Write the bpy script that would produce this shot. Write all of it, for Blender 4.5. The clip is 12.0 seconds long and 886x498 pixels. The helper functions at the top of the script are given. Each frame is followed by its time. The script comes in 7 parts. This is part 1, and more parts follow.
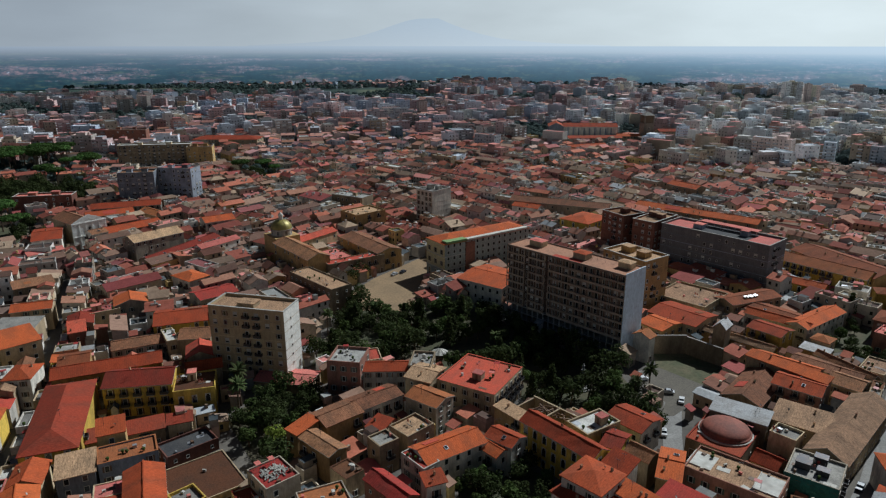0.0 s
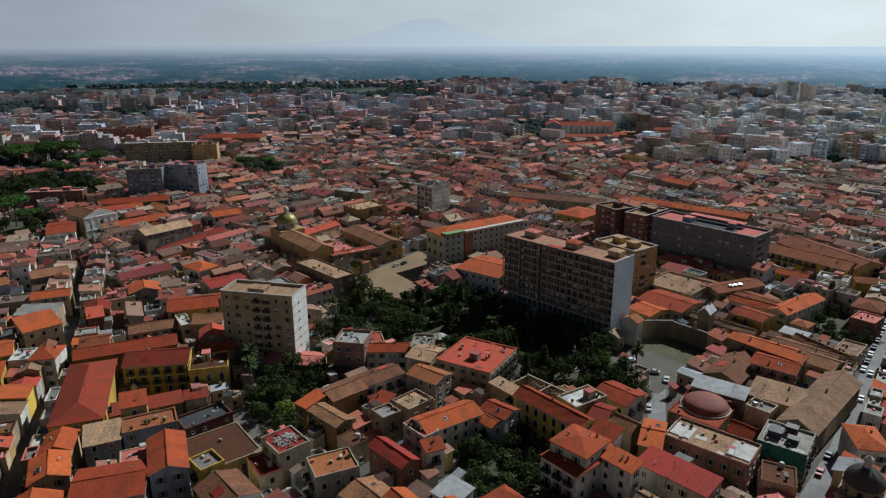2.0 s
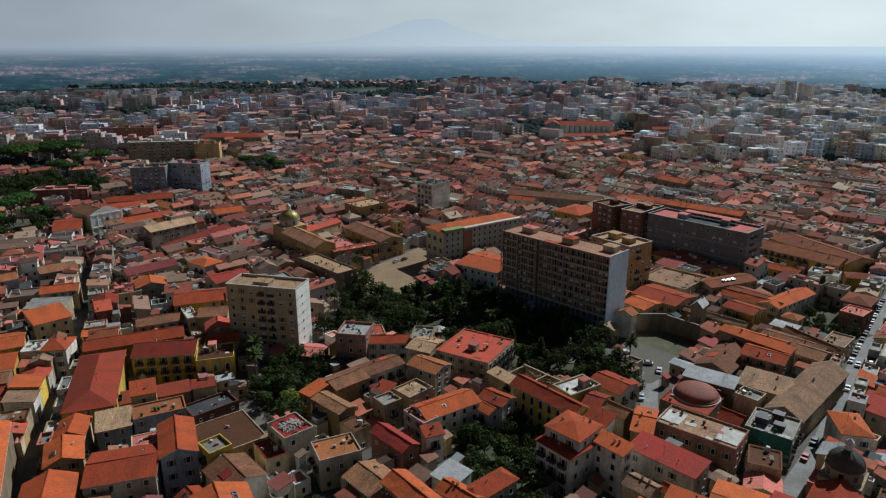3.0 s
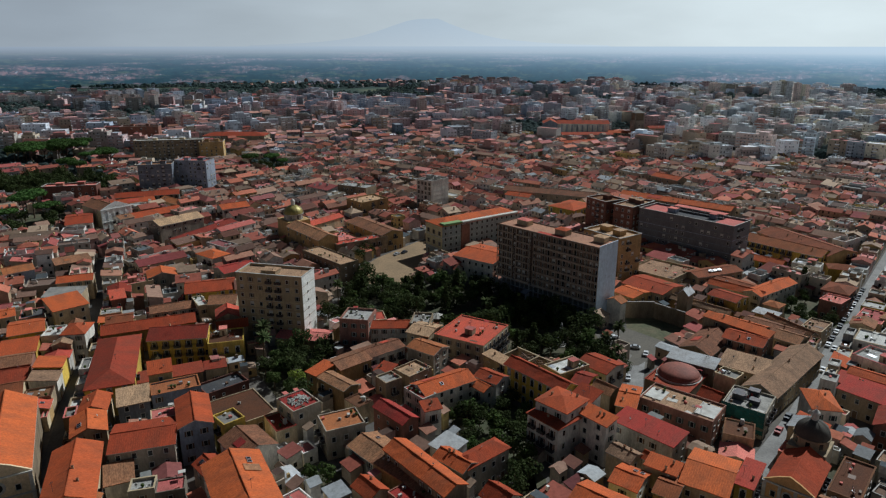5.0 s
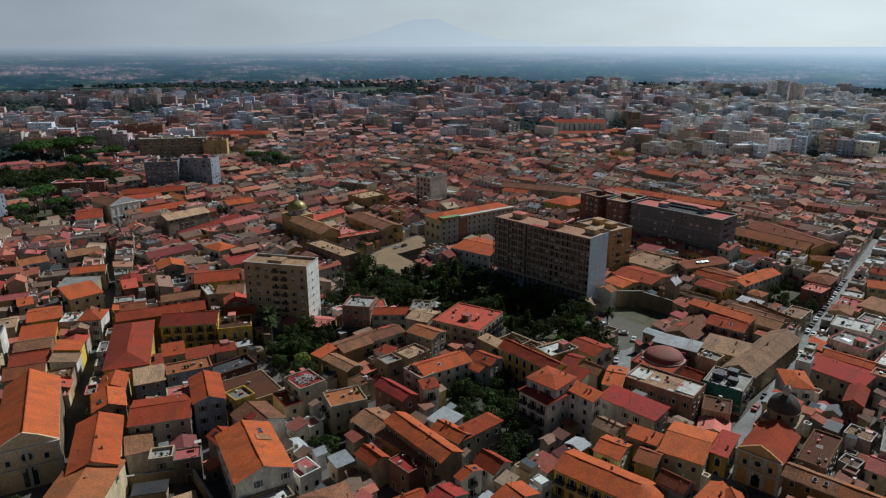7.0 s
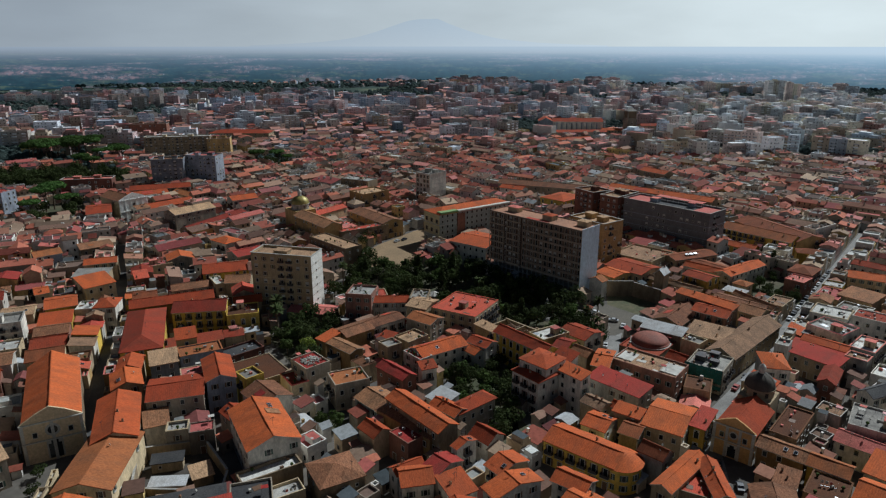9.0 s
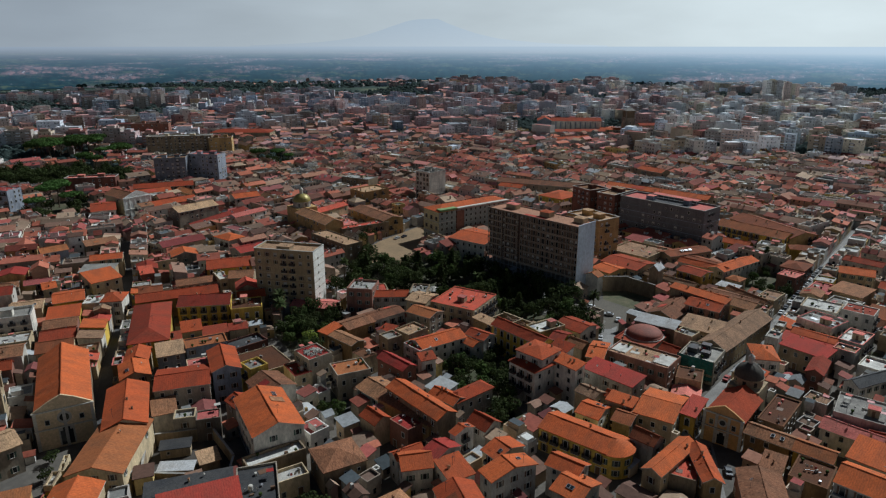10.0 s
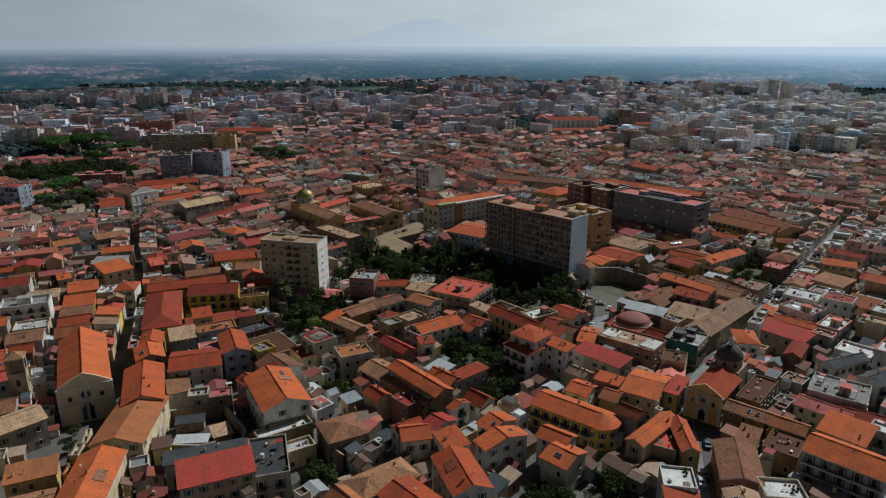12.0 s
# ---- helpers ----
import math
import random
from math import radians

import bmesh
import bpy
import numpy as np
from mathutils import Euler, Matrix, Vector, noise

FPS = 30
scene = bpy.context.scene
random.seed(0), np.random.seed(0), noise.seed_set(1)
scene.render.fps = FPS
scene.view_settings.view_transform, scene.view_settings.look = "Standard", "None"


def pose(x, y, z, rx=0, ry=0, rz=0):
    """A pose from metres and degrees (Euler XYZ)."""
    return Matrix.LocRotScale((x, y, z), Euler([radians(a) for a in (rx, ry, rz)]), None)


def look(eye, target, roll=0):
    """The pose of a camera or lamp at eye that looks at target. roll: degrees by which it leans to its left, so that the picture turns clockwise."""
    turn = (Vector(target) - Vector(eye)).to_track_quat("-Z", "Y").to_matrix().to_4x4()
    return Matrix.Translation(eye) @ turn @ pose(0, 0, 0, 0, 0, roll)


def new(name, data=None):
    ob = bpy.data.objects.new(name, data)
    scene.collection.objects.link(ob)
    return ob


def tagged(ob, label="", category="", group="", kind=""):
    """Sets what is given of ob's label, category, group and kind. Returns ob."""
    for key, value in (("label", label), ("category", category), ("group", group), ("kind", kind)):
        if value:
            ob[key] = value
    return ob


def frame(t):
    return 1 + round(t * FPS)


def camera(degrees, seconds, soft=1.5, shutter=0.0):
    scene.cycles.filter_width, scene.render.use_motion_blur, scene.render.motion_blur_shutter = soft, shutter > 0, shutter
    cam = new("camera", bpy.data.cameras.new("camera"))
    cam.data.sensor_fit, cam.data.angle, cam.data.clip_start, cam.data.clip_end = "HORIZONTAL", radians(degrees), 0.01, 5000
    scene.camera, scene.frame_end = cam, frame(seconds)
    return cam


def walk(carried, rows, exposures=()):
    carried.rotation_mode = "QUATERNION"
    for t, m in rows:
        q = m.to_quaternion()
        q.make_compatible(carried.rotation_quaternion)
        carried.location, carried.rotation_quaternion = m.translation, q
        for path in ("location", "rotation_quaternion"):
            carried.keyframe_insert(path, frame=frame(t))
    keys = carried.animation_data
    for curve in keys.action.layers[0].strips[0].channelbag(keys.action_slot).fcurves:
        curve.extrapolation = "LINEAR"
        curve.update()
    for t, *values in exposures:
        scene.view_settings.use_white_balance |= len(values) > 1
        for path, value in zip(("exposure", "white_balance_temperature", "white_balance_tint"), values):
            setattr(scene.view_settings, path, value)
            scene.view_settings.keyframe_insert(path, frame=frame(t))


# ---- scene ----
# Camera: a drone that draws back level over an old town.
cam = camera(67.5, 12.0, soft=1.25)
PATH = [
    (0, pose(-1.75, 0.85, 111.2, 72.88)),
    (3, pose(-1.19, -20.56, 111.45, 72.88)),
    (6, pose(-0.08, -41.28, 111.9, 72.88)),
    (9, pose(1.13, -61.24, 112.1, 72.88)),
    (12, pose(2.14, -81.10, 112.3, 72.88)),
]
walk(cam, PATH, [(0, -0.29, 5400, 5), (12, -0.36, 5400, 5)])

# ---- sky and sun ----
SUN_AZIMUTH, SUN_HEIGHT = radians(46), radians(42)   # right of the line of flight, above the horizon
SKY_LEFT, SKY_RIGHT = (23.2, 23.4, 23.2, 1), (54.5, 53.5, 47.5, 1)
world = bpy.data.worlds.new("sky")
scene.world = world
world.use_nodes = True
wn, wl = world.node_tree.nodes, world.node_tree.links
sky = wn.new("ShaderNodeTexSky")
sky.sky_type, sky.sun_disc = "NISHITA", False
sky.sun_elevation, sky.sun_rotation = SUN_HEIGHT, SUN_AZIMUTH
sky.air_density, sky.dust_density, sky.ozone_density = 1.0, 3.0, 0.6
# pale haze low over the horizon, brighter toward the sun, under thin drifting cloud
at = wn.new("ShaderNodeTexCoord")
axes = wn.new("ShaderNodeSeparateXYZ")
wl.new(at.outputs["Generated"], axes.inputs[0])
cloud_map, cloud = wn.new("ShaderNodeMapping"), wn.new("ShaderNodeTexNoise")
cloud_map.inputs["Scale"].default_value = (2.0, 2.0, 8.0)
cloud.inputs["Scale"].default_value, cloud.inputs["Detail"].default_value = 2.0, 6.0
wl.new(at.outputs["Generated"], cloud_map.inputs["Vector"])
wl.new(cloud_map.outputs["Vector"], cloud.inputs["Vector"])
glow, low, puff = wn.new("ShaderNodeMapRange"), wn.new("ShaderNodeMapRange"), wn.new("ShaderNodeMapRange")
glow.inputs["From Min"].default_value, glow.inputs["From Max"].default_value = -0.48, 0.6
wl.new(axes.outputs["X"], glow.inputs["Value"])
low.interpolation_type = "SMOOTHSTEP"
low.inputs["From Min"].default_value, low.inputs["From Max"].default_value = 0.05, 0.26
low.inputs["To Min"].default_value, low.inputs["To Max"].default_value = 1.0, 0.0
wl.new(axes.outputs["Z"], low.inputs["Value"])
puff.inputs["From Min"].default_value, puff.inputs["From Max"].default_value = 0.3, 0.75
puff.inputs["To Min"].default_value, puff.inputs["To Max"].default_value = 0.93, 1.12
wl.new(cloud.outputs["Fac"], puff.inputs["Value"])
haze, air, lit = wn.new("ShaderNodeMix"), wn.new("ShaderNodeMix"), wn.new("ShaderNodeHueSaturation")
for node in (haze, air):
    node.data_type = "RGBA"
haze.inputs["A"].default_value, haze.inputs["B"].default_value = SKY_LEFT, SKY_RIGHT
wl.new(glow.outputs["Result"], haze.inputs["Factor"])
wl.new(haze.outputs["Result"], lit.inputs["Color"])
wl.new(puff.outputs["Result"], lit.inputs["Value"])
wl.new(low.outputs["Result"], air.inputs["Factor"])
wl.new(sky.outputs["Color"], air.inputs["A"])
wl.new(lit.outputs["Color"], air.inputs["B"])
wl.new(air.outputs["Result"], wn["Background"].inputs["Color"])
wn["Background"].inputs["Strength"].default_value = 0.0188

sun = new("sun", bpy.data.lights.new("sun", "SUN"))
sun.data.energy, sun.data.angle, sun.data.color = 5.0, radians(0.6), (1.0, 0.94, 0.84)
toward = Vector((math.sin(SUN_AZIMUTH) * math.cos(SUN_HEIGHT), math.cos(SUN_AZIMUTH) * math.cos(SUN_HEIGHT), math.sin(SUN_HEIGHT)))
sun.matrix_world = look(toward * 400, (0, 0, 0))


HAZE_LEFT, HAZE_RIGHT = (0.43, 0.452, 0.48), (0.74, 0.80, 0.82)      # haze colours painted into the far plain, away from the sun and toward it
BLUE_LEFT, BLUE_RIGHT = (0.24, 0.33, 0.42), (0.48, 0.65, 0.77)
# mountain glow colours kept near the sky's: the haze is mixed in
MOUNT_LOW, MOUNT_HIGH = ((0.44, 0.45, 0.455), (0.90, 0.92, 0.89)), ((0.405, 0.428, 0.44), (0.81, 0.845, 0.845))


# ---- materials ----
def material(name, colour, rough=0.85, stain=(0.2, 0.18, 0.16), amount=0.35, grain=1.2, patch=0.12, vary=0.12, by="object", bump=0.3, stretch=(1, 1, 1), metal=0.0, spec=0.25, speckle=(0.7, 1.25), courses=0.0):
    """A weathered surface: a base colour, patches of stain, fine grain, and a shade of its own for every piece."""
    m = bpy.data.materials.new(name)
    m.use_nodes = True
    n, l = m.node_tree.nodes, m.node_tree.links
    b = n["Principled BSDF"]
    b.inputs["Roughness"].default_value, b.inputs["Metallic"].default_value = rough, metal
    b.inputs["Specular IOR Level"].default_value = spec
    at = n.new("ShaderNodeTexCoord")
    mp = n.new("ShaderNodeMapping")
    mp.inputs["Scale"].default_value = stretch
    l.new(at.outputs["Object"], mp.inputs["Vector"])
    if by == "object":
        info = n.new("ShaderNodeObjectInfo")
        own, shift = info.outputs["Random"], n.new("ShaderNodeVectorMath")
        shift.operation = "ADD"
        spread = n.new("ShaderNodeMath")
        spread.operation = "MULTIPLY"
        spread.inputs[1].default_value = 300.0
        l.new(own, spread.inputs[0])
        l.new(mp.outputs["Vector"], shift.inputs[0])
        l.new(spread.outputs[0], shift.inputs[1])
        where = shift.outputs["Vector"]
    else:
        own, where = n.new("ShaderNodeNewGeometry").outputs["Random Per Island"], mp.outputs["Vector"]
    big, fine = n.new("ShaderNodeTexNoise"), n.new("ShaderNodeTexNoise")
    big.inputs["Scale"].default_value, big.inputs["Detail"].default_value, big.inputs["Roughness"].default_value = patch, 5.0, 0.65
    fine.inputs["Scale"].default_value, fine.inputs["Detail"].default_value, fine.inputs["Roughness"].default_value = grain, 4.0, 0.7
    for tex in (big, fine):
        l.new(where, tex.inputs["Vector"])
    edge = n.new("ShaderNodeMapRange")
    edge.inputs["From Min"].default_value, edge.inputs["From Max"].default_value = 0.42, 0.68
    edge.inputs["To Max"].default_value = amount
    l.new(big.outputs["Fac"], edge.inputs["Value"])
    mix = n.new("ShaderNodeMix")
    mix.data_type = "RGBA"
    mix.inputs["A"].default_value, mix.inputs["B"].default_value = (*colour, 1), (*stain, 1)
    l.new(edge.outputs["Result"], mix.inputs["Factor"])
    # every piece a little lighter or darker, and warmer or cooler
    tone = n.new("ShaderNodeMapRange")
    tone.inputs["To Min"].default_value, tone.inputs["To Max"].default_value = 1 - 2 * vary, 1 + vary
    l.new(own, tone.inputs["Value"])
    speck = n.new("ShaderNodeMapRange")
    speck.inputs["From Min"].default_value, speck.inputs["From Max"].default_value = 0.25, 0.75
    speck.inputs["To Min"].default_value, speck.inputs["To Max"].default_value = speckle
    l.new(fine.outputs["Fac"], speck.inputs["Value"])
    times = n.new("ShaderNodeMath")
    times.operation = "MULTIPLY"
    l.new(tone.outputs["Result"], times.inputs[0])
    l.new(speck.outputs["Result"], times.inputs[1])
    if courses:     # rows of barrel tiles running down the slope
        rows, dim, both = n.new("ShaderNodeTexWave"), n.new("ShaderNodeMapRange"), n.new("ShaderNodeMath")
        rows.inputs["Scale"].default_value, rows.inputs["Distortion"].default_value, rows.inputs["Detail"].default_value, rows.inputs["Detail Scale"].default_value = courses, 2.5, 3.0, 0.6
        l.new(at.outputs["Object"], rows.inputs["Vector"])
        dim.inputs["To Min"].default_value, dim.inputs["To Max"].default_value = 0.92, 1.04
        l.new(rows.outputs["Fac"], dim.inputs["Value"])
        both.operation = "MULTIPLY"
        l.new(times.outputs[0], both.inputs[0])
        l.new(dim.outputs["Result"], both.inputs[1])
        times = both
    warm = n.new("ShaderNodeMath")
    warm.operation = "MULTIPLY_ADD"
    warm.inputs[1].default_value, warm.inputs[2].default_value = 0.013, 0.497
    l.new(own, warm.inputs[0])
    hsv = n.new("ShaderNodeHueSaturation")
    l.new(warm.outputs[0], hsv.inputs["Hue"])
    l.new(times.outputs[0], hsv.inputs["Value"])
    l.new(mix.outputs["Result"], hsv.inputs["Color"])
    l.new(hsv.outputs["Color"], b.inputs["Base Color"])
    if bump:
        bp = n.new("ShaderNodeBump")
        bp.inputs["Strength"].default_value, bp.inputs["Distance"].default_value = bump, 0.12
        l.new(fine.outputs["Fac"], bp.inputs["Height"])
        l.new(bp.outputs["Normal"], b.inputs["Normal"])
    return m


ROOF_COLOURS = {
    "orange": ((0.46, 0.084, 0.030), (0.25, 0.068, 0.034)),
    "brown": ((0.29, 0.128, 0.068), (0.125, 0.073, 0.046)),
    "red": ((0.47, 0.062, 0.046), (0.26, 0.068, 0.05)),
    "maroon": ((0.28, 0.040, 0.024), (0.17, 0.045, 0.030)),
    "rust": ((0.33, 0.102, 0.043), (0.16, 0.072, 0.040)),
    "pink": ((0.60, 0.165, 0.145), (0.40, 0.15, 0.12)),
    "tan": ((0.42, 0.255, 0.15), (0.19, 0.125, 0.08)),
    "earth": ((0.165, 0.07, 0.034), (0.105, 0.06, 0.038)),
    "grey": ((0.30, 0.28, 0.25), (0.14, 0.13, 0.12)),
    "white": ((0.62, 0.60, 0.55), (0.30, 0.28, 0.25)),
    "zinc": ((0.46, 0.46, 0.46), (0.26, 0.23, 0.20)),
    "asphalt": ((0.06, 0.06, 0.063), (0.10, 0.095, 0.09)),
}
WALL_COLOURS = {
    "white": (0.70, 0.645, 0.56), "cream": (0.54, 0.41, 0.26), "yellow": (0.62, 0.40, 0.075), "ochre": (0.48, 0.30, 0.13),
    "grey": (0.37, 0.31, 0.24), "stone": (0.40, 0.30, 0.19), "salmon": (0.48, 0.24, 0.17), "brick": (0.28, 0.12, 0.085), "slate": (0.31, 0.335, 0.385),
}
ROOFS, ROOFS_FAR, WALLS, WALLS_FAR = {}, {}, {}, {}
for key, (colour, stain) in ROOF_COLOURS.items():
    tiled = key in ("orange", "brown", "red", "maroon", "tan", "rust")
    ROOFS[key] = material("roof_" + key, colour, 0.9, stain, 0.7 if tiled else 0.75, 1.9 if key in ("brown", "tan") else 2.2, 0.19, 0.2, stretch=(1.5, 0.6, 1) if tiled else (1, 1, 1), bump=0.6, spec=0.15, speckle=(0.35, 1.75) if key in ("brown", "tan") else (0.62, 1.34), courses=0.55 if tiled else 0.0)
    # far copies are greyed and blued: distance haze put into the base colour
    ROOFS_FAR[key] = material("far_hazed_roof_" + key, tuple(0.78 * c + k for c, k in zip(colour, (0.040, 0.056, 0.062))), 0.9, stain, 0.6, 0.9, 0.05, 0.28, by="island", bump=0.2, spec=0.15)
for key, colour in WALL_COLOURS.items():
    stain = tuple(0.36 * c + 0.03 for c in colour)
    WALLS[key] = material("plaster_" + key, colour, 0.92, stain, 0.8, 1.8, 0.26, 0.24, stretch=(1, 1, 0.4), bump=0.25, spec=0.15)
    # far walls lightened toward blue, the haze mixed into their colour
    WALLS_FAR[key] = material("far_hazed_plaster_" + key, tuple(0.84 * c + k for c, k in zip(colour, (0.095, 0.108, 0.13))), 0.92, tuple(0.6 * c + 0.04 for c in colour), 0.5, 0.8, 0.08, 0.22, by="island", bump=0.0, spec=0.15)

# paler, bluer sets: haze put into the suburbs' wall and roof colours
EAST_HAZED_PLASTER = ((0.84, 0.87, 0.88), (0.82, 0.82, 0.78), (0.78, 0.64, 0.58), (0.68, 0.76, 0.84), (0.78, 0.73, 0.58))
WEST_HAZED_PLASTER = ((0.62, 0.64, 0.68), (0.50, 0.50, 0.52), (0.56, 0.41, 0.40), (0.42, 0.49, 0.58), (0.50, 0.44, 0.40))
EAST_HAZED_TILE = ((0.46, 0.30, 0.25), (0.56, 0.40, 0.38), (0.52, 0.55, 0.58), (0.78, 0.79, 0.80), (0.40, 0.42, 0.45))
WEST_HAZED_TILE = ((0.42, 0.21, 0.17), (0.55, 0.29, 0.28), (0.43, 0.46, 0.50), (0.66, 0.66, 0.69), (0.32, 0.34, 0.37))
HAZED_WALLS = [material("hazed_wall", c, 0.9, tuple(0.6 * q for q in c), 0.4, 0.5, 0.03, 0.25, by="island", bump=0.0, spec=0.1) for c in EAST_HAZED_PLASTER + WEST_HAZED_PLASTER]
HAZED_ROOFS = [material("hazed_roof", c, 0.9, tuple(0.6 * q for q in c), 0.4, 0.5, 0.03, 0.25, by="island", bump=0.0, spec=0.1) for c in EAST_HAZED_TILE + WEST_HAZED_TILE]
CONCRETE = material("concrete", (0.42, 0.40, 0.36), 0.9, (0.17, 0.16, 0.15), 0.6, 2.5, 0.3)
PALE_STONE = material("pale_stone", (0.55, 0.52, 0.46), 0.85, (0.30, 0.28, 0.24), 0.6, 2.0, 0.3)
IRON = material("iron", (0.06, 0.06, 0.065), 0.5, (0.12, 0.07, 0.05), 0.4, 4.0, 0.8, metal=0.6)
ZINC = material("zinc_sheet", (0.45, 0.46, 0.48), 0.45, (0.25, 0.22, 0.20), 0.4, 2.0, 0.4, metal=0.6)
BLUE_GREY = material("pale_blue_plaster", (0.70, 0.79, 0.88), 0.9, (0.52, 0.58, 0.66), 0.5, 1.2, 0.1, stretch=(1, 1, 0.4))
GOLD = material("gilded_tiles", (0.28, 0.21, 0.055), 0.5, (0.16, 0.16, 0.06), 0.6, 2.0, 0.5, metal=0.35, spec=0.5)
LEAD = material("lead_dome", (0.085, 0.075, 0.062), 0.8, (0.15, 0.13, 0.10), 0.5, 2.0, 0.3)
RUST_DOME = material("rust_red_dome", (0.30, 0.095, 0.065), 0.75, (0.13, 0.07, 0.055), 0.7, 1.5, 0.15)
WOOD_GREEN = material("green_shutter", (0.06, 0.10, 0.075), 0.6, (0.10, 0.12, 0.10), 0.4, 4.0, 0.8)
WOOD_BROWN = material("brown_shutter", (0.14, 0.075, 0.045), 0.6, (0.20, 0.14, 0.10), 0.4, 4.0, 0.8)
FRAME_WHITE = material("window_surround", (0.55, 0.52, 0.46), 0.8, (0.32, 0.30, 0.27), 0.5, 4.0, 0.8)
GREEN_NET = material("green_netting", (0.035, 0.15, 0.135), 0.8, (0.03, 0.08, 0.075), 0.5, 3.0, 0.5)
RUBBER = material("tyre", (0.025, 0.025, 0.025), 0.8, (0.05, 0.05, 0.05), 0.3)
PAVING = material("pale_street", (0.26, 0.25, 0.235), 0.85, (0.13, 0.12, 0.11), 0.6, 1.5, 0.12)
SAND = material("beaten_earth", (0.27, 0.18, 0.105), 0.95, (0.17, 0.12, 0.075), 0.6, 1.0, 0.1)
BARK = material("bark", (0.13, 0.09, 0.06), 0.95, (0.07, 0.05, 0.04), 0.5, 5.0, 1.0)

GLASS = bpy.data.materials.new("window_glass")
GLASS.use_nodes = True
gb = GLASS.node_tree.nodes["Principled BSDF"]
gb.inputs["Base Color"].default_value, gb.inputs["Roughness"].default_value = (0.018, 0.02, 0.024, 1), 0.12
gb.inputs["Specular IOR Level"].default_value = 0.5


def foliage(name, colour, dry, by="object", thin=0.25):
    m = material(name, colour, 0.85, dry, 0.6, 0.9, 0.25, 0.2, by=by, bump=0.0, spec=0.06)
    n, l = m.node_tree.nodes, m.node_tree.links
    b, out = n["Principled BSDF"], n["Material Output"]
    through_leaf, mixed = n.new("ShaderNodeBsdfTranslucent"), n.new("ShaderNodeMixShader")     # leaves let light through
    source = b.inputs["Base Color"].links[0].from_socket
    l.new(source, through_leaf.inputs["Color"])
    mixed.inputs[0].default_value = thin
    l.new(b.outputs[0], mixed.inputs[1])
    l.new(through_leaf.outputs[0], mixed.inputs[2])
    l.new(mixed.outputs[0], out.inputs["Surface"])
    return m


LEAF_DARK = foliage("dark_leaves", (0.046, 0.06, 0.02), (0.07, 0.08, 0.027))
LEAF_MID = foliage("green_leaves", (0.062, 0.09, 0.025), (0.09, 0.105, 0.032))
LEAF_LIGHT = foliage("yellow_green_leaves", (0.20, 0.23, 0.04), (0.14, 0.17, 0.04))
LEAF_PINE = foliage("pine_needles", (0.07, 0.125, 0.03), (0.085, 0.12, 0.04))
PALM_LEAF = foliage("palm_fronds", (0.075, 0.10, 0.035), (0.12, 0.11, 0.05))
# paler and bluer than near leaves: distance haze put into the colour
HAZED_WOODS = foliage("far_woods", (0.095, 0.13, 0.12), (0.11, 0.14, 0.125), by="island", thin=0.45)


def car_paint(name, colour):
    return material(name, colour, 0.35, tuple(c * 0.8 for c in colour), 0.3, 1.0, 0.3, 0.05, bump=0.0, spec=0.5)


PAINTS = [car_paint("white_paint", (0.7, 0.7, 0.7)), car_paint("silver_paint", (0.4, 0.41, 0.42)), car_paint("dark_paint", (0.04, 0.045, 0.06)), car_paint("red_paint", (0.35, 0.03, 0.03))]


# ---- shapes ----
class Shape:
    """Vertices and faces of one mesh, gathered fast; a face carries the number of its material."""

    def __init__(self):
        self.v, self.f, self.m = [], [], []
        self.cx = self.cy = self.cz = 0.0
        self.c, self.s = 1.0, 0.0

    def place(self, x, y, z=0.0, degrees=0.0):
        self.cx, self.cy, self.cz = x, y, z
        self.c, self.s = math.cos(radians(degrees)), math.sin(radians(degrees))
        return self

    def add(self, points, faces, mat=0):
        k = len(self.v)
        self.v += [(self.cx + x * self.c - y * self.s, self.cy + x * self.s + y * self.c, self.cz + z) for x, y, z in points]
        self.f += [tuple(k + i for i in face) for face in faces]
        self.m += [mat] * len(faces)

    def box(self, x0, x1, y0, y1, z0, z1, mat=0, top=None, under=True):
        p = [(x0, y0, z0), (x1, y0, z0), (x1, y1, z0), (x0, y1, z0), (x0, y0, z1), (x1, y0, z1), (x1, y1, z1), (x0, y1, z1)]
        self.add(p, [(0, 1, 5, 4), (1, 2, 6, 5), (2, 3, 7, 6), (3, 0, 4, 7), (4, 5, 6, 7)] + ([(3, 2, 1, 0)] if under else []), mat)
        if top is not None:
            self.m[-2 if under else -1] = top

    def lathe(self, profile, mat=0, sides=24, squash=1.0):
        """Rings of (radius, z), from below to above."""
        pts, faces = [], []
        for r, z in profile:
            pts += [(r * math.cos(2 * math.pi * i / sides), squash * r * math.sin(2 * math.pi * i / sides), z) for i in range(sides)]
        for k in range(len(profile) - 1):
            for i in range(sides):
                j = (i + 1) % sides
                faces.append((k * sides + i, k * sides + j, (k + 1) * sides + j, (k + 1) * sides + i))
        faces.append(tuple((len(profile) - 1) * sides + i for i in range(sides)))
        self.add(pts, faces, mat)

    def mesh(self, name, mats, smooth=False):
        me = bpy.data.meshes.new(name)
        me.from_pydata(self.v, [], self.f)
        for m in mats:
            me.materials.append(m)
        if len(mats) > 1:
            me.polygons.foreach_set("material_index", self.m)
        if smooth:
            me.polygons.foreach_set("use_smooth", [True] * len(self.f))
        me.update()
        return me


def part(name, shape, mats, parent, label="", smooth=False):
    """Links a Shape, or a mesh made before, as one object under a thing or a part."""
    me = shape.mesh(name, mats if isinstance(mats, (list, tuple)) else [mats], smooth) if isinstance(shape, Shape) else shape
    ob = new(name, me)
    ob.parent = parent
    if label:
        ob["label"] = label
    return ob


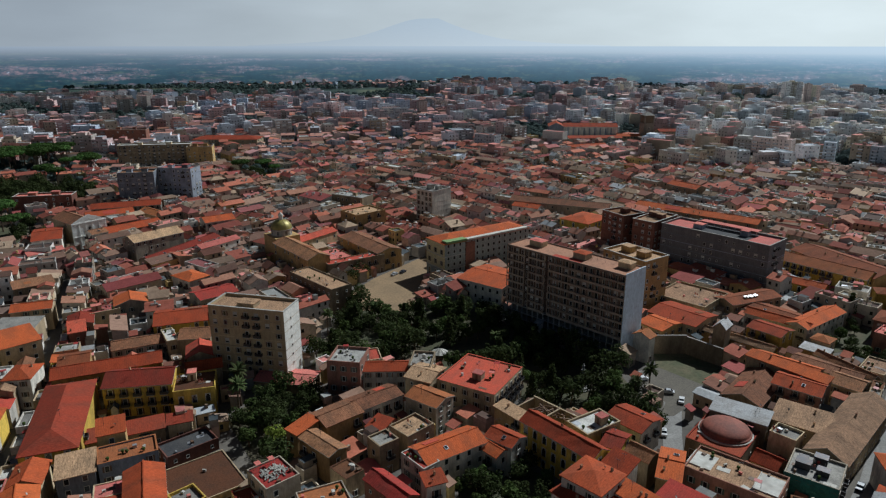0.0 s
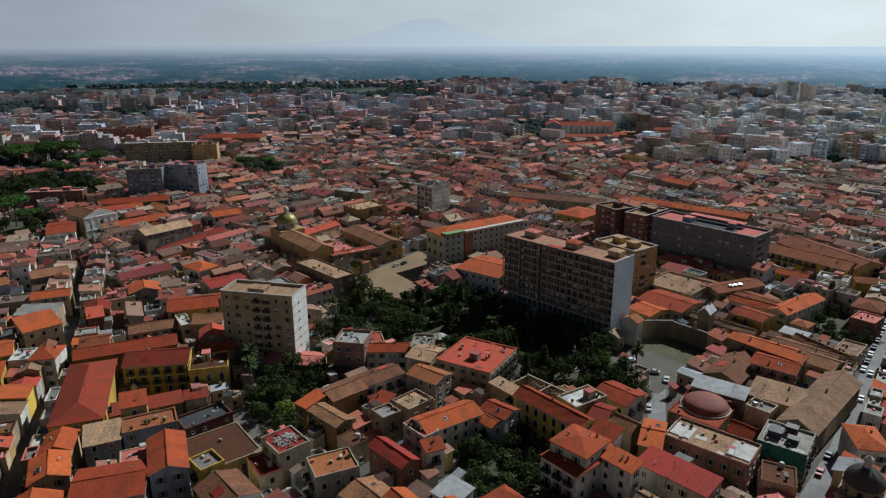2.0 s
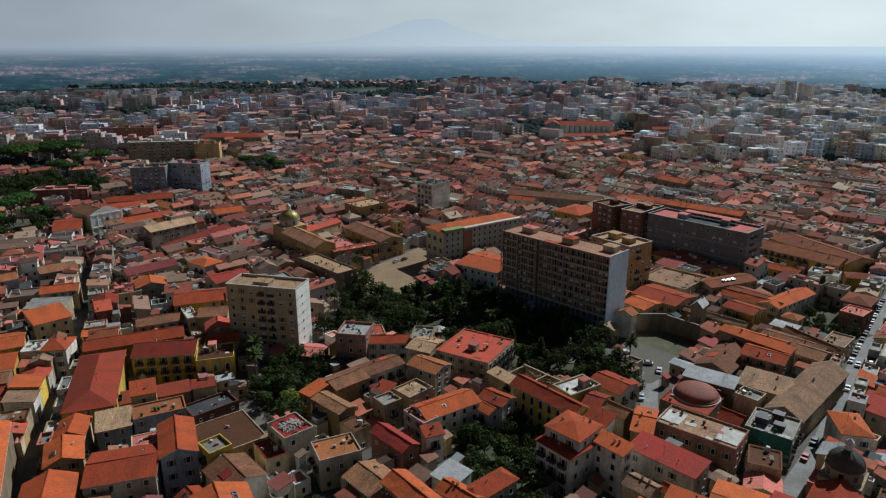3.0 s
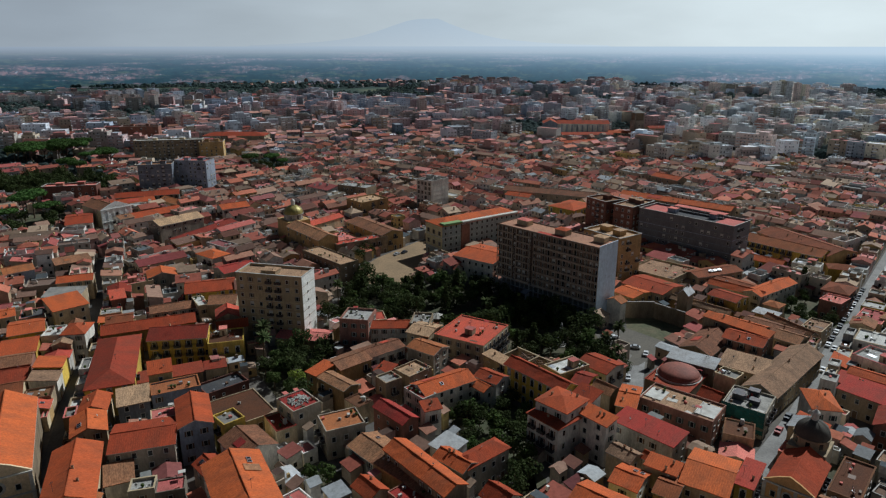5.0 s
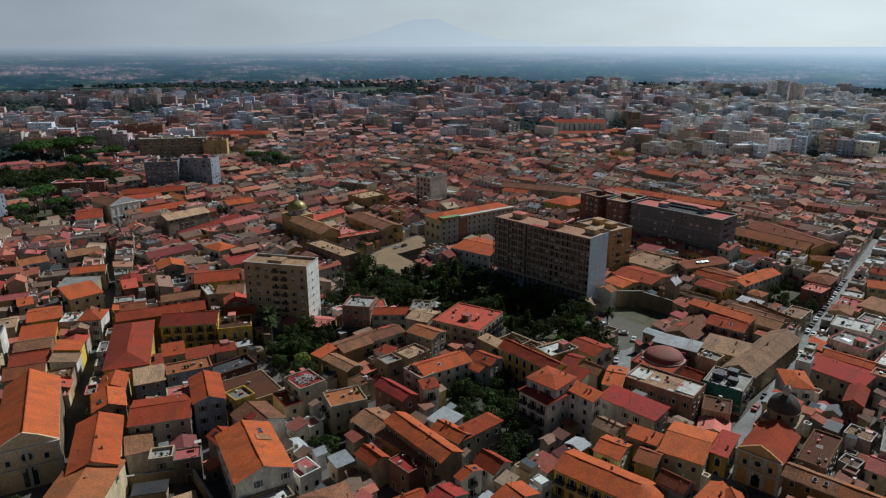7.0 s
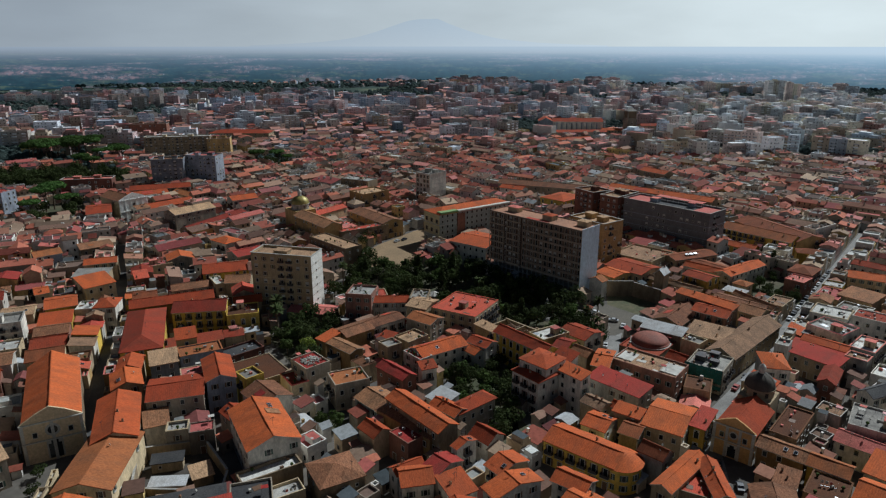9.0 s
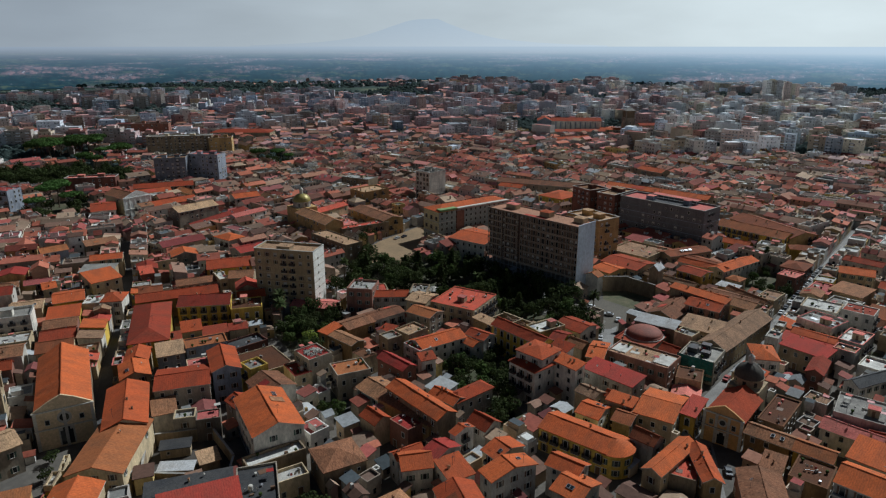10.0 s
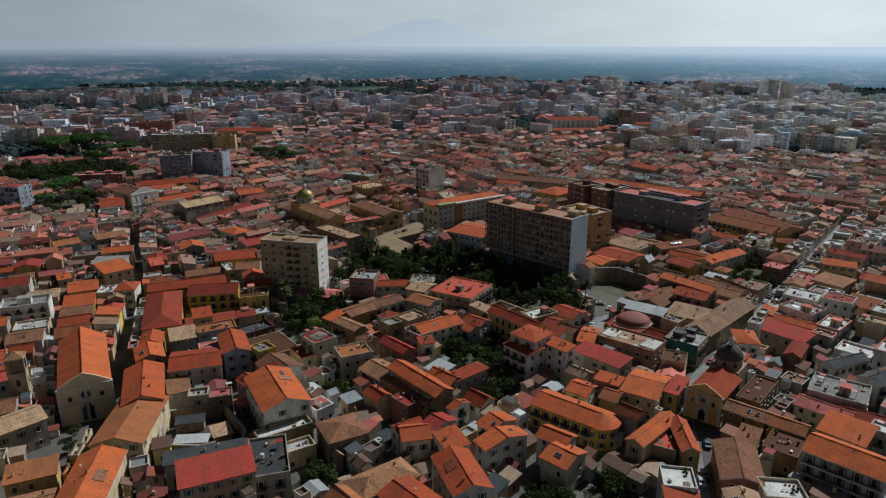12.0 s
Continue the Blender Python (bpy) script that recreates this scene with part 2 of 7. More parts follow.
def thing(name, label, category, x, y, z=0.0, degrees=0.0, group="", kind=""):
    ob = new(name)
    ob.empty_display_size = 0.5
    ob.matrix_world = pose(x, y, z, 0, 0, degrees)
    return tagged(ob, label, category, group, kind)


# ---- roofs, openings and fittings, shared by all houses ----
def roof_shape(s, w, d, h, kind, rise, rng, mat=0, soffit=0, over=0.45, fine=True):
    """A roof over a plan w by d with the ridge along x; old roofs sag and wave a little."""
    X, Y, t = w / 2 + over, d / 2 + over, 0.22
    if kind == "gable":
        nx = max(2, int(w / 2.5)) if fine else 1
        drop = rise * over / (d / 2)
        rows = [(-Y, h - drop), (-Y / 2, h + (rise - drop) / 2), (0, h + rise), (Y / 2, h + (rise - drop) / 2), (Y, h - drop)] if fine else [(-Y, h - drop), (0, h + rise), (Y, h - drop)]
        pts, faces = [], []
        for y, z in rows:
            for i in range(nx + 1):
                wave = rng.uniform(-0.09, 0.09) if fine else 0
                pts.append((-X + 2 * X * i / nx, y, z + wave))
        n = nx + 1
        for r in range(len(rows) - 1):
            for i in range(nx):
                faces.append((r * n + i, r * n + i + 1, (r + 1) * n + i + 1, (r + 1) * n + i))
        k, top = len(pts), len(faces)
        pts += [(x, y, z - t) for x, y, z in pts]
        last = (len(rows) - 1) * n
        for i in range(nx):
            faces += [(i + 1, i, k + i, k + i + 1), (last + i, last + i + 1, k + last + i + 1, k + last + i)]
        for r in range(len(rows) - 1):
            a, b = r * n, (r + 1) * n
            faces += [(a, b, k + b, k + a), (b + nx, a + nx, k + a + nx, k + b + nx)]
        side = len(faces) - top
        faces += [tuple(reversed([k + q for q in face])) for face in faces[:top]]
        s.add(pts, faces, mat)
        if fine and soffit:
            s.m[-len(faces) + top:-len(faces) + top + side] = [soffit] * side
        if fine:
            s.box(-X, X, -0.14, 0.14, h + rise - 0.02, h + rise + 0.12, mat)
    elif kind == "hip":
        k = min(X, Y)
        ex = max(X - k, 0.15)
        ey = max(Y - k, 0.0)
        base, pts = h - 0.15, []
        for z in (base - t, base):
            pts += [(-X, -Y, z), (X, -Y, z), (X, Y, z), (-X, Y, z)]
        if X >= Y:
            pts += [(-ex, 0, h + rise), (ex, 0, h + rise)]
            up = [(4, 5, 9, 8), (5, 6, 9), (6, 7, 8, 9), (7, 4, 8)]
        else:
            pts += [(0, -ey, h + rise), (0, ey, h + rise)]
            up = [(4, 5, 8), (5, 6, 9, 8), (6, 7, 9), (7, 4, 8, 9)]
        s.add(pts, [(0, 1, 5, 4), (1, 2, 6, 5), (2, 3, 7, 6), (3, 0, 4, 7), (3, 2, 1, 0)] + up, mat)
    elif kind == "shed":
        pts = []
        for z in (-t, 0.0):
            pts += [(-X, -Y, h - 0.05 + z), (X, -Y, h - 0.05 + z), (X, Y, h + rise + 0.1 + z), (-X, Y, h + rise + 0.1 + z)]
        s.add(pts, [(0, 1, 5, 4), (1, 2, 6, 5), (2, 3, 7, 6), (3, 0, 4, 7), (3, 2, 1, 0), (4, 5, 6, 7)], mat)
    else:
        s.box(-w / 2 + 0.28, w / 2 - 0.28, -d / 2 + 0.28, d / 2 - 0.28, h - 0.3, h + 0.03, mat)


def wall_shape(s, w, d, h, kind, rise, mat=0, parapet=0.75):
    x, y, low = w / 2, d / 2, 0.34
    if kind == "gable":
        s.add([(-x, -y, 0), (x, -y, 0), (x, y, 0), (-x, y, 0), (-x, -y, h - low), (x, -y, h - low), (x, y, h - low), (-x, y, h - low), (-x, 0, h + rise - low), (x, 0, h + rise - low)],
              [(0, 1, 5, 4), (1, 2, 6, 9, 5), (2, 3, 7, 6), (3, 0, 4, 8, 7), (4, 5, 9, 8), (6, 7, 8, 9)], mat)
    elif kind == "shed":
        s.add([(-x, -y, 0), (x, -y, 0), (x, y, 0), (-x, y, 0), (-x, -y, h - low), (x, -y, h - low), (x, y, h + rise - low), (-x, y, h + rise - low)],
              [(0, 1, 5, 4), (1, 2, 6, 5), (2, 3, 7, 6), (3, 0, 4, 7), (4, 5, 6, 7)], mat)
    elif kind == "hip":
        s.box(-x, x, -y, y, 0, h - low, mat, under=False)
    else:
        top, floor = h + parapet, h - 0.02
        rings = [(x, y, 0), (x, y, top), (x - 0.3, y - 0.3, top), (x - 0.3, y - 0.3, floor)]
        pts = [(sx * a, sy * b, z) for a, b, z in rings for sx, sy in ((-1, -1), (1, -1), (1, 1), (-1, 1))]
        s.add(pts, [(4 * r + i, 4 * r + (i + 1) % 4, 4 * r + 4 + (i + 1) % 4, 4 * r + 4 + i) for r in range(3) for i in range(4)] + [(12, 13, 14, 15)], mat)


def ring_shape(w, d, out, z0, z1, inn=0.02):
    """A closed moulding round a plan w by d."""
    s = Shape()
    pts = [(sx * (w / 2 + e), sy * (d / 2 + e), z) for e, z in ((-inn, z0), (out, z0), (out, z1), (-inn, z1)) for sx, sy in ((-1, -1), (1, -1), (1, 1), (-1, 1))]
    s.add(pts, [(4 * r + i, 4 * r + (i + 1) % 4, (4 * r + 4) % 16 + (i + 1) % 4, (4 * r + 4) % 16 + i) for r in range(4) for i in range(4)])
    return s


def relief(xs, zs, cells, depth, mats):
    """One joined sheet of steps: for each cell of a grid, how far it stands out and what it is made of."""
    s = Shape()
    known = {}

    def corner(x, z, y):
        key = (x, z, y)
        if key not in known:
            known[key] = len(s.v)
            s.v.append((x, y, z))
        return known[key]

    def face(*c):
        s.f.append(tuple(corner(*q) for q in c))

    nx, nz = len(xs) - 1, len(zs) - 1
    for j in range(nz):
        for i in range(nx):
            k = cells[j][i]
            y = -depth[k]
            face((xs[i], zs[j], y), (xs[i + 1], zs[j], y), (xs[i + 1], zs[j + 1], y), (xs[i], zs[j + 1], y))
            s.m.append(mats[k])
            for di, dj, a, b in ((1, 0, (xs[i + 1], zs[j]), (xs[i + 1], zs[j + 1])), (0, 1, (xs[i + 1], zs[j + 1]), (xs[i], zs[j + 1])), (-1, 0, (xs[i], zs[j + 1]), (xs[i], zs[j])), (0, -1, (xs[i], zs[j]), (xs[i + 1], zs[j]))):
                ii, jj = i + di, j + dj
                other = -depth[cells[jj][ii]] if 0 <= ii < nx and 0 <= jj < nz else 0.05
                if other > y + 1e-6:
                    face((*a, y), (*a, other), (*b, other), (*b, y))
                    s.m.append(mats[k])
    return s


def opening(kind):
    """Mesh of one window or door on a wall that faces -y: a surround, glass set back in it, leaves and sill."""
    w, h, shutter = {"shutter": (0.95, 1.6, 1), "brown": (0.95, 1.6, 1), "plain": (1.05, 1.5, 0), "tall": (1.15, 2.3, 1), "arch": (1.3, 2.4, 0), "small": (0.7, 0.8, 0), "door": (1.3, 2.4, 0), "roller": (1.3, 1.5, 0)}[kind]
    a, b = w / 2, h / 2
    depth, mats = {"f": 0.1, "g": 0.015, "l": 0.07, "s": 0.2, "w": -0.03}, {"f": 0, "g": 1, "l": 2, "s": 0, "w": 0}
    pane = "l" if kind in ("door", "roller") else "g"
    if shutter:
        xs, rows = [-a - 0.6, -a - 0.13, -a, a, a + 0.13, a + 0.6], ["lfsfl".replace("s", "f"), "lf" + pane + "fl"]
        cells = ["wfffw" if kind == "tall" else "wsssw", "lf" + pane + "fl", "wfffw"]
    else:
        xs = [-a - 0.13, -a, a, a + 0.13]
        cells = ["f" + pane + "f" if kind == "door" else "sss", "f" + pane + "f", "fff"]
    zs = [-b - 0.1, -b, b, b + 0.15]
    if kind == "roller":
        zs, cells = [-b - 0.1, -b, -b + 0.5, b, b + 0.15], ["sss", "fgf", "flf", "fff"]
    if kind == "arch":
        xs, zs = [-a - 0.15, -a, -a * 0.55, a * 0.55, a, a + 0.15], [-b, b * 0.7, b * 1.1, b * 1.25]
        cells = ["fgggf", "ffgff", "fffff"]
    s = relief(xs, zs, cells, depth, mats)
    leaf = {"shutter": WOOD_GREEN, "brown": WOOD_BROWN, "tall": WOOD_BROWN, "door": WOOD_BROWN, "roller": FRAME_WHITE}
    return s.mesh("window_" + kind, [FRAME_WHITE, GLASS, leaf.get(kind, WOOD_GREEN)])


OPENINGS = {k: opening(k) for k in ("shutter", "brown", "plain", "tall", "arch", "small", "door", "roller")}


def balcony_mesh(w, out=1.1):
    """A slab with a low railing round it, as one tray."""
    s = Shape()
    a, t, rail = w / 2, 0.06, 0.95
    plan = [(-a, 0), (-a, -out), (a, -out), (a, 0)]
    inner = [(-a + t, 0), (-a + t, -out + t), (a - t, -out + t), (a - t, 0)]
    pts = [(x, y, -0.16) for x, y in plan] + [(x, y, 0.0) for x, y in plan] + [(x, y, rail) for x, y in plan] + [(x, y, rail) for x, y in inner] + [(x, y, 0.02) for x, y in inner]
    s.add(pts, [(3, 2, 1, 0)] + [(i, i + 1, i + 5, i + 4) for i in range(3)] + [(16, 17, 18, 19)], 0)
    k = len(s.f)
    s.f += [(i + 4, i + 5, i + 9, i + 8) for i in range(3)] + [(i + 8, i + 9, i + 13, i + 12) for i in range(3)] + [(i + 12, i + 13, i + 17, i + 16) for i in range(3)]
    s.m += [1] * (len(s.f) - k)
    return s.mesh("balcony", [CONCRETE, IRON])


BALCONY = balcony_mesh(2.4)


def chimney_mesh():
    """A low plastered stack under a small tiled cap."""
    s = Shape()
    s.box(-0.27, 0.27, -0.22, 0.22, -1.2, 0.62, 0)
    for x in (-0.2, 0.2):
        s.box(x - 0.06, x + 0.06, -0.2, 0.2, 0.62, 0.82, 0)
    s.add([(-0.34, -0.3, 0.82), (0.34, -0.3, 0.82), (0.34, 0.3, 0.82), (-0.34, 0.3, 0.82), (-0.3, 0, 1.0), (0.3, 0, 1.0)], [(0, 1, 5, 4), (1, 2, 5), (2, 3, 4, 5), (3, 0, 4), (3, 2, 1, 0)], 1)
    return s.mesh("chimney", [WALLS["cream"], ROOFS["brown"]])


def dish_mesh():
    """A bowl tipped toward the sky on a short pole."""
    s, bowl = Shape(), Shape()
    s.box(-0.03, 0.03, -0.03, 0.03, 0, 0.8, 1)
    bowl.lathe([(0.04, -0.14), (0.2, -0.1), (0.32, 0.0), (0.31, 0.02), (0.18, -0.07)], 0, 12)
    c, k = math.cos(radians(62)), math.sin(radians(62))
    s.add([(x, y * c - z * k, 0.85 + y * k + z * c) for x, y, z in bowl.v], bowl.f, 0)
    return s.mesh("satellite_dish", [PALE_STONE, IRON])


def aerial_mesh():
    s = Shape()
    s.box(-0.025, 0.025, -0.025, 0.025, 0, 2.8, 0)
    s.box(-0.6, 0.6, -0.02, 0.02, 2.55, 2.59, 0)
    for i in range(7):
        x = -0.55 + i * 0.18
        s.box(x - 0.012, x + 0.012, -0.3, 0.3, 2.56, 2.585, 0)
    return s.mesh("aerial", [IRON])


def tank_mesh():
    s = Shape()
    s.box(-0.5, 0.5, -0.5, 0.5, 0, 0.35, 1)
    s.lathe([(0.55, 0.35), (0.6, 0.45), (0.6, 1.4), (0.5, 1.55), (0.15, 1.62)], 0, 14)
    return s.mesh("water_tank", [FRAME_WHITE, CONCRETE])


def aircon_mesh():
    s = Shape()
    s.box(-0.45, 0.45, -0.2, 0.2, 0.1, 0.75, 0)
    s.box(-0.4, -0.3, -0.2, 0.2, 0, 0.1, 1)
    s.box(0.3, 0.4, -0.2, 0.2, 0, 0.1, 1)
    s.add([(0.25 * math.cos(i * 0.6283) - 0.1, -0.205, 0.42 + 0.25 * math.sin(i * 0.6283)) for i in range(10)], [tuple(range(10))], 1)
    return s.mesh("air_conditioner", [FRAME_WHITE, IRON])


CHIMNEY, DISH, AERIAL, TANK, AIRCON = chimney_mesh(), dish_mesh(), aerial_mesh(), tank_mesh(), aircon_mesh()


def skylight_mesh():
    s = Shape()
    s.box(-0.5, 0.5, -0.6, 0.6, -0.1, 0.12, 1)
    s.box(-0.4, 0.4, -0.5, 0.5, 0.1, 0.14, 0)
    return s.mesh("skylight", [GLASS, ZINC])


SKYLIGHT = skylight_mesh()
ROOF_WORDS = {"orange": "orange clay tile", "brown": "weathered brown tile", "red": "red clay", "rust": "rust-brown tile", "maroon": "dark red tile", "pink": "pinkish red", "tan": "sun-bleached tile", "earth": "earth-coloured", "grey": "grey concrete", "white": "whitewashed", "zinc": "grey sheet metal", "asphalt": "dark bitumen"}
WALL_WORDS = {"white": "white plastered", "cream": "cream plastered", "yellow": "deep yellow", "ochre": "ochre plastered", "grey": "grey plastered", "stone": "bare stone", "salmon": "salmon pink", "brick": "red-brown", "slate": "blue-grey"}
SHAPE_WORDS = {"gable": "pitched roof", "hip": "hipped roof", "shed": "lean-to roof", "flat": "flat terrace roof"}
TERRACES = []
TAKEN = []      # plans already built on: x, y, half width, half depth, cos, sin
NEARBY = {}     # the same, by squares of 24 m


def claim(x, y, w, d, rot):
    plan = (x, y, w / 2, d / 2, math.cos(radians(rot)), math.sin(radians(rot)))
    TAKEN.append(plan)
    reach = math.hypot(w, d) / 2
    for i in range(int((x - reach) // 24), int((x + reach) // 24) + 1):
        for j in range(int((y - reach) // 24), int((y + reach) // 24) + 1):
            NEARBY.setdefault((i, j), []).append(plan)


def inside(px, py, plan, more=0.0):
    x, y, a, b, c, s = plan
    u, v = (px - x) * c + (py - y) * s, -(px - x) * s + (py - y) * c
    return abs(u) < a + more and abs(v) < b + more


def fittings(ho, w, d, h, roof, rise, rng, most=3):
    """Chimneys, aerials, dishes, tanks and the like on a roof."""
    for _ in range(rng.randint(0, most)):
        x, y = rng.uniform(-0.38, 0.38) * w, rng.uniform(-0.36, 0.36) * d
        if roof == "flat":
            me, name, z = rng.choice([(TANK, "water_tank", h + 0.03), (DISH, "satellite_dish", h + 0.03), (AERIAL, "aerial", h + 0.03), (AIRCON, "air_conditioner", h + 0.03), (AIRCON, "air_conditioner", h + 0.03)])
        else:
            z = h + rise * (1 - abs(y) / (d / 2)) if roof == "gable" else (h + rise * (0.5 + y / d) if roof == "shed" else h + rise * max(0.0, 1 - max(abs(x) - max(w - d, 0) / 2, abs(y)) / (min(w, d) / 2)) * 0.9)
            me, name, z = rng.choice([(CHIMNEY, "chimney", z), (CHIMNEY, "chimney", z), (AERIAL, "aerial", z - 0.1), (AERIAL, "aerial", z - 0.1), (DISH, "satellite_dish", z - 0.1)])
        ob = part(name, me, None, ho)
        ob.matrix_local = pose(x, y, z, 0, 0, rng.choice((0, 90)) if name == "chimney" else rng.uniform(0, 360))
    if roof == "gable" and d > 6 and most and rng.random() < 0.4:       # roof windows in the slope
        side = rng.choice((-1, 1))
        for k in range(rng.randint(1, 2)):
            ob = part("roof_window", SKYLIGHT, None, ho)
            ob.matrix_local = pose(rng.uniform(-0.35, 0.35) * w, side * d / 4, h + rise / 2 + 0.1, -side * math.degrees(math.atan2(rise, d / 2)))
    if roof in ("gable", "shed") and w > 7 and d > 6 and rng.random() < 0.2:       # a patch of newer or older tiles
        a, b = rng.uniform(0.12, 0.3) * w, rng.uniform(0.12, 0.2) * d
        tip = math.degrees(math.atan2(rise + (0.15 if roof == "shed" else 0), d / 2 if roof == "gable" else d))
        s = Shape()
        s.box(-a / 2, a / 2, -b, b, 0, 0.05)
        side = 1 if roof == "shed" else rng.choice((-1, 1))
        off = 0.0 if roof == "shed" else -side * d / 4
        ob = part("roof_repair", s, ROOFS[rng.choice(("orange", "rust", "brown", "red"))], ho)
        ob.matrix_local = pose(rng.uniform(-0.25, 0.25) * w, off, h + rise / 2 + (0.06 if roof == "shed" else 0.09), side * tip)
    if roof == "flat" and w > 8 and d > 8 and rng.random() < 0.3:
        s = Shape()
        a, b, k = rng.uniform(2.4, 3.6), rng.uniform(2.2, 3.2), rng.uniform(2.1, 2.6)
        s.box(-a / 2, a / 2, -b / 2, b / 2, 0, k, 0)
        s.box(-a / 2 - 0.15, a / 2 + 0.15, -b / 2 - 0.15, b / 2 + 0.15, k, k + 0.15, 1)
        s.box(-0.4, 0.4, -b / 2 - 0.03, -b / 2, 0, 1.95, 2)
        ob = part("stair_hut", s, [WALLS["cream"], ROOFS["pink"], WOOD_BROWN], ho, "small plastered stair hut")
        ob.matrix_local = pose(rng.uniform(-0.2, 0.2) * w, rng.uniform(-0.15, 0.25) * d, h + 0.03)


def put_windows(ho, w, d, h, rng, kinds, keep=0.7, pitch=3.3, sides=(0, 1, 2, 3), floor=3.2, ground_doors=True):
    storeys = max(1, int((h + 0.3) / floor))
    north = ho.matrix_world.to_euler().z
    for side in sides:
        run, off, turn = ((w, d / 2, 0), (d, w / 2, 90), (w, d / 2, 180), (d, w / 2, 270))[side]
        n = int((run - 0.8) / pitch)
        if n < 1:
            continue
        kind = rng.choice(kinds)
        facing = math.cos(north + radians(turn))        # sides turned to the camera get more openings, hidden sides few
        chance = keep * 1.7 if facing > -0.1 else keep * 0.3
        for k in range(storeys):
            for i in range(n):
                if rng.random() > chance:
                    continue
                u, z = (i + 0.5 - n / 2) * (run - 0.6) / n, k * h / storeys + 1.75
                what = kind
                if k == 0 and ground_doors and rng.random() < 0.35:
                    what, z = "door", 1.2
                if what == "tall" or what == "arch":
                    z = k * h / storeys + 1.45
                if z + 1.1 > h:
                    continue
                ob = part("door" if what == "door" else "window", OPENINGS[what], None, ho)
                ob.matrix_local = pose(0, 0, 0, 0, 0, turn) @ pose(u, -off, z)
                if what == "tall" and k > 0:
                    ob = part("balcony", BALCONY, None, ho)
                    ob.matrix_local = pose(0, 0, 0, 0, 0, turn) @ pose(u, -off, z - 1.15)


def house(x, y, w, d, rot, h, roof, rise, roof_col, wall_col, keep=0.62, sides=(0, 1, 2, 3), seed=0, name="house", label="", category="house", group="old town houses", most=3):
    """One house: walls, roof, openings and what stands on the roof. The ridge runs along its width."""
    rng = random.Random(seed * 7919 + int(x * 31 + y * 17))
    claim(x, y, w, d, rot)
    if not label:
        label = f"{WALL_WORDS[wall_col]} house with {ROOF_WORDS[roof_col]} {SHAPE_WORDS[roof]}"
    ho = thing(name, label, category, x, y, 0, rot, group)
    s = Shape()
    reddish = roof_col in ("red", "rust", "maroon", "pink", "earth")
    edge = rng.uniform(0.25, 0.5) if reddish else rng.uniform(0.5, 0.95)
    wall_shape(s, w, d, h, roof, rise, parapet=edge)
    part("wall", s, WALLS[wall_col], ho)
    if roof == "flat" and rng.random() < 0.5:
        part("coping", ring_shape(w, d, 0.06, h + edge + 0.003, h + edge + 0.09, 0.36), ROOFS[roof_col] if reddish else rng.choice((CONCRETE, WALLS["stone"], WALLS["cream"], ROOFS["pink"])), ho)
    if roof == "hip" and rng.random() < 0.7:
        part("cornice", ring_shape(w, d, 0.14, h - 0.62, h - 0.36), WALLS[wall_col], ho)
    s = Shape()
    roof_shape(s, w, d, h, roof, rise, rng, over=rng.uniform(0.3, 0.55), soffit=rng.choice((0, 1)))
    part("roof", s, [ROOFS[roof_col], PALE_STONE], ho)
    kinds = {"yellow": ["arch", "tall"], "brick": ["small", "plain"], "stone": ["small", "brown"]}.get(wall_col, ["shutter", "brown", "plain", "plain", "tall"])
    if keep:
        put_windows(ho, w, d, h, rng, kinds, keep, sides=sides)
    fittings(ho, w, d, h, roof, rise, rng, most)
    if roof == "flat":
        TERRACES.append((x, y, w, d, rot, h))
    return ho


# ---- ground ----
def ground_material():
    m = material("town_ground", (0.10, 0.09, 0.08), 0.95, (0.16, 0.14, 0.115), 0.8, 0.35, 0.03, 0.0, bump=0.2)
    n, l = m.node_tree.nodes, m.node_tree.links
    at = n.new("ShaderNodeTexCoord")
    parts = n.new("ShaderNodeSeparateXYZ")
    l.new(at.outputs["Object"], parts.inputs[0])
    # open country with fields and scrub lies beyond the town's edge
    field = n.new("ShaderNodeTexNoise")
    field.inputs["Scale"].default_value, field.inputs["Detail"].default_value = 0.004, 6.0
    l.new(at.outputs["Object"], field.inputs["Vector"])
    land = n.new("ShaderNodeValToRGB")
    land.color_ramp.elements[0].position, land.color_ramp.elements[0].color = 0.40, (0.016, 0.034, 0.030, 1)
    land.color_ramp.elements[1].position, land.color_ramp.elements[1].color = 0.68, (0.12, 0.13, 0.075, 1)
    mid = land.color_ramp.elements.new(0.55)
    mid.color = (0.035, 0.058, 0.042, 1)
    l.new(field.outputs["Fac"], land.inputs["Fac"])
    far = n.new("ShaderNodeMapRange")
    far.inputs["From Min"].default_value, far.inputs["From Max"].default_value = 1250, 1650
    l.new(parts.outputs["Y"], far.inputs["Value"])
    mix = n.new("ShaderNodeMix")
    mix.data_type = "RGBA"
    hsv = next(q for q in n if q.bl_idname == "ShaderNodeHueSaturation")
    l.new(far.outputs["Result"], mix.inputs["Factor"])
    l.new(hsv.outputs["Color"], mix.inputs["A"])
    l.new(land.outputs["Color"], mix.inputs["B"])
    l.new(mix.outputs["Result"], n["Principled BSDF"].inputs["Base Color"])
    return m


s = Shape()
N = 28
s.add([(-4900 + 9800 * i / N, -4900 + 9800 * j / N, 0) for j in range(N + 1) for i in range(N + 1)],
      [(j * (N + 1) + i, j * (N + 1) + i + 1, (j + 1) * (N + 1) + i + 1, (j + 1) * (N + 1) + i) for j in range(N) for i in range(N)])
tagged(new("ground", s.mesh("ground", [ground_material()])), "dusty town ground running out into green plain", "ground", kind="structure")


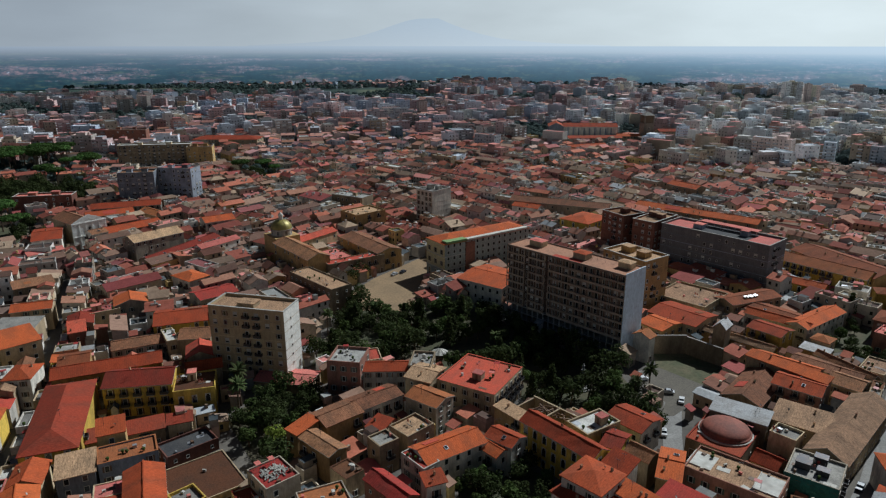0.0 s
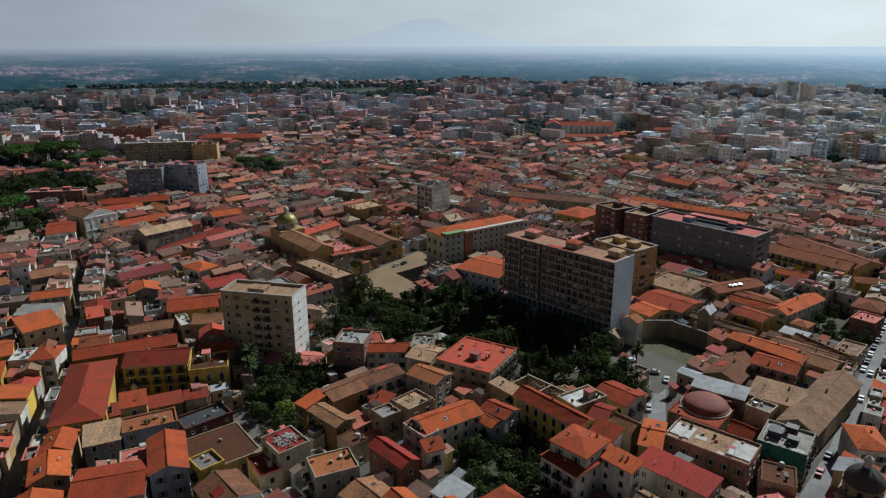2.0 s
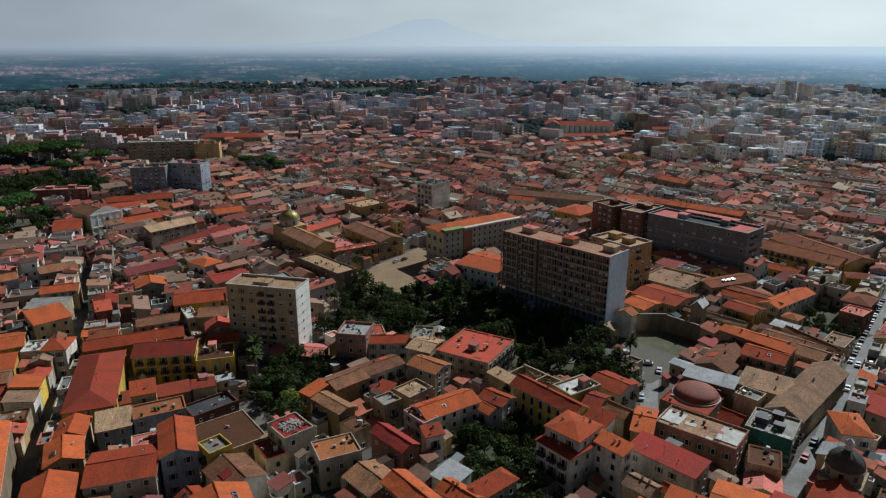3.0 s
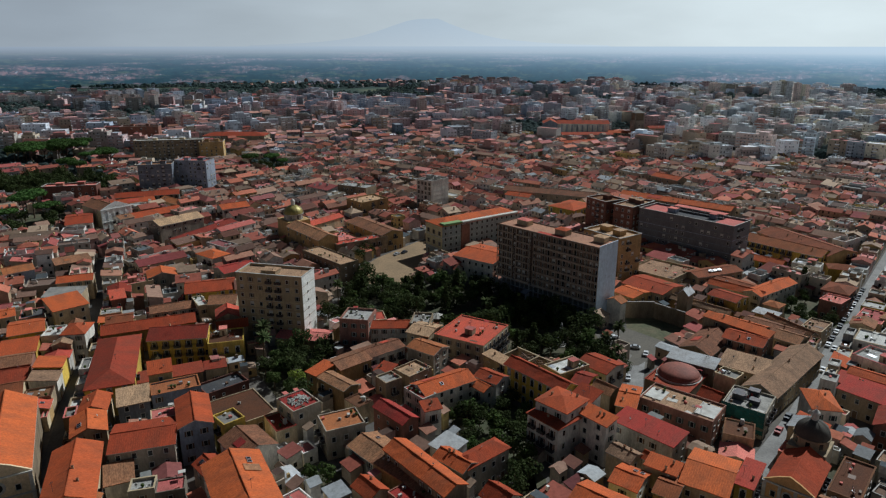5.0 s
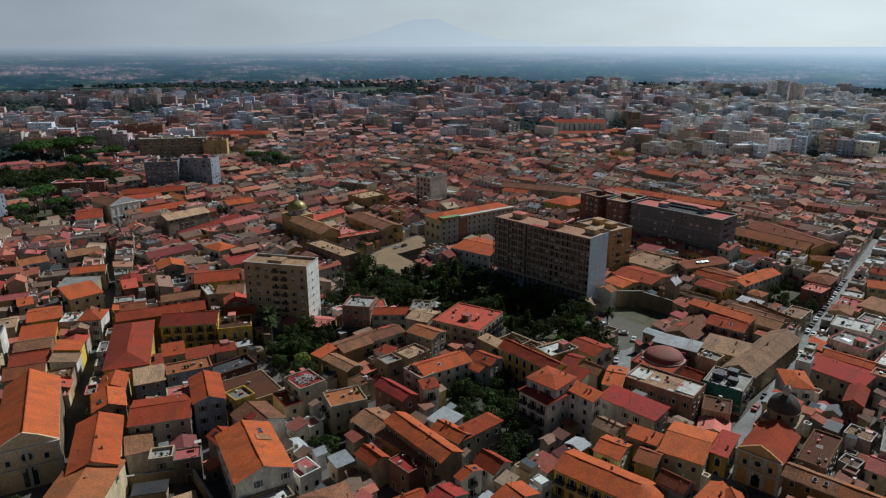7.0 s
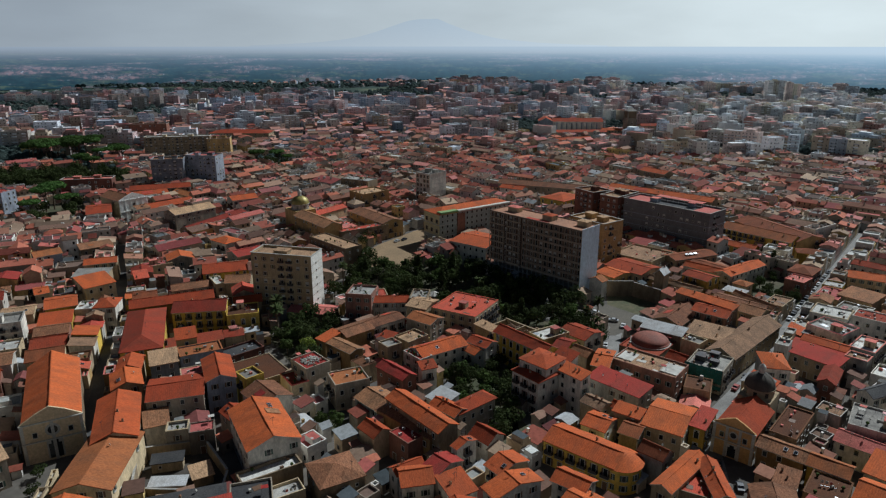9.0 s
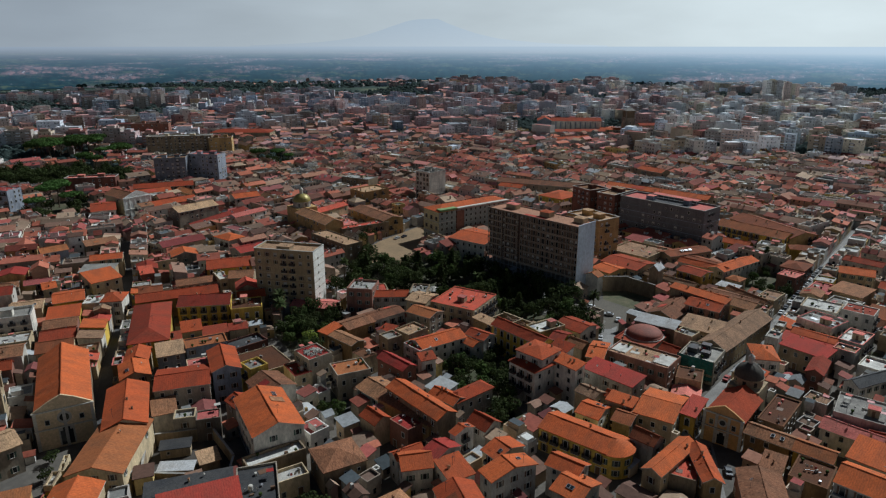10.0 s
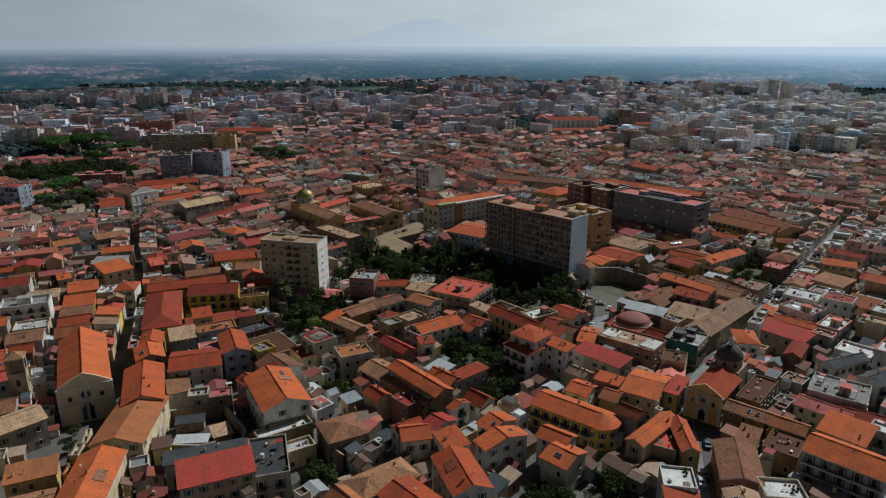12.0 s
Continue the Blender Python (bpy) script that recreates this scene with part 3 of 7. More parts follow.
def strip(name, label, line, width, mat, z=0.03):
    """A street along a bent line."""
    s, pts, faces = Shape(), [], []
    for i, (x, y) in enumerate(line):
        a, b = line[max(i - 1, 0)], line[min(i + 1, len(line) - 1)]
        n = Vector((a[1] - b[1], b[0] - a[0])).normalized() * width / 2
        pts += [(x + n.x, y + n.y, z), (x - n.x, y - n.y, z), (x + n.x, y + n.y, -0.4), (x - n.x, y - n.y, -0.4)]
    for i in range(len(line) - 1):
        k = 4 * i
        faces += [(k + 1, k + 5, k + 4, k), (k + 2, k, k + 4, k + 6), (k + 1, k + 3, k + 7, k + 5)]
    s.add(pts, faces)
    tagged(new(name, s.mesh(name, [mat])), label, "road", kind="structure")
    for (ax, ay), (bx, by) in zip(line, line[1:]):
        claim((ax + bx) / 2, (ay + by) / 2, math.hypot(bx - ax, by - ay) + 1, width, math.degrees(math.atan2(by - ay, bx - ax)))


def ground_patch(name, label, corners, mat, z=0.05):
    s = Shape()
    n = len(corners)
    s.add([(x, y, z) for x, y in corners] + [(x, y, -0.4) for x, y in corners], [tuple(range(n))] + [(i, i + n, (i + 1) % n + n, (i + 1) % n) for i in range(n)])
    tagged(new(name, s.mesh(name, [mat])), label, "ground", kind="structure")


RIGHT_STREET = [(62, 27), (68, 60), (78.5, 103), (90, 127), (112, 151), (147, 195), (172, 226), (205, 265), (265, 338)]
LEFT_STREET = [(-88, 45), (-96, 84), (-108, 120), (-121, 154), (-129, 178), (-136, 198), (-148, 226), (-163, 257), (-186, 310)]
PARK_ROAD = [(62.7, 159.9), (66.8, 174), (72.8, 191.7), (72.8, 204), (66.8, 212.9)]
strip("road_main", "pale worn stone street between houses", RIGHT_STREET, 5.0, PAVING)
strip("road_narrow", "narrow shaded asphalt street", LEFT_STREET, 5.0, material("dark_asphalt", (0.07, 0.07, 0.072), 0.9, (0.11, 0.105, 0.10), 0.6, 1.5, 0.12))
strip("road_park", "grey asphalt lane beside the park", PARK_ROAD, 5.5, PAVING, 0.04)
PIAZZA = [(-46.5, 271.2), (-44.5, 292.4), (-36.4, 311.8), (-14.1, 345.4), (-8.1, 343.6), (-10.1, 310), (-14.1, 283.5), (-18.2, 267.6)]
PARK = [(-49.5, 218.2), (-46.5, 271.2), (-18.2, 269.4), (14.2, 269.4), (24.3, 256.1), (60.7, 212.9), (62.7, 197), (58.7, 177.5), (48.6, 175.8), (36.4, 182.8), (28.3, 191.7), (16.2, 200.5), (0, 212.9), (-38.4, 212.9)]
GARDEN_WEST = [(-68.7, 181.1), (-62.7, 197), (-46.5, 202.3), (-38.4, 191.7), (-44.5, 172.2), (-46.5, 156.3), (-52.6, 156.3), (-60.6, 168.7)]
GARDEN_SOUTH = [(10.1, 121), (3.1, 138.6), (2, 149.3), (9.1, 158.1), (18.2, 160.7), (27.3, 151.9), (24.3, 136.9), (23.3, 126.3), (27.3, 117.4), (25.3, 107.7), (13.2, 106.8), (15.2, 114.8)]
PARKING = [(64.2, 210.9), (75.3, 217.3), (86.9, 204.1), (81.0, 192.9), (70.6, 184.0), (66.0, 184.0), (70.6, 192.1)]
WALLED_YARD = [(78.3, 231.0), (90.5, 231.0), (99.9, 220.1), (92.0, 204.9), (86.9, 204.1), (75.3, 217.3)]
PARKING_SOIL = material("court_soil", (0.075, 0.065, 0.055), 0.95, (0.12, 0.105, 0.09), 0.6, 0.8, 0.15)
ground_patch("ground_piazza", "sandy beaten-earth piazza", PIAZZA, SAND)
PARK_SOIL = material("park_soil", (0.07, 0.075, 0.04), 0.95, (0.14, 0.11, 0.07), 0.7, 0.8, 0.12, bump=0.3)
ground_patch("ground_park", "shaded earth and grass of the park", PARK, PARK_SOIL)
ground_patch("ground_west_garden", "dark overgrown garden soil", GARDEN_WEST, PARK_SOIL)
ground_patch("ground_south_garden", "dark overgrown garden soil", GARDEN_SOUTH, PARK_SOIL)
PARKING_TOP = material("worn_asphalt", (0.135, 0.118, 0.095), 0.9, (0.09, 0.08, 0.07), 0.6, 1.5, 0.12)
ground_patch("ground_parking", "worn grey-brown asphalt parking place", PARKING, PARKING_TOP, 0.06)
# the yard's shade is put into a darker soil colour
ground_patch("ground_walled_yard", "beaten earth of a walled yard, darkened for its shade", WALLED_YARD, PARK_SOIL, 0.05)
PINE_PARK = [(-412, 590), (-414, 640), (-362, 640), (-360, 590)]
PINE_ROW = [(-346, 582), (-346, 606), (-306, 602), (-308, 582)]
WEST_GROVE = [(-280, 350), (-284, 412), (-262, 412), (-242, 376), (-250, 350)]
NORTH_GROVE = [(-186, 601.6), (-133.5, 585.7), (-147.6, 545), (-173.9, 557.4)]
FAR_GROVE = [(-300, 1010), (-248, 990), (-250, 940), (-292, 950)]
MONASTERY_GROVE = [(82, 860), (96, 960), (140, 900), (136, 815), (104, 800)]
EAST_GROVE = [(353.9, 663.4), (444.9, 689.9), (455, 610.4), (389.3, 601.6)]
STATION_GROVE = [(288.2, 672.3), (348.9, 707.6), (353.9, 663.4), (303.4, 645.8)]
YARDS = [[(142.5, 234.1), (165.4, 253.9), (173.8, 248.0), (157.1, 231.5), (144.1, 228.0)], [(-36.4, 66.2), (-26.3, 66.2), (-25.3, 74.2), (-35.4, 74.2)], [(20, 52), (22, 66), (29, 65), (40, 63.5), (46, 73), (51, 66), (49, 52)], [(15.2, 112.1), (24.3, 113), (24.3, 121), (14.2, 121)], [(-36.4, 112.1), (-28.3, 113), (-28.3, 121), (-37.4, 121)], [(102.1, 112.1), (113.3, 115.7), (111.2, 124.5), (101.1, 121)], [(151.7, 212.9), (171.9, 223.5), (161.8, 235.8), (146.6, 223.5)], [(153.7, 154.6), (167.9, 159.9), (161.8, 168.7), (149.7, 163.4)]]
LOW_PINES = [(-352, 522), (-350, 548), (-292, 542), (-298, 520)]
WEST_PARK = [(-372, 448), (-384, 516), (-272, 508), (-256, 452), (-290, 452)]
GROVES = [LOW_PINES, WEST_PARK, PINE_PARK, PINE_ROW, WEST_GROVE, NORTH_GROVE, FAR_GROVE, MONASTERY_GROVE, EAST_GROVE, STATION_GROVE]
PALAZZO_COURT = [(-104.1, 167.8), (-84.9, 174), (-84.9, 181.9), (-105.1, 179.3)]
PALAZZO_FRONT = [(-91, 151.9), (-76.8, 157.2), (-58.6, 154.6), (-58.6, 171.3), (-74.8, 171.3), (-82.9, 163.4)]
CHURCH_FRONT = [(69.8, 87.4), (80.9, 89.2), (85, 98), (77.9, 104.2), (72.8, 99.8)]
YELLOW_FRONT = [(28.3, 97.1), (49.6, 84.3), (57.7, 83.9), (54.6, 78.6), (44.9, 79.5), (24.3, 91.8)]
CHURCH_STREET = [(73.6, 84.6), (80.9, 96.3), (84.1, 94.8), (82.7, 84.6), (76.3, 71.6), (68.9, 71.6)]
CHURCH_YARD = [(-111.2, 71.5), (-99.1, 71.5), (-105.1, 99.8), (-113.2, 99.8)]
DARK_COURT = [(-78.9, 83.9), (-83.9, 99.8), (-66.7, 104.2), (-56.6, 90.9), (-55.6, 83)]
OPEN = [CHURCH_STREET, CHURCH_YARD, PALAZZO_COURT, PALAZZO_FRONT, CHURCH_FRONT, DARK_COURT, YELLOW_FRONT, PIAZZA, PARK, GARDEN_WEST, GARDEN_SOUTH, PARKING, WALLED_YARD, *GROVES, *YARDS]
ground_patch("ground_court", "dark walled courtyard of beaten earth", DARK_COURT, PARKING_SOIL)
for grove_ground in GROVES + YARDS:
    ground_patch("ground_green", "grassy ground under trees", grove_ground, PARK_SOIL)


def within(x, y, poly):
    hit = False
    for (ax, ay), (bx, by) in zip(poly, poly[1:] + poly[:1]):
        if (ay > y) != (by > y) and x < (bx - ax) * (y - ay) / (by - ay) + ax:
            hit = not hit
    return hit

# ---- large buildings ----
def block(x, y, w, d, rot, h, roof_col, wall_col, label, storeys, balconies=(), kinds=("plain", "roller"), keep=0.85, pitch=3.4, sides=(0, 1, 2, 3), huts=2, category="apartment block", seed=0, name="apartment_block"):
    """A flat-roofed apartment block with its windows, stacks of balconies and roof huts."""
    rng = random.Random(int(x * 13 + y * 7) + seed)
    claim(x, y, w, d, rot)
    ho = thing(name, label, category, x, y, 0, rot, "apartment blocks")
    s = Shape()
    wall_shape(s, w, d, h, "flat", 0, parapet=0.9)
    part("wall", s, WALLS[wall_col], ho)
    for k in range(1, storeys):
        z = h * k / storeys
        part("string_course", ring_shape(w, d, 0.06, z - 0.14, z + 0.1), WALLS[wall_col], ho)
    s = Shape()
    roof_shape(s, w, d, h, "flat", 0, rng)
    part("roof", s, ROOFS[roof_col], ho)
    part("coping", ring_shape(w, d, 0.25, h + 0.9, h + 1.05, 0.35), CONCRETE, ho)
    for side in sides:
        run, off, turn = ((w, d / 2, 0), (d, w / 2, 90), (w, d / 2, 180), (d, w / 2, 270))[side]
        n = max(1, int((run - 1) / pitch))
        chance = keep if math.cos(radians(rot + turn)) > -0.1 else keep * 0.25       # few openings on sides hidden from the camera
        for k in range(storeys):
            for i in range(n):
                if rng.random() > chance:
                    continue
                u, z = (i + 0.5 - n / 2) * (run - 0.6) / n, k * h / storeys + 1.75
                ob = part("window", OPENINGS[rng.choice(kinds)], None, ho)
                ob.matrix_local = pose(0, 0, 0, 0, 0, turn) @ pose(u, -off - 0.03, z)
                if (side, i) in balconies and k:
                    ob = part("balcony", BALCONY, None, ho)
                    ob.matrix_local = pose(0, 0, 0, 0, 0, turn) @ pose(u, -off - 0.02, z - 1.1)
    for i in range(huts):
        s = Shape()
        a, b, k = rng.uniform(3, 5), rng.uniform(3, 4.5), rng.uniform(2.2, 2.8)
        s.box(-a / 2, a / 2, -b / 2, b / 2, 0, k, 0)
        s.box(-a / 2 - 0.3, a / 2 + 0.3, -b / 2 - 0.3, b / 2 + 0.3, k, k + 0.2, 1)
        ob = part("lift_hut", s, [WALLS[wall_col], ROOFS[roof_col]], ho)
        ob.matrix_local = pose((i + 0.5 - huts / 2) * w / max(huts, 1) * 0.8, rng.uniform(-0.1, 0.15) * d, h + 0.03)
    for _ in range(5):
        ob = part("aerial", AERIAL, None, ho)
        ob.matrix_local = pose(rng.uniform(-0.45, 0.45) * w, rng.uniform(-0.4, 0.4) * d, h + 0.03, 0, 0, rng.uniform(0, 180))
    return ho


SLAB_EDGE = material("slab_balcony_edge", (0.46, 0.35, 0.26), 0.9, (0.26, 0.19, 0.14), 0.6, 1.6, 0.25)


def slab_block():
    """The long derelict-looking slab: balconied upper floors over an open concrete frame, a blank pale end wall."""
    x, y, rot, w, d, h = 48.6, 245.5, -45.8, 55.0, 13.5, 33.0
    claim(x, y, w, d, rot)
    ho = thing("apartment_slab", "long ten-storey brown apartment slab with pale blue-grey blank end wall", "apartment block", x, y, 0, rot, "apartment blocks")
    base = 8.6
    s = Shape()
    s.box(-w / 2, w / 2 - 0.3, -d / 2 + 1.3, d / 2, base, h)
    s.box(-w / 2, w / 2 - 1.0, -d / 2 + 4.5, d / 2, 0, base)
    for a, b, c, e in ((-w / 2, w / 2 - 0.3, -d / 2, -d / 2 + 0.25), (-w / 2, w / 2 - 0.3, d / 2 - 0.25, d / 2), (-w / 2, -w / 2 + 0.25, -d / 2, d / 2)):
        s.box(a, b, c, e, h - 0.3, h + 0.5)
    part("wall", s, material("slab_plaster", (0.30, 0.215, 0.16), 0.92, (0.17, 0.13, 0.105), 0.6, 1.4, 0.2), ho)
    s = Shape()
    s.box(w / 2 - 0.3, w / 2, -d / 2, d / 2, 0, h + 1.0)
    part("end_wall", s, BLUE_GREY, ho, "blank pale blue-grey end wall")
    # thin panel over the front: the recess shade is put into its brown
    s = Shape()
    s.box(-w / 2 + 0.02, -w / 2 + 20.4, -d / 2 + 1.25, -d / 2 + 1.302, base, h - 0.32)
    part("dark_bay", s, material("shaded_brown_plaster", (0.12, 0.085, 0.07), 0.92, (0.07, 0.055, 0.048), 0.6, 1.4, 0.2), ho, "brown plaster bay darkened for recess shade")
    s = Shape()
    s.box(-w / 2 + 0.25, w / 2 - 0.3, -d / 2 + 0.25, d / 2 - 0.25, h - 0.3, h + 0.04)
    part("roof", s, material("slab_terrace", (0.36, 0.17, 0.11), 0.9, (0.24, 0.125, 0.085), 0.9, 1.2, 0.12), ho, "worn red-brown terrace roof")
    s = Shape()
    s.box(-6, 7, -d / 2 + 0.5, -d / 2 + 4, h + 0.045, h + 0.07)
    part("repair", s, ROOFS["red"], ho, "red waterproofing patch")
    for k, (hx, hy, a, b) in enumerate(((-18, 1.5, 6, 4), (4, 0.5, 5.5, 4.5), (22, 2.5, 5, 4))):
        s = Shape()
        s.box(-a / 2, a / 2, -b / 2, b / 2, 0, 2.4, 0)
        s.add([(-a / 2 - 0.4, -b / 2 - 0.4, 2.4), (a / 2 + 0.4, -b / 2 - 0.4, 2.4), (a / 2 + 0.4, b / 2 + 0.4, 2.4), (-a / 2 - 0.4, b / 2 + 0.4, 2.4), (0, 0, 3.0)], [(0, 1, 4), (1, 2, 4), (2, 3, 4), (3, 0, 4), (3, 2, 1, 0)], 1)
        part("lift_hut", s, [WALLS["cream"], ROOFS[("pink", "orange", "tan")[k]]], ho).matrix_local = pose(hx, hy, h + 0.04)
    # open frame below, one post and beam line at a time
    for i in range(21):
        s = Shape()
        s.box(-0.22, 0.22, -0.22, 0.22, 0, base)
        part("post", s, CONCRETE, ho).matrix_local = pose(-w / 2 + 0.6 + i * (w - 1.6) / 20, -d / 2 + 0.4, 0)
    for z in (2.9, 5.8, 8.5):
        s = Shape()
        s.box(-w / 2, w / 2 - 0.3, -d / 2 + 0.15, -d / 2 + 0.65, z - 0.3, z)
        s.box(-w / 2, w / 2 - 0.3, -d / 2 + 0.65, -d / 2 + 4.5, z - 0.2, z - 0.02)
        part("beam", s, CONCRETE, ho)
    rng = random.Random(5)
    for k in range(8):
        z = base + k * (h - base) / 8
        for x0, x1 in ((-w / 2, -w / 2 + 9), (-w / 2 + 11, -w / 2 + 19), (-w / 2 + 21, w / 2 - 0.4)):
            s = Shape()
            s.box(x0, x1, -d / 2, -d / 2 + 1.3, z - 0.12, z + 0.06, 0)
            s.box(x0, x1, -d / 2, -d / 2 + 0.06, z + 0.06, z + 0.6, 0)
            s.box(x0, x1, -d / 2, -d / 2 + 0.05, z + 0.95, z + 1.0, 1)
            n = int((x1 - x0) / 3)
            for i in range(n + 1):
                u = x0 + (x1 - x0 - 0.15) * i / n
                s.box(u, u + 0.3, -d / 2, -d / 2 + 0.25, z, z + 3.0, 0)
            part("balcony", s, [SLAB_EDGE, IRON], ho)
        for i in range(20):
            ob = part("window", OPENINGS[rng.choice(("brown", "roller", "tall", "brown"))], None, ho)
            ob.matrix_local = pose(-w / 2 + 1.7 + i * (w - 3.4) / 19, -d / 2 + 1.28, z + 1.35)
            if i % 4 == 0:
                ob = part("window", OPENINGS["plain"], None, ho)
                ob.matrix_local = pose(-w / 2 + 1.7 + i * (w - 3.4) / 19, d / 2 + 0.02, z + 1.6, 0, 0, 180)
    for k in range(11):
        ob = part("aerial", AERIAL, None, ho)
        ob.matrix_local = pose(rng.uniform(-0.45, 0.45) * w, rng.uniform(-0.4, 0.4) * d, h + 0.03, 0, 0, rng.uniform(0, 180))


slab_block()
b = block(-66.4, 211.6, 27.6, 11.6, -13, 26.5, "tan", "cream", "eight-storey tan apartment block with white end wall", 8, {(0, 3), (0, 4)}, ("plain", "roller", "brown"), keep=0.9, sides=(0, 2, 3), huts=0)
next(q for q in b.children if q.name.startswith("wall")).data.materials[0] = material("tan_plaster", (0.50, 0.38, 0.22), 0.92, (0.28, 0.21, 0.13), 0.6, 1.4, 0.2, stretch=(1, 1, 0.35))
s = Shape()
s.box(13.8, 13.86, -5.8, 5.8, 0, 27.4)
part("end_wall", s, material("white_end_plaster", (0.72, 0.70, 0.64), 0.9, (0.5, 0.47, 0.4), 0.4, 1.5, 0.15), b, "white plastered end wall")
for k in range(7):
    part("window", OPENINGS["small"], None, b).matrix_local = pose(13.87, -1.0, 3.5 + k * 3.3, 0, 0, 90)
s = Shape()
s.box(-3, 3, -2.2, 2.2, 0, 1.6, 0)
s.box(-3.3, 3.3, -2.5, 2.5, 1.6, 1.8, 1)
part("lift_hut", s, [WALLS["stone"], ROOFS["tan"]], b).matrix_local = pose(-1, -1.5, 26.53)


def pink_block():
    """A broad grey-brown block: two pink-roofed heads and a lower terrace between."""
    x, y, w, d, rot, h = 134.0, 312.0, 54.0, 18.0, -48.5, 24.0
    ho = block(x, y, w, d, rot, h, "pink", "slate", "blue-grey seven-storey block with pink roof and roof terrace", 7, {(1, 1), (1, 2), (1, 3), (3, 1), (3, 3)}, ("small", "roller", "plain"), keep=0.42, huts=2)
    for ob in ho.children:
        if ob.name.startswith("wall"):
            ob.data.materials[0] = material("dark_grey_plaster", (0.20, 0.19, 0.19), 0.92, (0.12, 0.115, 0.115), 0.6, 1.5, 0.2, stretch=(1, 1, 0.4))
    s = Shape()
    s.box(-13, 15, -d / 2 + 0.6, d / 2 - 0.6, h + 0.032, h + 0.06)
    part("terrace", s, ROOFS["asphalt"], ho, "dark sunken terrace floor")
    for k in range(9):
        s = Shape()
        s.box(-0.12, 0.12, -0.12, 0.12, 0, 2.3)
        part("post", s, FRAME_WHITE, ho).matrix_local = pose(-13 + k * 3.5, d / 2 - 5, h + 0.06)
    s = Shape()
    s.box(-13.5, 15.5, d / 2 - 5.3, d / 2 - 0.4, h + 2.36, h + 2.55)
    part("canopy", s, ROOFS["pink"], ho, "long pink terrace canopy")


pink_block()
block(110.0, 339.0, 12.2, 23.9, -46.3, 24.0, "tan", "brick", "red-brown apartment tower with earth-coloured roof", 7, {(1, 2)}, keep=0.7)
block(96.2, 351.0, 16.3, 14.9, -60.5, 24.0, "earth", "brick", "red-brown apartment tower beside its twin", 7, {(0, 2), (1, 1)}, keep=0.7, huts=1)
block(80.4, 270.4, 22.2, 15.2, -54.6, 26.0, "tan", "ochre", "ochre apartment block behind the long slab", 8, {(1, 1), (1, 3)}, keep=0.6, huts=2)
block(-7.7, 419.5, 13.9, 17.5, -42.0, 22.5, "grey", "white", "white seven-storey apartment block with blank side", 7, {(3, 1), (3, 3)}, ("plain", "tall"), keep=0.85, sides=(0, 2, 3), pitch=3.0)
block(-218.3, 465.8, 24.1, 13.3, 11.3, 25.0, "earth", "slate", "blue-grey eight-storey apartment tower", 8, {(0, 2), (0, 4)}, keep=0.75, sides=(0, 1))
block(-193.7, 477.9, 26.4, 13.3, -10.3, 26.0, "pink", "slate", "blue-grey apartment tower with pale stripes", 8, {(0, 1), (0, 5)}, keep=0.75, sides=(0, 1))
block(-264.7, 607.4, 62.4, 12.4, 10.7, 24.0, "white", "cream", "long tan apartment block with pale roof edge", 8, {(0, i) for i in range(1, 14, 3)}, ("plain", "roller"), keep=0.85, pitch=3.9, sides=(0, 1))
block(-224.5, 610.3, 22.1, 17.8, 11.9, 22.0, "earth", "ochre", "ochre apartment block with brown corner", 7, (), keep=0.5, pitch=4.2, sides=(0, 1))
block(-270.5, 439.4, 36.2, 10.7, 10.8, 14.0, "pink", "brick", "low red-brown apartment block with balconies", 4, {(0, 2), (0, 6)}, keep=0.7, pitch=4, sides=(0, 1))
block(-340.4, 717.6, 41.4, 12.4, 7.2, 24.0, "earth", "brick", "dark red seven-storey apartment block", 7, {(0, 4)}, keep=0.5, pitch=4.5, sides=(0, 1))
block(-166.7, 168.9, 17.1, 10.9, 24, 12.5, "grey", "white", "white four-storey house with balconies and roof terrace", 4, {(0, 0), (0, 1), (0, 2), (0, 3), (1, 1)}, ("plain", "roller"), keep=0.95, sides=(0, 1), huts=1, seed=3)
PALAZZO_PLASTER = material("palazzo_plaster", (0.40, 0.43, 0.385), 0.92, (0.25, 0.265, 0.24), 0.6, 1.5, 0.2, stretch=(1, 1, 0.4))
ho = house(16.7, 329.6, 54.0, 16.0, 35, 19.0, "hip", 2.4, "orange", "grey", 0.9, (1, 2), name="palazzo", label="large grey-green public palazzo with orange hipped roof", category="palazzo", most=1)
for ob in ho.children:
    if ob.name.startswith("wall"):
        ob.data.materials[0] = PALAZZO_PLASTER
put_windows(ho, 54.0, 16.0, 19.0, random.Random(3), ["plain"], 0.95, 3.4, (0,))
s = Shape()
s.box(-27.05, -27.003, -7.9, 7.9, 6.0, 18.4)
part("yellow_front", s, material("faded_yellow_front", (0.76, 0.66, 0.38), 0.92, (0.52, 0.45, 0.28), 0.5, 1.5, 0.2), ho, "faded yellow entrance front")
for z in (5.6, 12.2):
    s = Shape()
    s.box(-27.3, -26.99, -8.2, 8.0, z, z + 0.35)
    s.box(-27.3, -15.0, -8.25, -7.99, z, z + 0.35)
    part("string_course", s, PALE_STONE, ho)
for yy in (-5.2, 0.0, 5.2):
    for z in (8.6, 14.4):
        part("window", OPENINGS["tall"], None, ho).matrix_local = pose(-27.06, yy, z, 0, 0, -90)
    part("door", OPENINGS["arch"], None, ho, "arched entrance").matrix_local = pose(-27.02, yy, 2.4, 0, 0, -90) @ Matrix.Diagonal((1.3, 1, 1.4, 1))
# brown box added on the front where the wall has a dark recess
s = Shape()
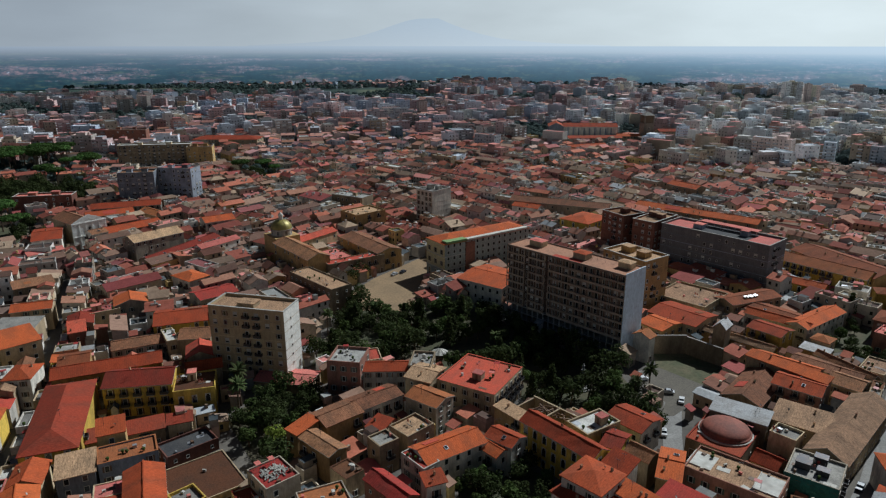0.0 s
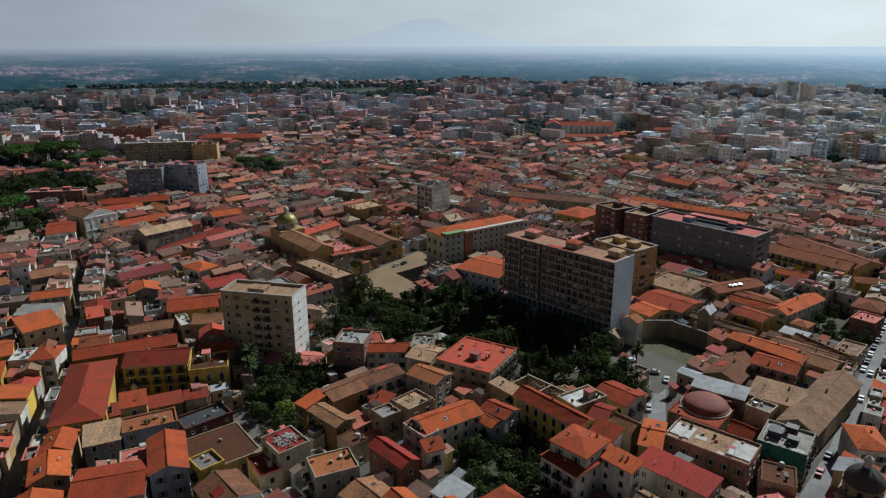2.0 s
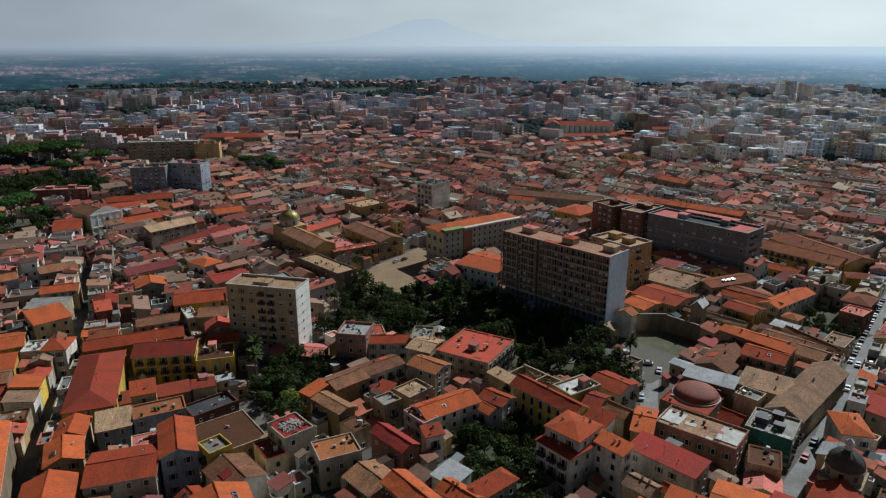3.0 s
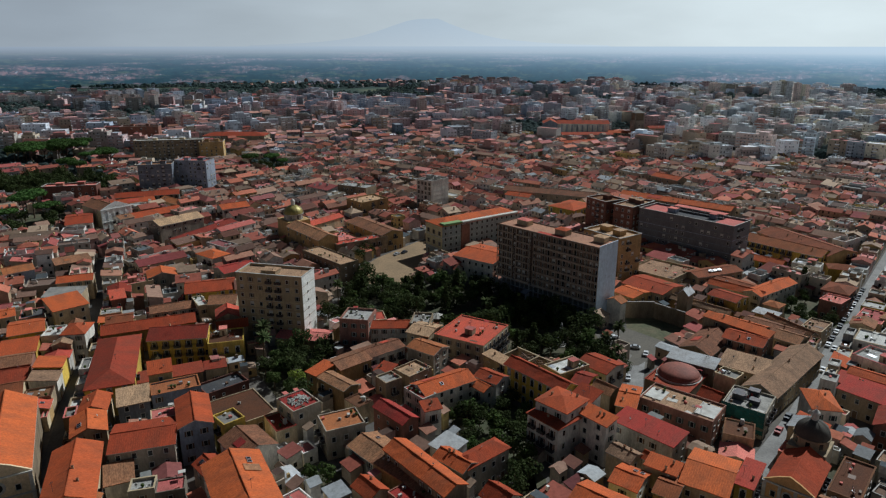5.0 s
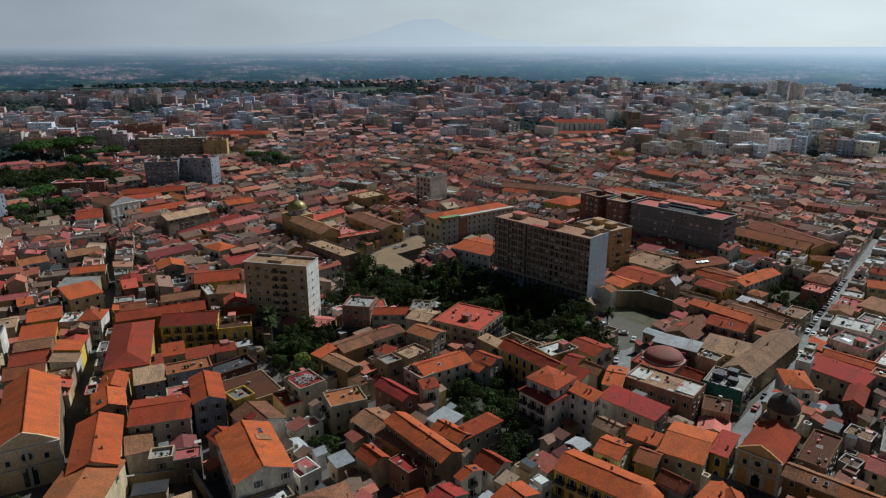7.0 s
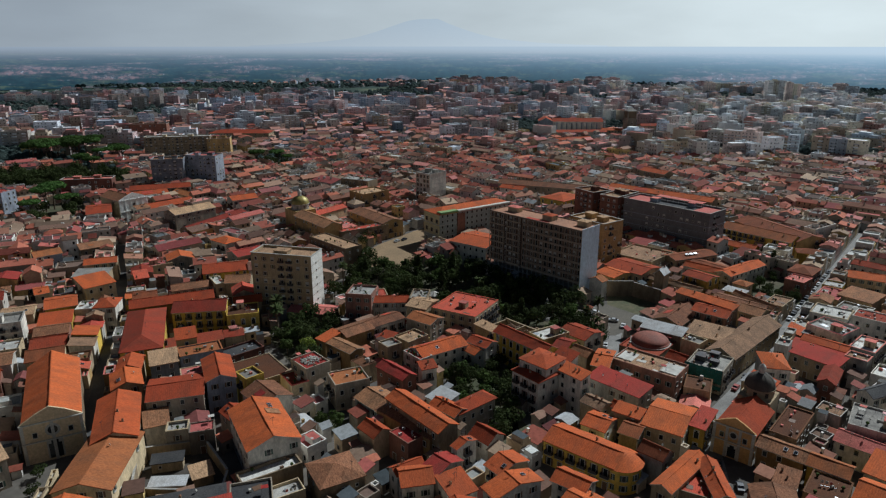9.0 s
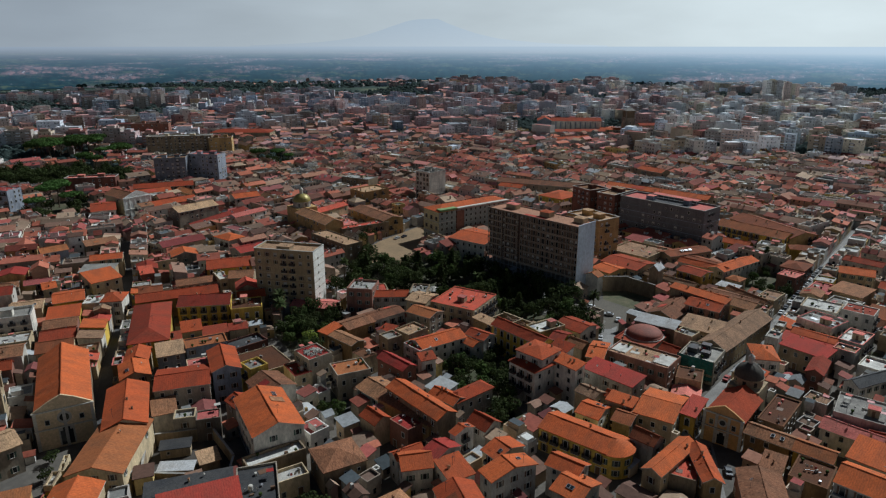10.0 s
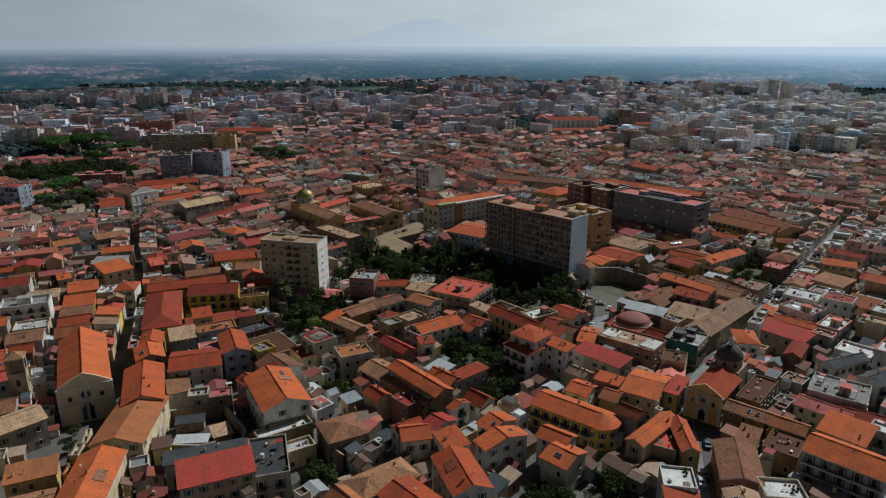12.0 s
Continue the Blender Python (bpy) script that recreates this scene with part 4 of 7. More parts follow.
s.box(-14.5, -9.0, -8.6, -7.99, 0, 18.0)
part("stair_bay", s, WALLS["brick"], ho, "dark brown box standing in for a recess")
s = Shape()
s.box(-26, -14, -8.4, -4, 18.5, 20.0)
part("green_terrace", s, [material("green_felt", (0.28, 0.42, 0.17), 0.9, (0.2, 0.3, 0.13), 0.5)], ho, "pale green terrace covering")
s = Shape()
s.box(-13.5, 26, -8.5, -6, 18.9, 19.7)
part("cornice_gutter", s, PALE_STONE, ho, "pale roof gutter ledge")


# ---- churches ----
def facade(ho, w, d, h, rise, end, mats, pilasters=4, oculus=1.25, portal=1.0):
    """A raised front wall on one end of a church, with pilasters, cornices, a round window and an arched door."""
    x, up = end * w / 2, 0.9
    s = Shape()
    a = d / 2 + 0.5
    x0, x1 = (x, x + 0.5) if end > 0 else (x - 0.5, x)
    s.add([(q, yy, z) for q in (x0, x1) for yy, z in ((-a, 0), (a, 0), (a, h + up), (a * 0.45, h + rise * 0.62 + up), (0, h + rise + up), (-a * 0.45, h + rise * 0.62 + up), (-a, h + up))],
          [(6, 5, 4, 3, 2, 1, 0), (7, 8, 9, 10, 11, 12, 13)] + [(i, (i + 1) % 7, 7 + (i + 1) % 7, 7 + i) for i in range(7)], 0)
    front = x1 if end > 0 else x0
    wall = part("front_wall", s, mats[0], ho, "raised church front with pilasters")
    for i in range(pilasters):
        yy = -a + 0.5 + i * (2 * a - 1.0) / (pilasters - 1)
        p = Shape()
        p.box(min(front, front + end * 0.18), max(front, front + end * 0.18), yy - 0.4, yy + 0.4, 0, h + up - 0.4)
        part("pilaster", p, mats[1], wall)
    for z in (h * 0.55, h + up - 0.35):
        p = Shape()
        p.box(min(front, front + end * 0.4), max(front, front + end * 0.4), -a - 0.1, a + 0.1, z, z + 0.35)
        part("cornice", p, mats[1], wall)
    turn = 90 if end > 0 else -90
    door = part("door", OPENINGS["arch"], None, wall, "arched church door")
    door.matrix_local = pose(front + end * 0.02, 0, 2.2 * portal, 0, 0, turn) @ Matrix.Diagonal((1.7 * portal, 1, 1.5 * portal, 1))
    if oculus:
        s = Shape()
        for r, m, t in ((oculus, 1, 0.12), (oculus * 0.66, 2, 0.16)):
            s.add([(front + end * t, r * math.cos(i * math.pi / 10), h * 0.82 + r * math.sin(i * math.pi / 10)) for i in range(20)], [tuple(range(20)) if end > 0 else tuple(reversed(range(20)))], m)
        part("round_window", s, [PALE_STONE, PALE_STONE, GLASS], wall)
    for yy in (-d * 0.3, d * 0.3):
        part("window", OPENINGS["plain"], None, ho).matrix_local = pose(front + end * 0.02, yy, h * 0.75, 0, 0, turn)


def dome(ho, x, y, z, r, drum, mat, drum_mat, lantern=True, flat=1.0, ribs=8):
    s = Shape()
    s.lathe([(r * 0.98, 0), (r * 0.98, drum), (r * 1.06, drum), (r * 1.06, drum + 0.3)], 0, 32)
    for i in range(8):
        s.place(r * 0.96 * math.cos(i * math.pi / 4), r * 0.96 * math.sin(i * math.pi / 4), 0, i * 45)
        s.box(-0.1, 0.1, -0.5, 0.5, drum * 0.25, drum * 0.85, 1)
    part("drum", s, [drum_mat, GLASS], ho).matrix_local = pose(x, y, z)
    s = Shape()
    s.lathe([(r * math.cos(q), drum + 0.3 + r * flat * math.sin(q)) for q in [i * math.pi / 2 / 10 for i in range(10)]] + [(r * 0.08, drum + 0.3 + r * flat)], 0, 40)
    shell = part("dome", s, mat, ho, "", True)
    shell.matrix_local = pose(x, y, z)
    for i in range(ribs):
        s = Shape()
        pts = []
        for k in range(9):
            q = k * math.pi / 2 / 9
            rr, zz = (r + 0.1) * math.cos(q), drum + 0.3 + (r + 0.1) * flat * math.sin(q)
            pts += [(rr, -0.12, zz), (rr, 0.12, zz)]
        s.place(0, 0, 0, i * 360 / ribs)
        s.add(pts, [(2 * k, 2 * k + 1, 2 * k + 3, 2 * k + 2) for k in range(8)])
        part("rib", s, mat, shell)
    if lantern:
        s = Shape()
        top = drum + 0.3 + r * flat
        s.lathe([(r * 0.2, top - 0.3), (r * 0.2, top + r * 0.35), (r * 0.26, top + r * 0.36), (r * 0.22, top + r * 0.5), (r * 0.1, top + r * 0.62), (0.05, top + r * 0.7), (0.04, top + r * 0.95)], 0, 12)
        s.box(-0.03, 0.03, -0.3, 0.3, top + r * 0.84, top + r * 0.88)
        part("lantern", s, PALE_STONE, shell)


def bell_tower(x, y, w, rot, h, wall_col, label, roof_col="brown"):
    claim(x, y, w, w, rot)
    ho = thing("bell_tower", label, "tower", x, y, 0, rot)
    k = w / 2
    s = Shape()
    s.box(-k, k, -k, k, 0, h * 0.72)
    part("shaft", s, WALLS[wall_col], ho)
    for z, t in ((h * 0.36, 0.35), (h * 0.72, 0.35), (h - 0.6, 0.6)):
        part("cornice", ring_shape(w, w, 0.2, z, z + t, 1.0), WALLS[wall_col], ho)
    for a in (-1, 1):
        for b in (-1, 1):
            s = Shape()
            s.box(-0.55, 0.55, -0.55, 0.55, h * 0.72 + 0.35, h - 0.6)
            part("pier", s, WALLS[wall_col], ho).matrix_local = pose(a * (k - 0.55), b * (k - 0.55), 0)
    s = Shape()
    s.box(-k + 0.9, k - 0.9, -k + 0.9, k - 0.9, h * 0.72, h - 0.3)
    part("bell_chamber", s, WALLS["stone"], ho)
    s = Shape()
    s.add([(-k - 0.3, -k - 0.3, h), (k + 0.3, -k - 0.3, h), (k + 0.3, k + 0.3, h), (-k - 0.3, k + 0.3, h), (0, 0, h + w * 0.35)], [(0, 1, 4), (1, 2, 4), (2, 3, 4), (3, 0, 4), (3, 2, 1, 0)])
    part("roof", s, ROOFS[roof_col], ho)
    for turn in (0, 90, 180, 270):
        part("window", OPENINGS["arch"], None, ho).matrix_local = pose(0, 0, 0, 0, 0, turn) @ pose(0, -k - 0.02, h * 0.55)


ho = house(-118.1, 119.7, 41.4, 14.6, -61.5, 11.5, "gable", 4.2, "orange", "stone", 0.15, (0, 2), name="church", label="stone church with long red tiled pitched roof", category="church", group="", most=0)
facade(ho, 41.4, 14.6, 11.5, 4.2, 1, [material("tan_stone_front", (0.72, 0.55, 0.34), 0.9, (0.50, 0.38, 0.24), 0.6, 1.5, 0.25), PALE_STONE], 3, 1.9, 1.5)
bell_tower(-132.9, 108.6, 5.0, 25, 18.5, "stone", "dark weathered stone bell tower beside the church")
ho = house(88.7, 108.1, 17.8, 10.5, 49.1, 9.0, "gable", 3.0, "orange", "ochre", 0.1, (0, 2), name="church", label="ochre church with orange roof and dark dome", category="church", group="", most=0)
facade(ho, 17.8, 10.5, 9.0, 3.0, -1, [material("orange_ochre_front", (0.62, 0.35, 0.14), 0.9, (0.42, 0.24, 0.11), 0.5, 1.5, 0.25), PALE_STONE], 4)
s = Shape()
s.box(-4.7, 4.7, -4.7, 4.7, 0, 10.5)
part("crossing", s, WALLS["stone"], ho).matrix_local = pose(14.0, 0.6, 0)
claim(98.1, 118.2, 12, 12, 51)
dome(ho, 14.0, 0.6, 10.4, 4.3, 2.6, LEAD, WALLS["stone"], flat=1.0)
ho = house(-213, 371, 30.0, 13.6, -38, 15.0, "gable", 3.0, "brown", "cream", 0.1, (0, 2), name="church", label="baroque church with white curved front", category="church", group="", most=0)
WHITEWASH = material("whitewashed_front", (0.84, 0.83, 0.79), 0.9, (0.6, 0.58, 0.53), 0.4, 1.5, 0.2)
facade(ho, 30.0, 18.0, 15.5, 4.0, 1, [WHITEWASH, WHITEWASH], 6)
ho = house(-73.5, 320.4, 37.0, 12.0, -50.9, 13.0, "gable", 2.4, "brown", "ochre", 0.3, (0, 1, 2), name="church", label="convent church with ochre walls and gilded dome", category="church", group="", most=0)
s = Shape()
s.box(-7, 7, -7, 7, 0, 14.5)
part("crossing", s, WALLS["ochre"], ho).matrix_local = pose(-26.0, 2.5, 0)
claim(-86.9, 340.2, 15, 15, -54)
dome(ho, -26.0, 2.5, 14.4, 5.6, 3.2, GOLD, WALLS["white"], flat=0.85)
bell_tower(237.0, 786.0, 12.0, 10, 33.0, "grey", "tall weathered bell tower with stone cornices", "grey")

# walled monastery in the newer quarter: a high white nave on buttresses, tiled wings in front
ho = house(171, 790, 62.0, 18.0, -4, 20.0, "gable", 3.5, "orange", "white", 0.0, name="church", label="white monastery church with buttresses and orange roof", category="church", group="", most=0)
# buttresses in dark slate: their diagonal shadows are put into the colour
for i in range(9):
    s = Shape()
    s.add([(-0.6, -12.5, 0), (0.6, -12.5, 0), (0.6, -12.5, 8), (-0.6, -12.5, 8), (-0.6, -9, 0), (0.6, -9, 0), (0.6, -9, 18.5), (-0.6, -9, 18.5)], [(0, 1, 2, 3), (1, 5, 6, 2), (4, 0, 3, 7), (3, 2, 6, 7)])
    part("buttress", s, WALLS["slate"], ho).matrix_local = pose(-26 + i * 6.2, 0, 0)
house(131.0, 790.0, 26.0, 17.0, 84, 21.0, "gable", 4.0, "orange", "slate", 0.1, name="church_choir", label="tall grey choir with steep orange roof", category="church", group="", most=0)
house(172.0, 764.5, 62.0, 9.0, 3, 9.5, "shed", 2.0, "orange", "white", 0.3, name="monastery_wing", label="low white wing with sloping orange tiles", category="monastery", group="monastery wings", most=1)
house(212.0, 772.0, 26.0, 11.0, -8, 11.0, "gable", 2.0, "orange", "cream", 0.4, name="monastery_wing", label="cream wing with orange tiled roof", category="monastery", group="monastery wings", most=1)
house(146.0, 717.0, 62.0, 9.0, 21, 7.0, "gable", 2.0, "orange", "cream", 0.3, name="monastery_wing", label="long low cream wing with orange tiled roof", category="monastery", group="monastery wings", most=1)
house(272.0, 786.0, 46.0, 13.0, 6, 15.0, "gable", 2.4, "orange", "cream", 0.5, name="monastery_wing", label="cream three-storey wing with orange tiled roof", category="monastery", group="monastery wings", most=1)

# low round hall under a rust-red dome
ho = house(78.6, 166.3, 15.0, 19.0, -41, 5.0, "flat", 0, "maroon", "stone", 0.3, name="domed_hall", label="low hall with red terrace and rust-red dome", category="hall", group="", most=2)
s = Shape()
s.lathe([(7.0, 0), (7.0, 0.9), (6.7, 1.0), (6.6, 1.05)] + [(6.6 * math.cos(q), 1.05 + 2.4 * math.sin(q)) for q in [i * math.pi / 2 / 9 for i in range(1, 9)]] + [(0.3, 3.46)], 0, 48)
part("dome", s, RUST_DOME, ho, "shallow rust-red dome", True).matrix_local = pose(0.0, 1.0, 5.03)
s = Shape()
s.lathe([(7.4, 0), (7.4, 0.5), (7.0, 0.55)], 0, 48)
part("dome_kerb", s, PALE_STONE, ho).matrix_local = pose(0.0, 1.0, 5.03)

# ---- the old town's houses ----
house(10.3, 192.9, 20.1, 21.0, -30.0, 10, "flat", 0, "red", "cream", 0.6)
house(-43.3, 139.8, 10.1, 9.0, -48.4, 11, "flat", 0, "red", "grey", 0.4)
house(-29.7, 132.7, 9.4, 11.4, -65.1, 9, "flat", 0, "rust", "grey", 0.3)
house(194.7, 272.4, 12.9, 8.3, -21.0, 8, "hip", 1.6, "rust", "yellow", 0.4)
house(176.5, 243.3, 10.7, 13.5, -44.5, 8, "hip", 1.6, "rust", "salmon", 0.5)
house(211.8, 245.9, 17.5, 8.3, -48.4, 9, "gable", 1.4, "orange", "white", 0.9)
house(172.6, 213.0, 9.5, 15.5, -44.1, 7, "flat", 0, "pink", "cream", 0.4)
house(181.9, 302.2, 40.4, 13.3, -52.3, 10, "gable", 2.5, "rust", "yellow", 0.5)
house(162.0, 284.8, 19.8, 7.3, -45.9, 8, "gable", 1.6, "orange", "yellow", 0.5)
house(178.2, 273.9, 12.4, 9.0, -40.0, 9, "flat", 0, "grey", "white", 0.6)
house(129.4, 240.7, 23.4, 6.3, -46.3, 9, "gable", 1.6, "orange", "white", 0.9)
house(144.2, 240.8, 29.3, 8.3, 35.2, 9.5, "gable", 1.6, "orange", "white", 0.5)
house(145.0, 203.8, 7.7, 13.0, -45.2, 7, "flat", 0, "tan", "cream", 0.4)
house(109.2, 229.0, 26.3, 3.8, -45.7, 6, "gable", 1.2, "tan", "ochre", 0.2)
house(110.0, 186.7, 13.4, 10.0, -40.1, 10, "gable", 1.5, "orange", "salmon", 0.9)
house(110.5, 195.8, 25.8, 3.8, -51.6, 11, "shed", 1, "orange", "cream", 0.2)
house(135.5, 205.1, 20.9, 3.3, -66.2, 7, "gable", 1.2, "brown", "stone", 0.3)
house(133.3, 219.6, 9.2, 5.3, -47.5, 6, "shed", 0.4, "zinc", "ochre", 0.2)
house(102.3, 169.7, 14.4, 11.0, -37.8, 8, "shed", 1.2, "tan", "stone", 0.5)
house(-136.7, 192.7, 8.2, 10.5, 10.2, 11, "hip", 1.8, "orange", "white", 0.6)
house(-160.2, 200, 11.6, 14.7, 28.1, 8.5, "gable", 1.4, "orange", "yellow", 0.4)
house(-169.1, 252.5, 14.5, 10, 21.4, 9.5, "gable", 1.5, "orange", "cream", 0.4)
house(-165.6, 236.5, 15.1, 9.5, 7.9, 8.5, "shed", 0.8, "grey", "cream", 0.3)
house(-140.4, 232, 5.7, 9.5, 29.3, 9, "shed", 1, "red", "brick", 0.4)
house(-126.7, 204.8, 9, 11, 23.3, 9.5, "gable", 1.4, "rust", "ochre", 0.4)
house(-148.3, 197.2, 6.5, 9.6, 13.6, 7.5, "flat", 0, "white", "white", 0.3)
house(-177.3, 214.7, 5.3, 10.4, 33.7, 8, "gable", 1, "orange", "cream", 0.4)
house(-202.8, 263.8, 12.3, 10.5, 40.2, 10, "gable", 1.6, "rust", "slate", 0.4)
house(-188, 284, 15.8, 9.5, 38, 8, "shed", 0.8, "brown", "cream", 0.4)
house(129.4, 204.8, 21.4, 8.8, -45.7, 6.5, "gable", 1, "brown", "ochre", 0.4)
house(166.6, 229.4, 8.5, 10.2, -50, 8, "flat", 0, "pink", "salmon", 0.5)
house(157.1, 185.6, 13.4, 12.5, -40.4, 9.5, "flat", 0, "white", "white", 0.6)
house(166.5, 175.5, 11.2, 10, -42.6, 12, "flat", 0, "maroon", "white", 0.95)
house(136.3, 156.7, 17, 7.6, -44.6, 7, "shed", 0.8, "red", "cream", 0.4)
house(141.4, 160.5, 14.9, 6.6, -46.4, 8, "gable", 1, "orange", "cream", 0.4)
house(197, 228.3, 14.2, 11.3, -30.6, 10, "gable", 1.6, "orange", "cream", 0.9)
house(183.1, 208.3, 13.8, 13.3, -53.7, 8, "shed", 0.8, "brown", "cream", 0.4)
house(155.1, 158.1, 8.4, 14, -47.5, 8, "flat", 0, "white", "white", 0.5)
house(-32.9, 172.1, 12.2, 9.1, 41, 8.5, "gable", 1.2, "brown", "ochre", 0.4)
house(-22.9, 181.1, 15.6, 8.5, 38.3, 8.5, "gable", 1.2, "brown", "white", 0.5)
house(-5.8, 179.2, 11.5, 8.7, -36.4, 10, "gable", 1.3, "rust", "grey", 0.5)
house(-20.1, 169.2, 5, 5.8, -29.7, 6.5, "shed", 0.8, "orange", "cream", 0.3)
house(-7.4, 192.5, 8.7, 10.9, -26, 11, "gable", 1, "tan", "stone", 0.4)
house(18.5, 171.1, 11.2, 3.8, -51.2, 9.5, "shed", 0.6, "tan", "ochre", 0.3)
house(44.9, 156.8, 5.1, 9, -34.7, 9.5, "gable", 1.2, "maroon", "yellow", 0.4)
house(56.8, 147.2, 5.9, 14, -23.4, 8.5, "gable", 1.2, "orange", "ochre", 0.4)
house(-111, 168, 39.3, 13.8, -69.8, 10.5, "hip", 2.6, "maroon", "yellow", 0.5)
house(-97.5, 190.4, 20.3, 12.3, 9.4, 10.5, "gable", 2.4, "maroon", "yellow", 0.9)
house(-80.5, 189.8, 12.4, 12, 15.8, 9, "flat", 0, "earth", "yellow", 0.6)
house(-92.7, 166.4, 21, 5.3, 24.6, 6, "shed", 1.2, "maroon", "cream", 0.2)
house(-79.2, 172.6, 6.5, 3.8, 20.9, 6, "shed", 1, "maroon", "cream", 0.2)
house(-94.7, 145.1, 8.8, 9.1, 25.4, 9.5, "shed", 1.2, "tan", "slate", 0.4)
house(-84.3, 151.2, 14.2, 8.3, 26.9, 9.8, "flat", 0, "rust", "slate", 0.3)
house(-71.8, 133, 16.8, 8.7, -66.2, 12, "gable", 1.8, "orange", "slate", 0.5)
house(-104.6, 141.6, 9.2, 7.3, -73.4, 9.5, "gable", 1.6, "orange", "cream", 0.4)
house(-100.6, 129.9, 11.4, 8.9, -62.3, 9.6, "gable", 1.8, "orange", "cream", 0.4)
house(-81.8, 123.3, 16.2, 14.5, 17.4, 10.5, "gable", 1.5, "orange", "grey", 0.95)
house(-92.1, 105.9, 24.4, 11.3, -67.9, 10.5, "gable", 2.4, "orange", "cream", 0.4)
house(-87.4, 86.4, 24.7, 13.7, -83.6, 9.5, "gable", 2.2, "rust", "cream", 0.4)
house(-85.5, 59.8, 21.2, 11, -78.9, 9.5, "gable", 2.2, "orange", "cream", 0.4)
house(-103.2, 64.4, 11.5, 7.1, 24.4, 8, "shed", 1, "rust", "ochre", 0.3)
house(-98.4, 52.9, 12.2, 7.8, 23.3, 7, "gable", 1, "brown", "ochre", 0.3)
house(-48.9, 100.9, 23.1, 14, -61.1, 11.5, "gable", 2.6, "orange", "white", 0.5)
house(-26.6, 84.9, 11.6, 11.5, 28.8, 8, "hip", 1.8, "brown", "stone", 0.4)
house(-13.2, 61.8, 16.7, 9.2, 36.2, 8, "hip", 2, "brown", "cream", 0.5)
house(-8.2, 86.3, 8.2, 4.6, 32.3, 7.8, "gable", 1.3, "orange", "white", 0.6)
house(1, 85.6, 5.2, 8.7, -45.7, 9.4, "gable", 1.4, "red", "white", 0.6)
house(4.4, 78.4, 7.2, 8.1, 30.2, 8, "shed", 1.4, "orange", "white", 0.6)
house(-5.3, 107.8, 24.4, 7, -50.1, 11.5, "gable", 1.6, "orange", "stone", 0.3)
house(-9.6, 106.5, 22.5, 2.8, -44.3, 8.6, "shed", 0.8, "brown", "ochre", 0.2)
house(-8.6, 101.2, 8.2, 7.2, -46.6, 8, "flat", 0, "red", "brick", 0.4)
house(9.7, 116.8, 14.8, 5.5, 40.3, 9, "hip", 1.6, "orange", "grey", 0.5)
house(2.8, 114, 10, 5.8, -43.3, 9, "gable", 1.4, "orange", "grey", 0.4)
house(6.7, 60.2, 16.5, 9.9, -71.1, 11, "gable", 2, "orange", "white", 0.8)
house(17.9, 75.1, 5.1, 13.6, -59.1, 11, "gable", 1.8, "orange", "white", 0.7)
house(17.5, 85.5, 5.5, 9.9, -51.3, 9.6, "gable", 1.5, "orange", "cream", 0.5)
house(33.5, 78.5, 8.6, 6.5, -38.2, 9.5, "gable", 1.5, "orange", "white", 0.6)
house(34, 70.3, 7.7, 9.8, -42.5, 9, "gable", 1.6, "orange", "grey", 0.5)
house(6.7, 93, 2.3, 6.8, -49.8, 10.5, "gable", 1.2, "orange", "white", 0.4)
house(30.8, 130.4, 11.3, 9.5, -50.2, 12.2, "hip", 1, "orange", "white", 0.9)
house(42.5, 128.2, 9.7, 4.6, -50.4, 13, "shed", 1, "orange", "white", 0.7)
house(57.8, 129.9, 18.9, 8.1, -46.1, 8.5, "shed", 0.8, "red", "white", 0.5)
house(71.7, 143.1, 22, 11.9, -39.7, 8.5, "flat", 0, "tan", "salmon", 0.6)
house(86.1, 173.6, 15.6, 7.8, -35.7, 8, "shed", 0.5, "zinc", "cream", 0.2)
house(113.8, 165.7, 41.7, 10.3, 44.1, 8, "gable", 2.6, "tan", "stone", 0.8)
house(92.9, 145.2, 12.3, 12.9, -37.6, 8, "flat", 0, "grey", "grey", 0.3)
house(61.5, 83.2, 19.8, 5.1, 44.4, 8.7, "gable", 1.2, "orange", "stone", 0.4)
house(69.2, 80, 15.4, 4.5, 85.2, 8.7, "gable", 1.2, "orange", "ochre", 0.5)
house(64.8, 80.6, 7.0, 10.5, -28.5, 6.8, "flat", 0, "red", "stone", 0.3)
house(40.5, 96.6, 20.7, 10.8, -39, 7.5, "gable", 1.9, "orange", "yellow", 0.9)
house(67.4, 109.5, 11.1, 17, -32.8, 8.5, "gable", 1.6, "orange", "cream", 0.6)
house(77.0, 108.8, 4.2, 11.0, -38, 8.0, "shed", 0.9, "red", "yellow", 0.6)
house(46.7, 108.6, 7.3, 9.2, -37, 7.5, "gable", 1.3, "orange", "white", 0.6)
house(55.6, 105, 5.2, 8.1, -35.6, 7.3, "gable", 1.2, "rust", "cream", 0.5)
house(55.9, 111.3, 7.7, 4.3, -37.2, 9, "shed", 0.9, "orange", "cream", 0.5)
ho = house(106, 65.5, 18.2, 11.3, -44.5, 12, "gable", 2.3, "orange", "white", 0.2, (1, 2, 3), label="white balconied house with orange clay tile pitched roof")
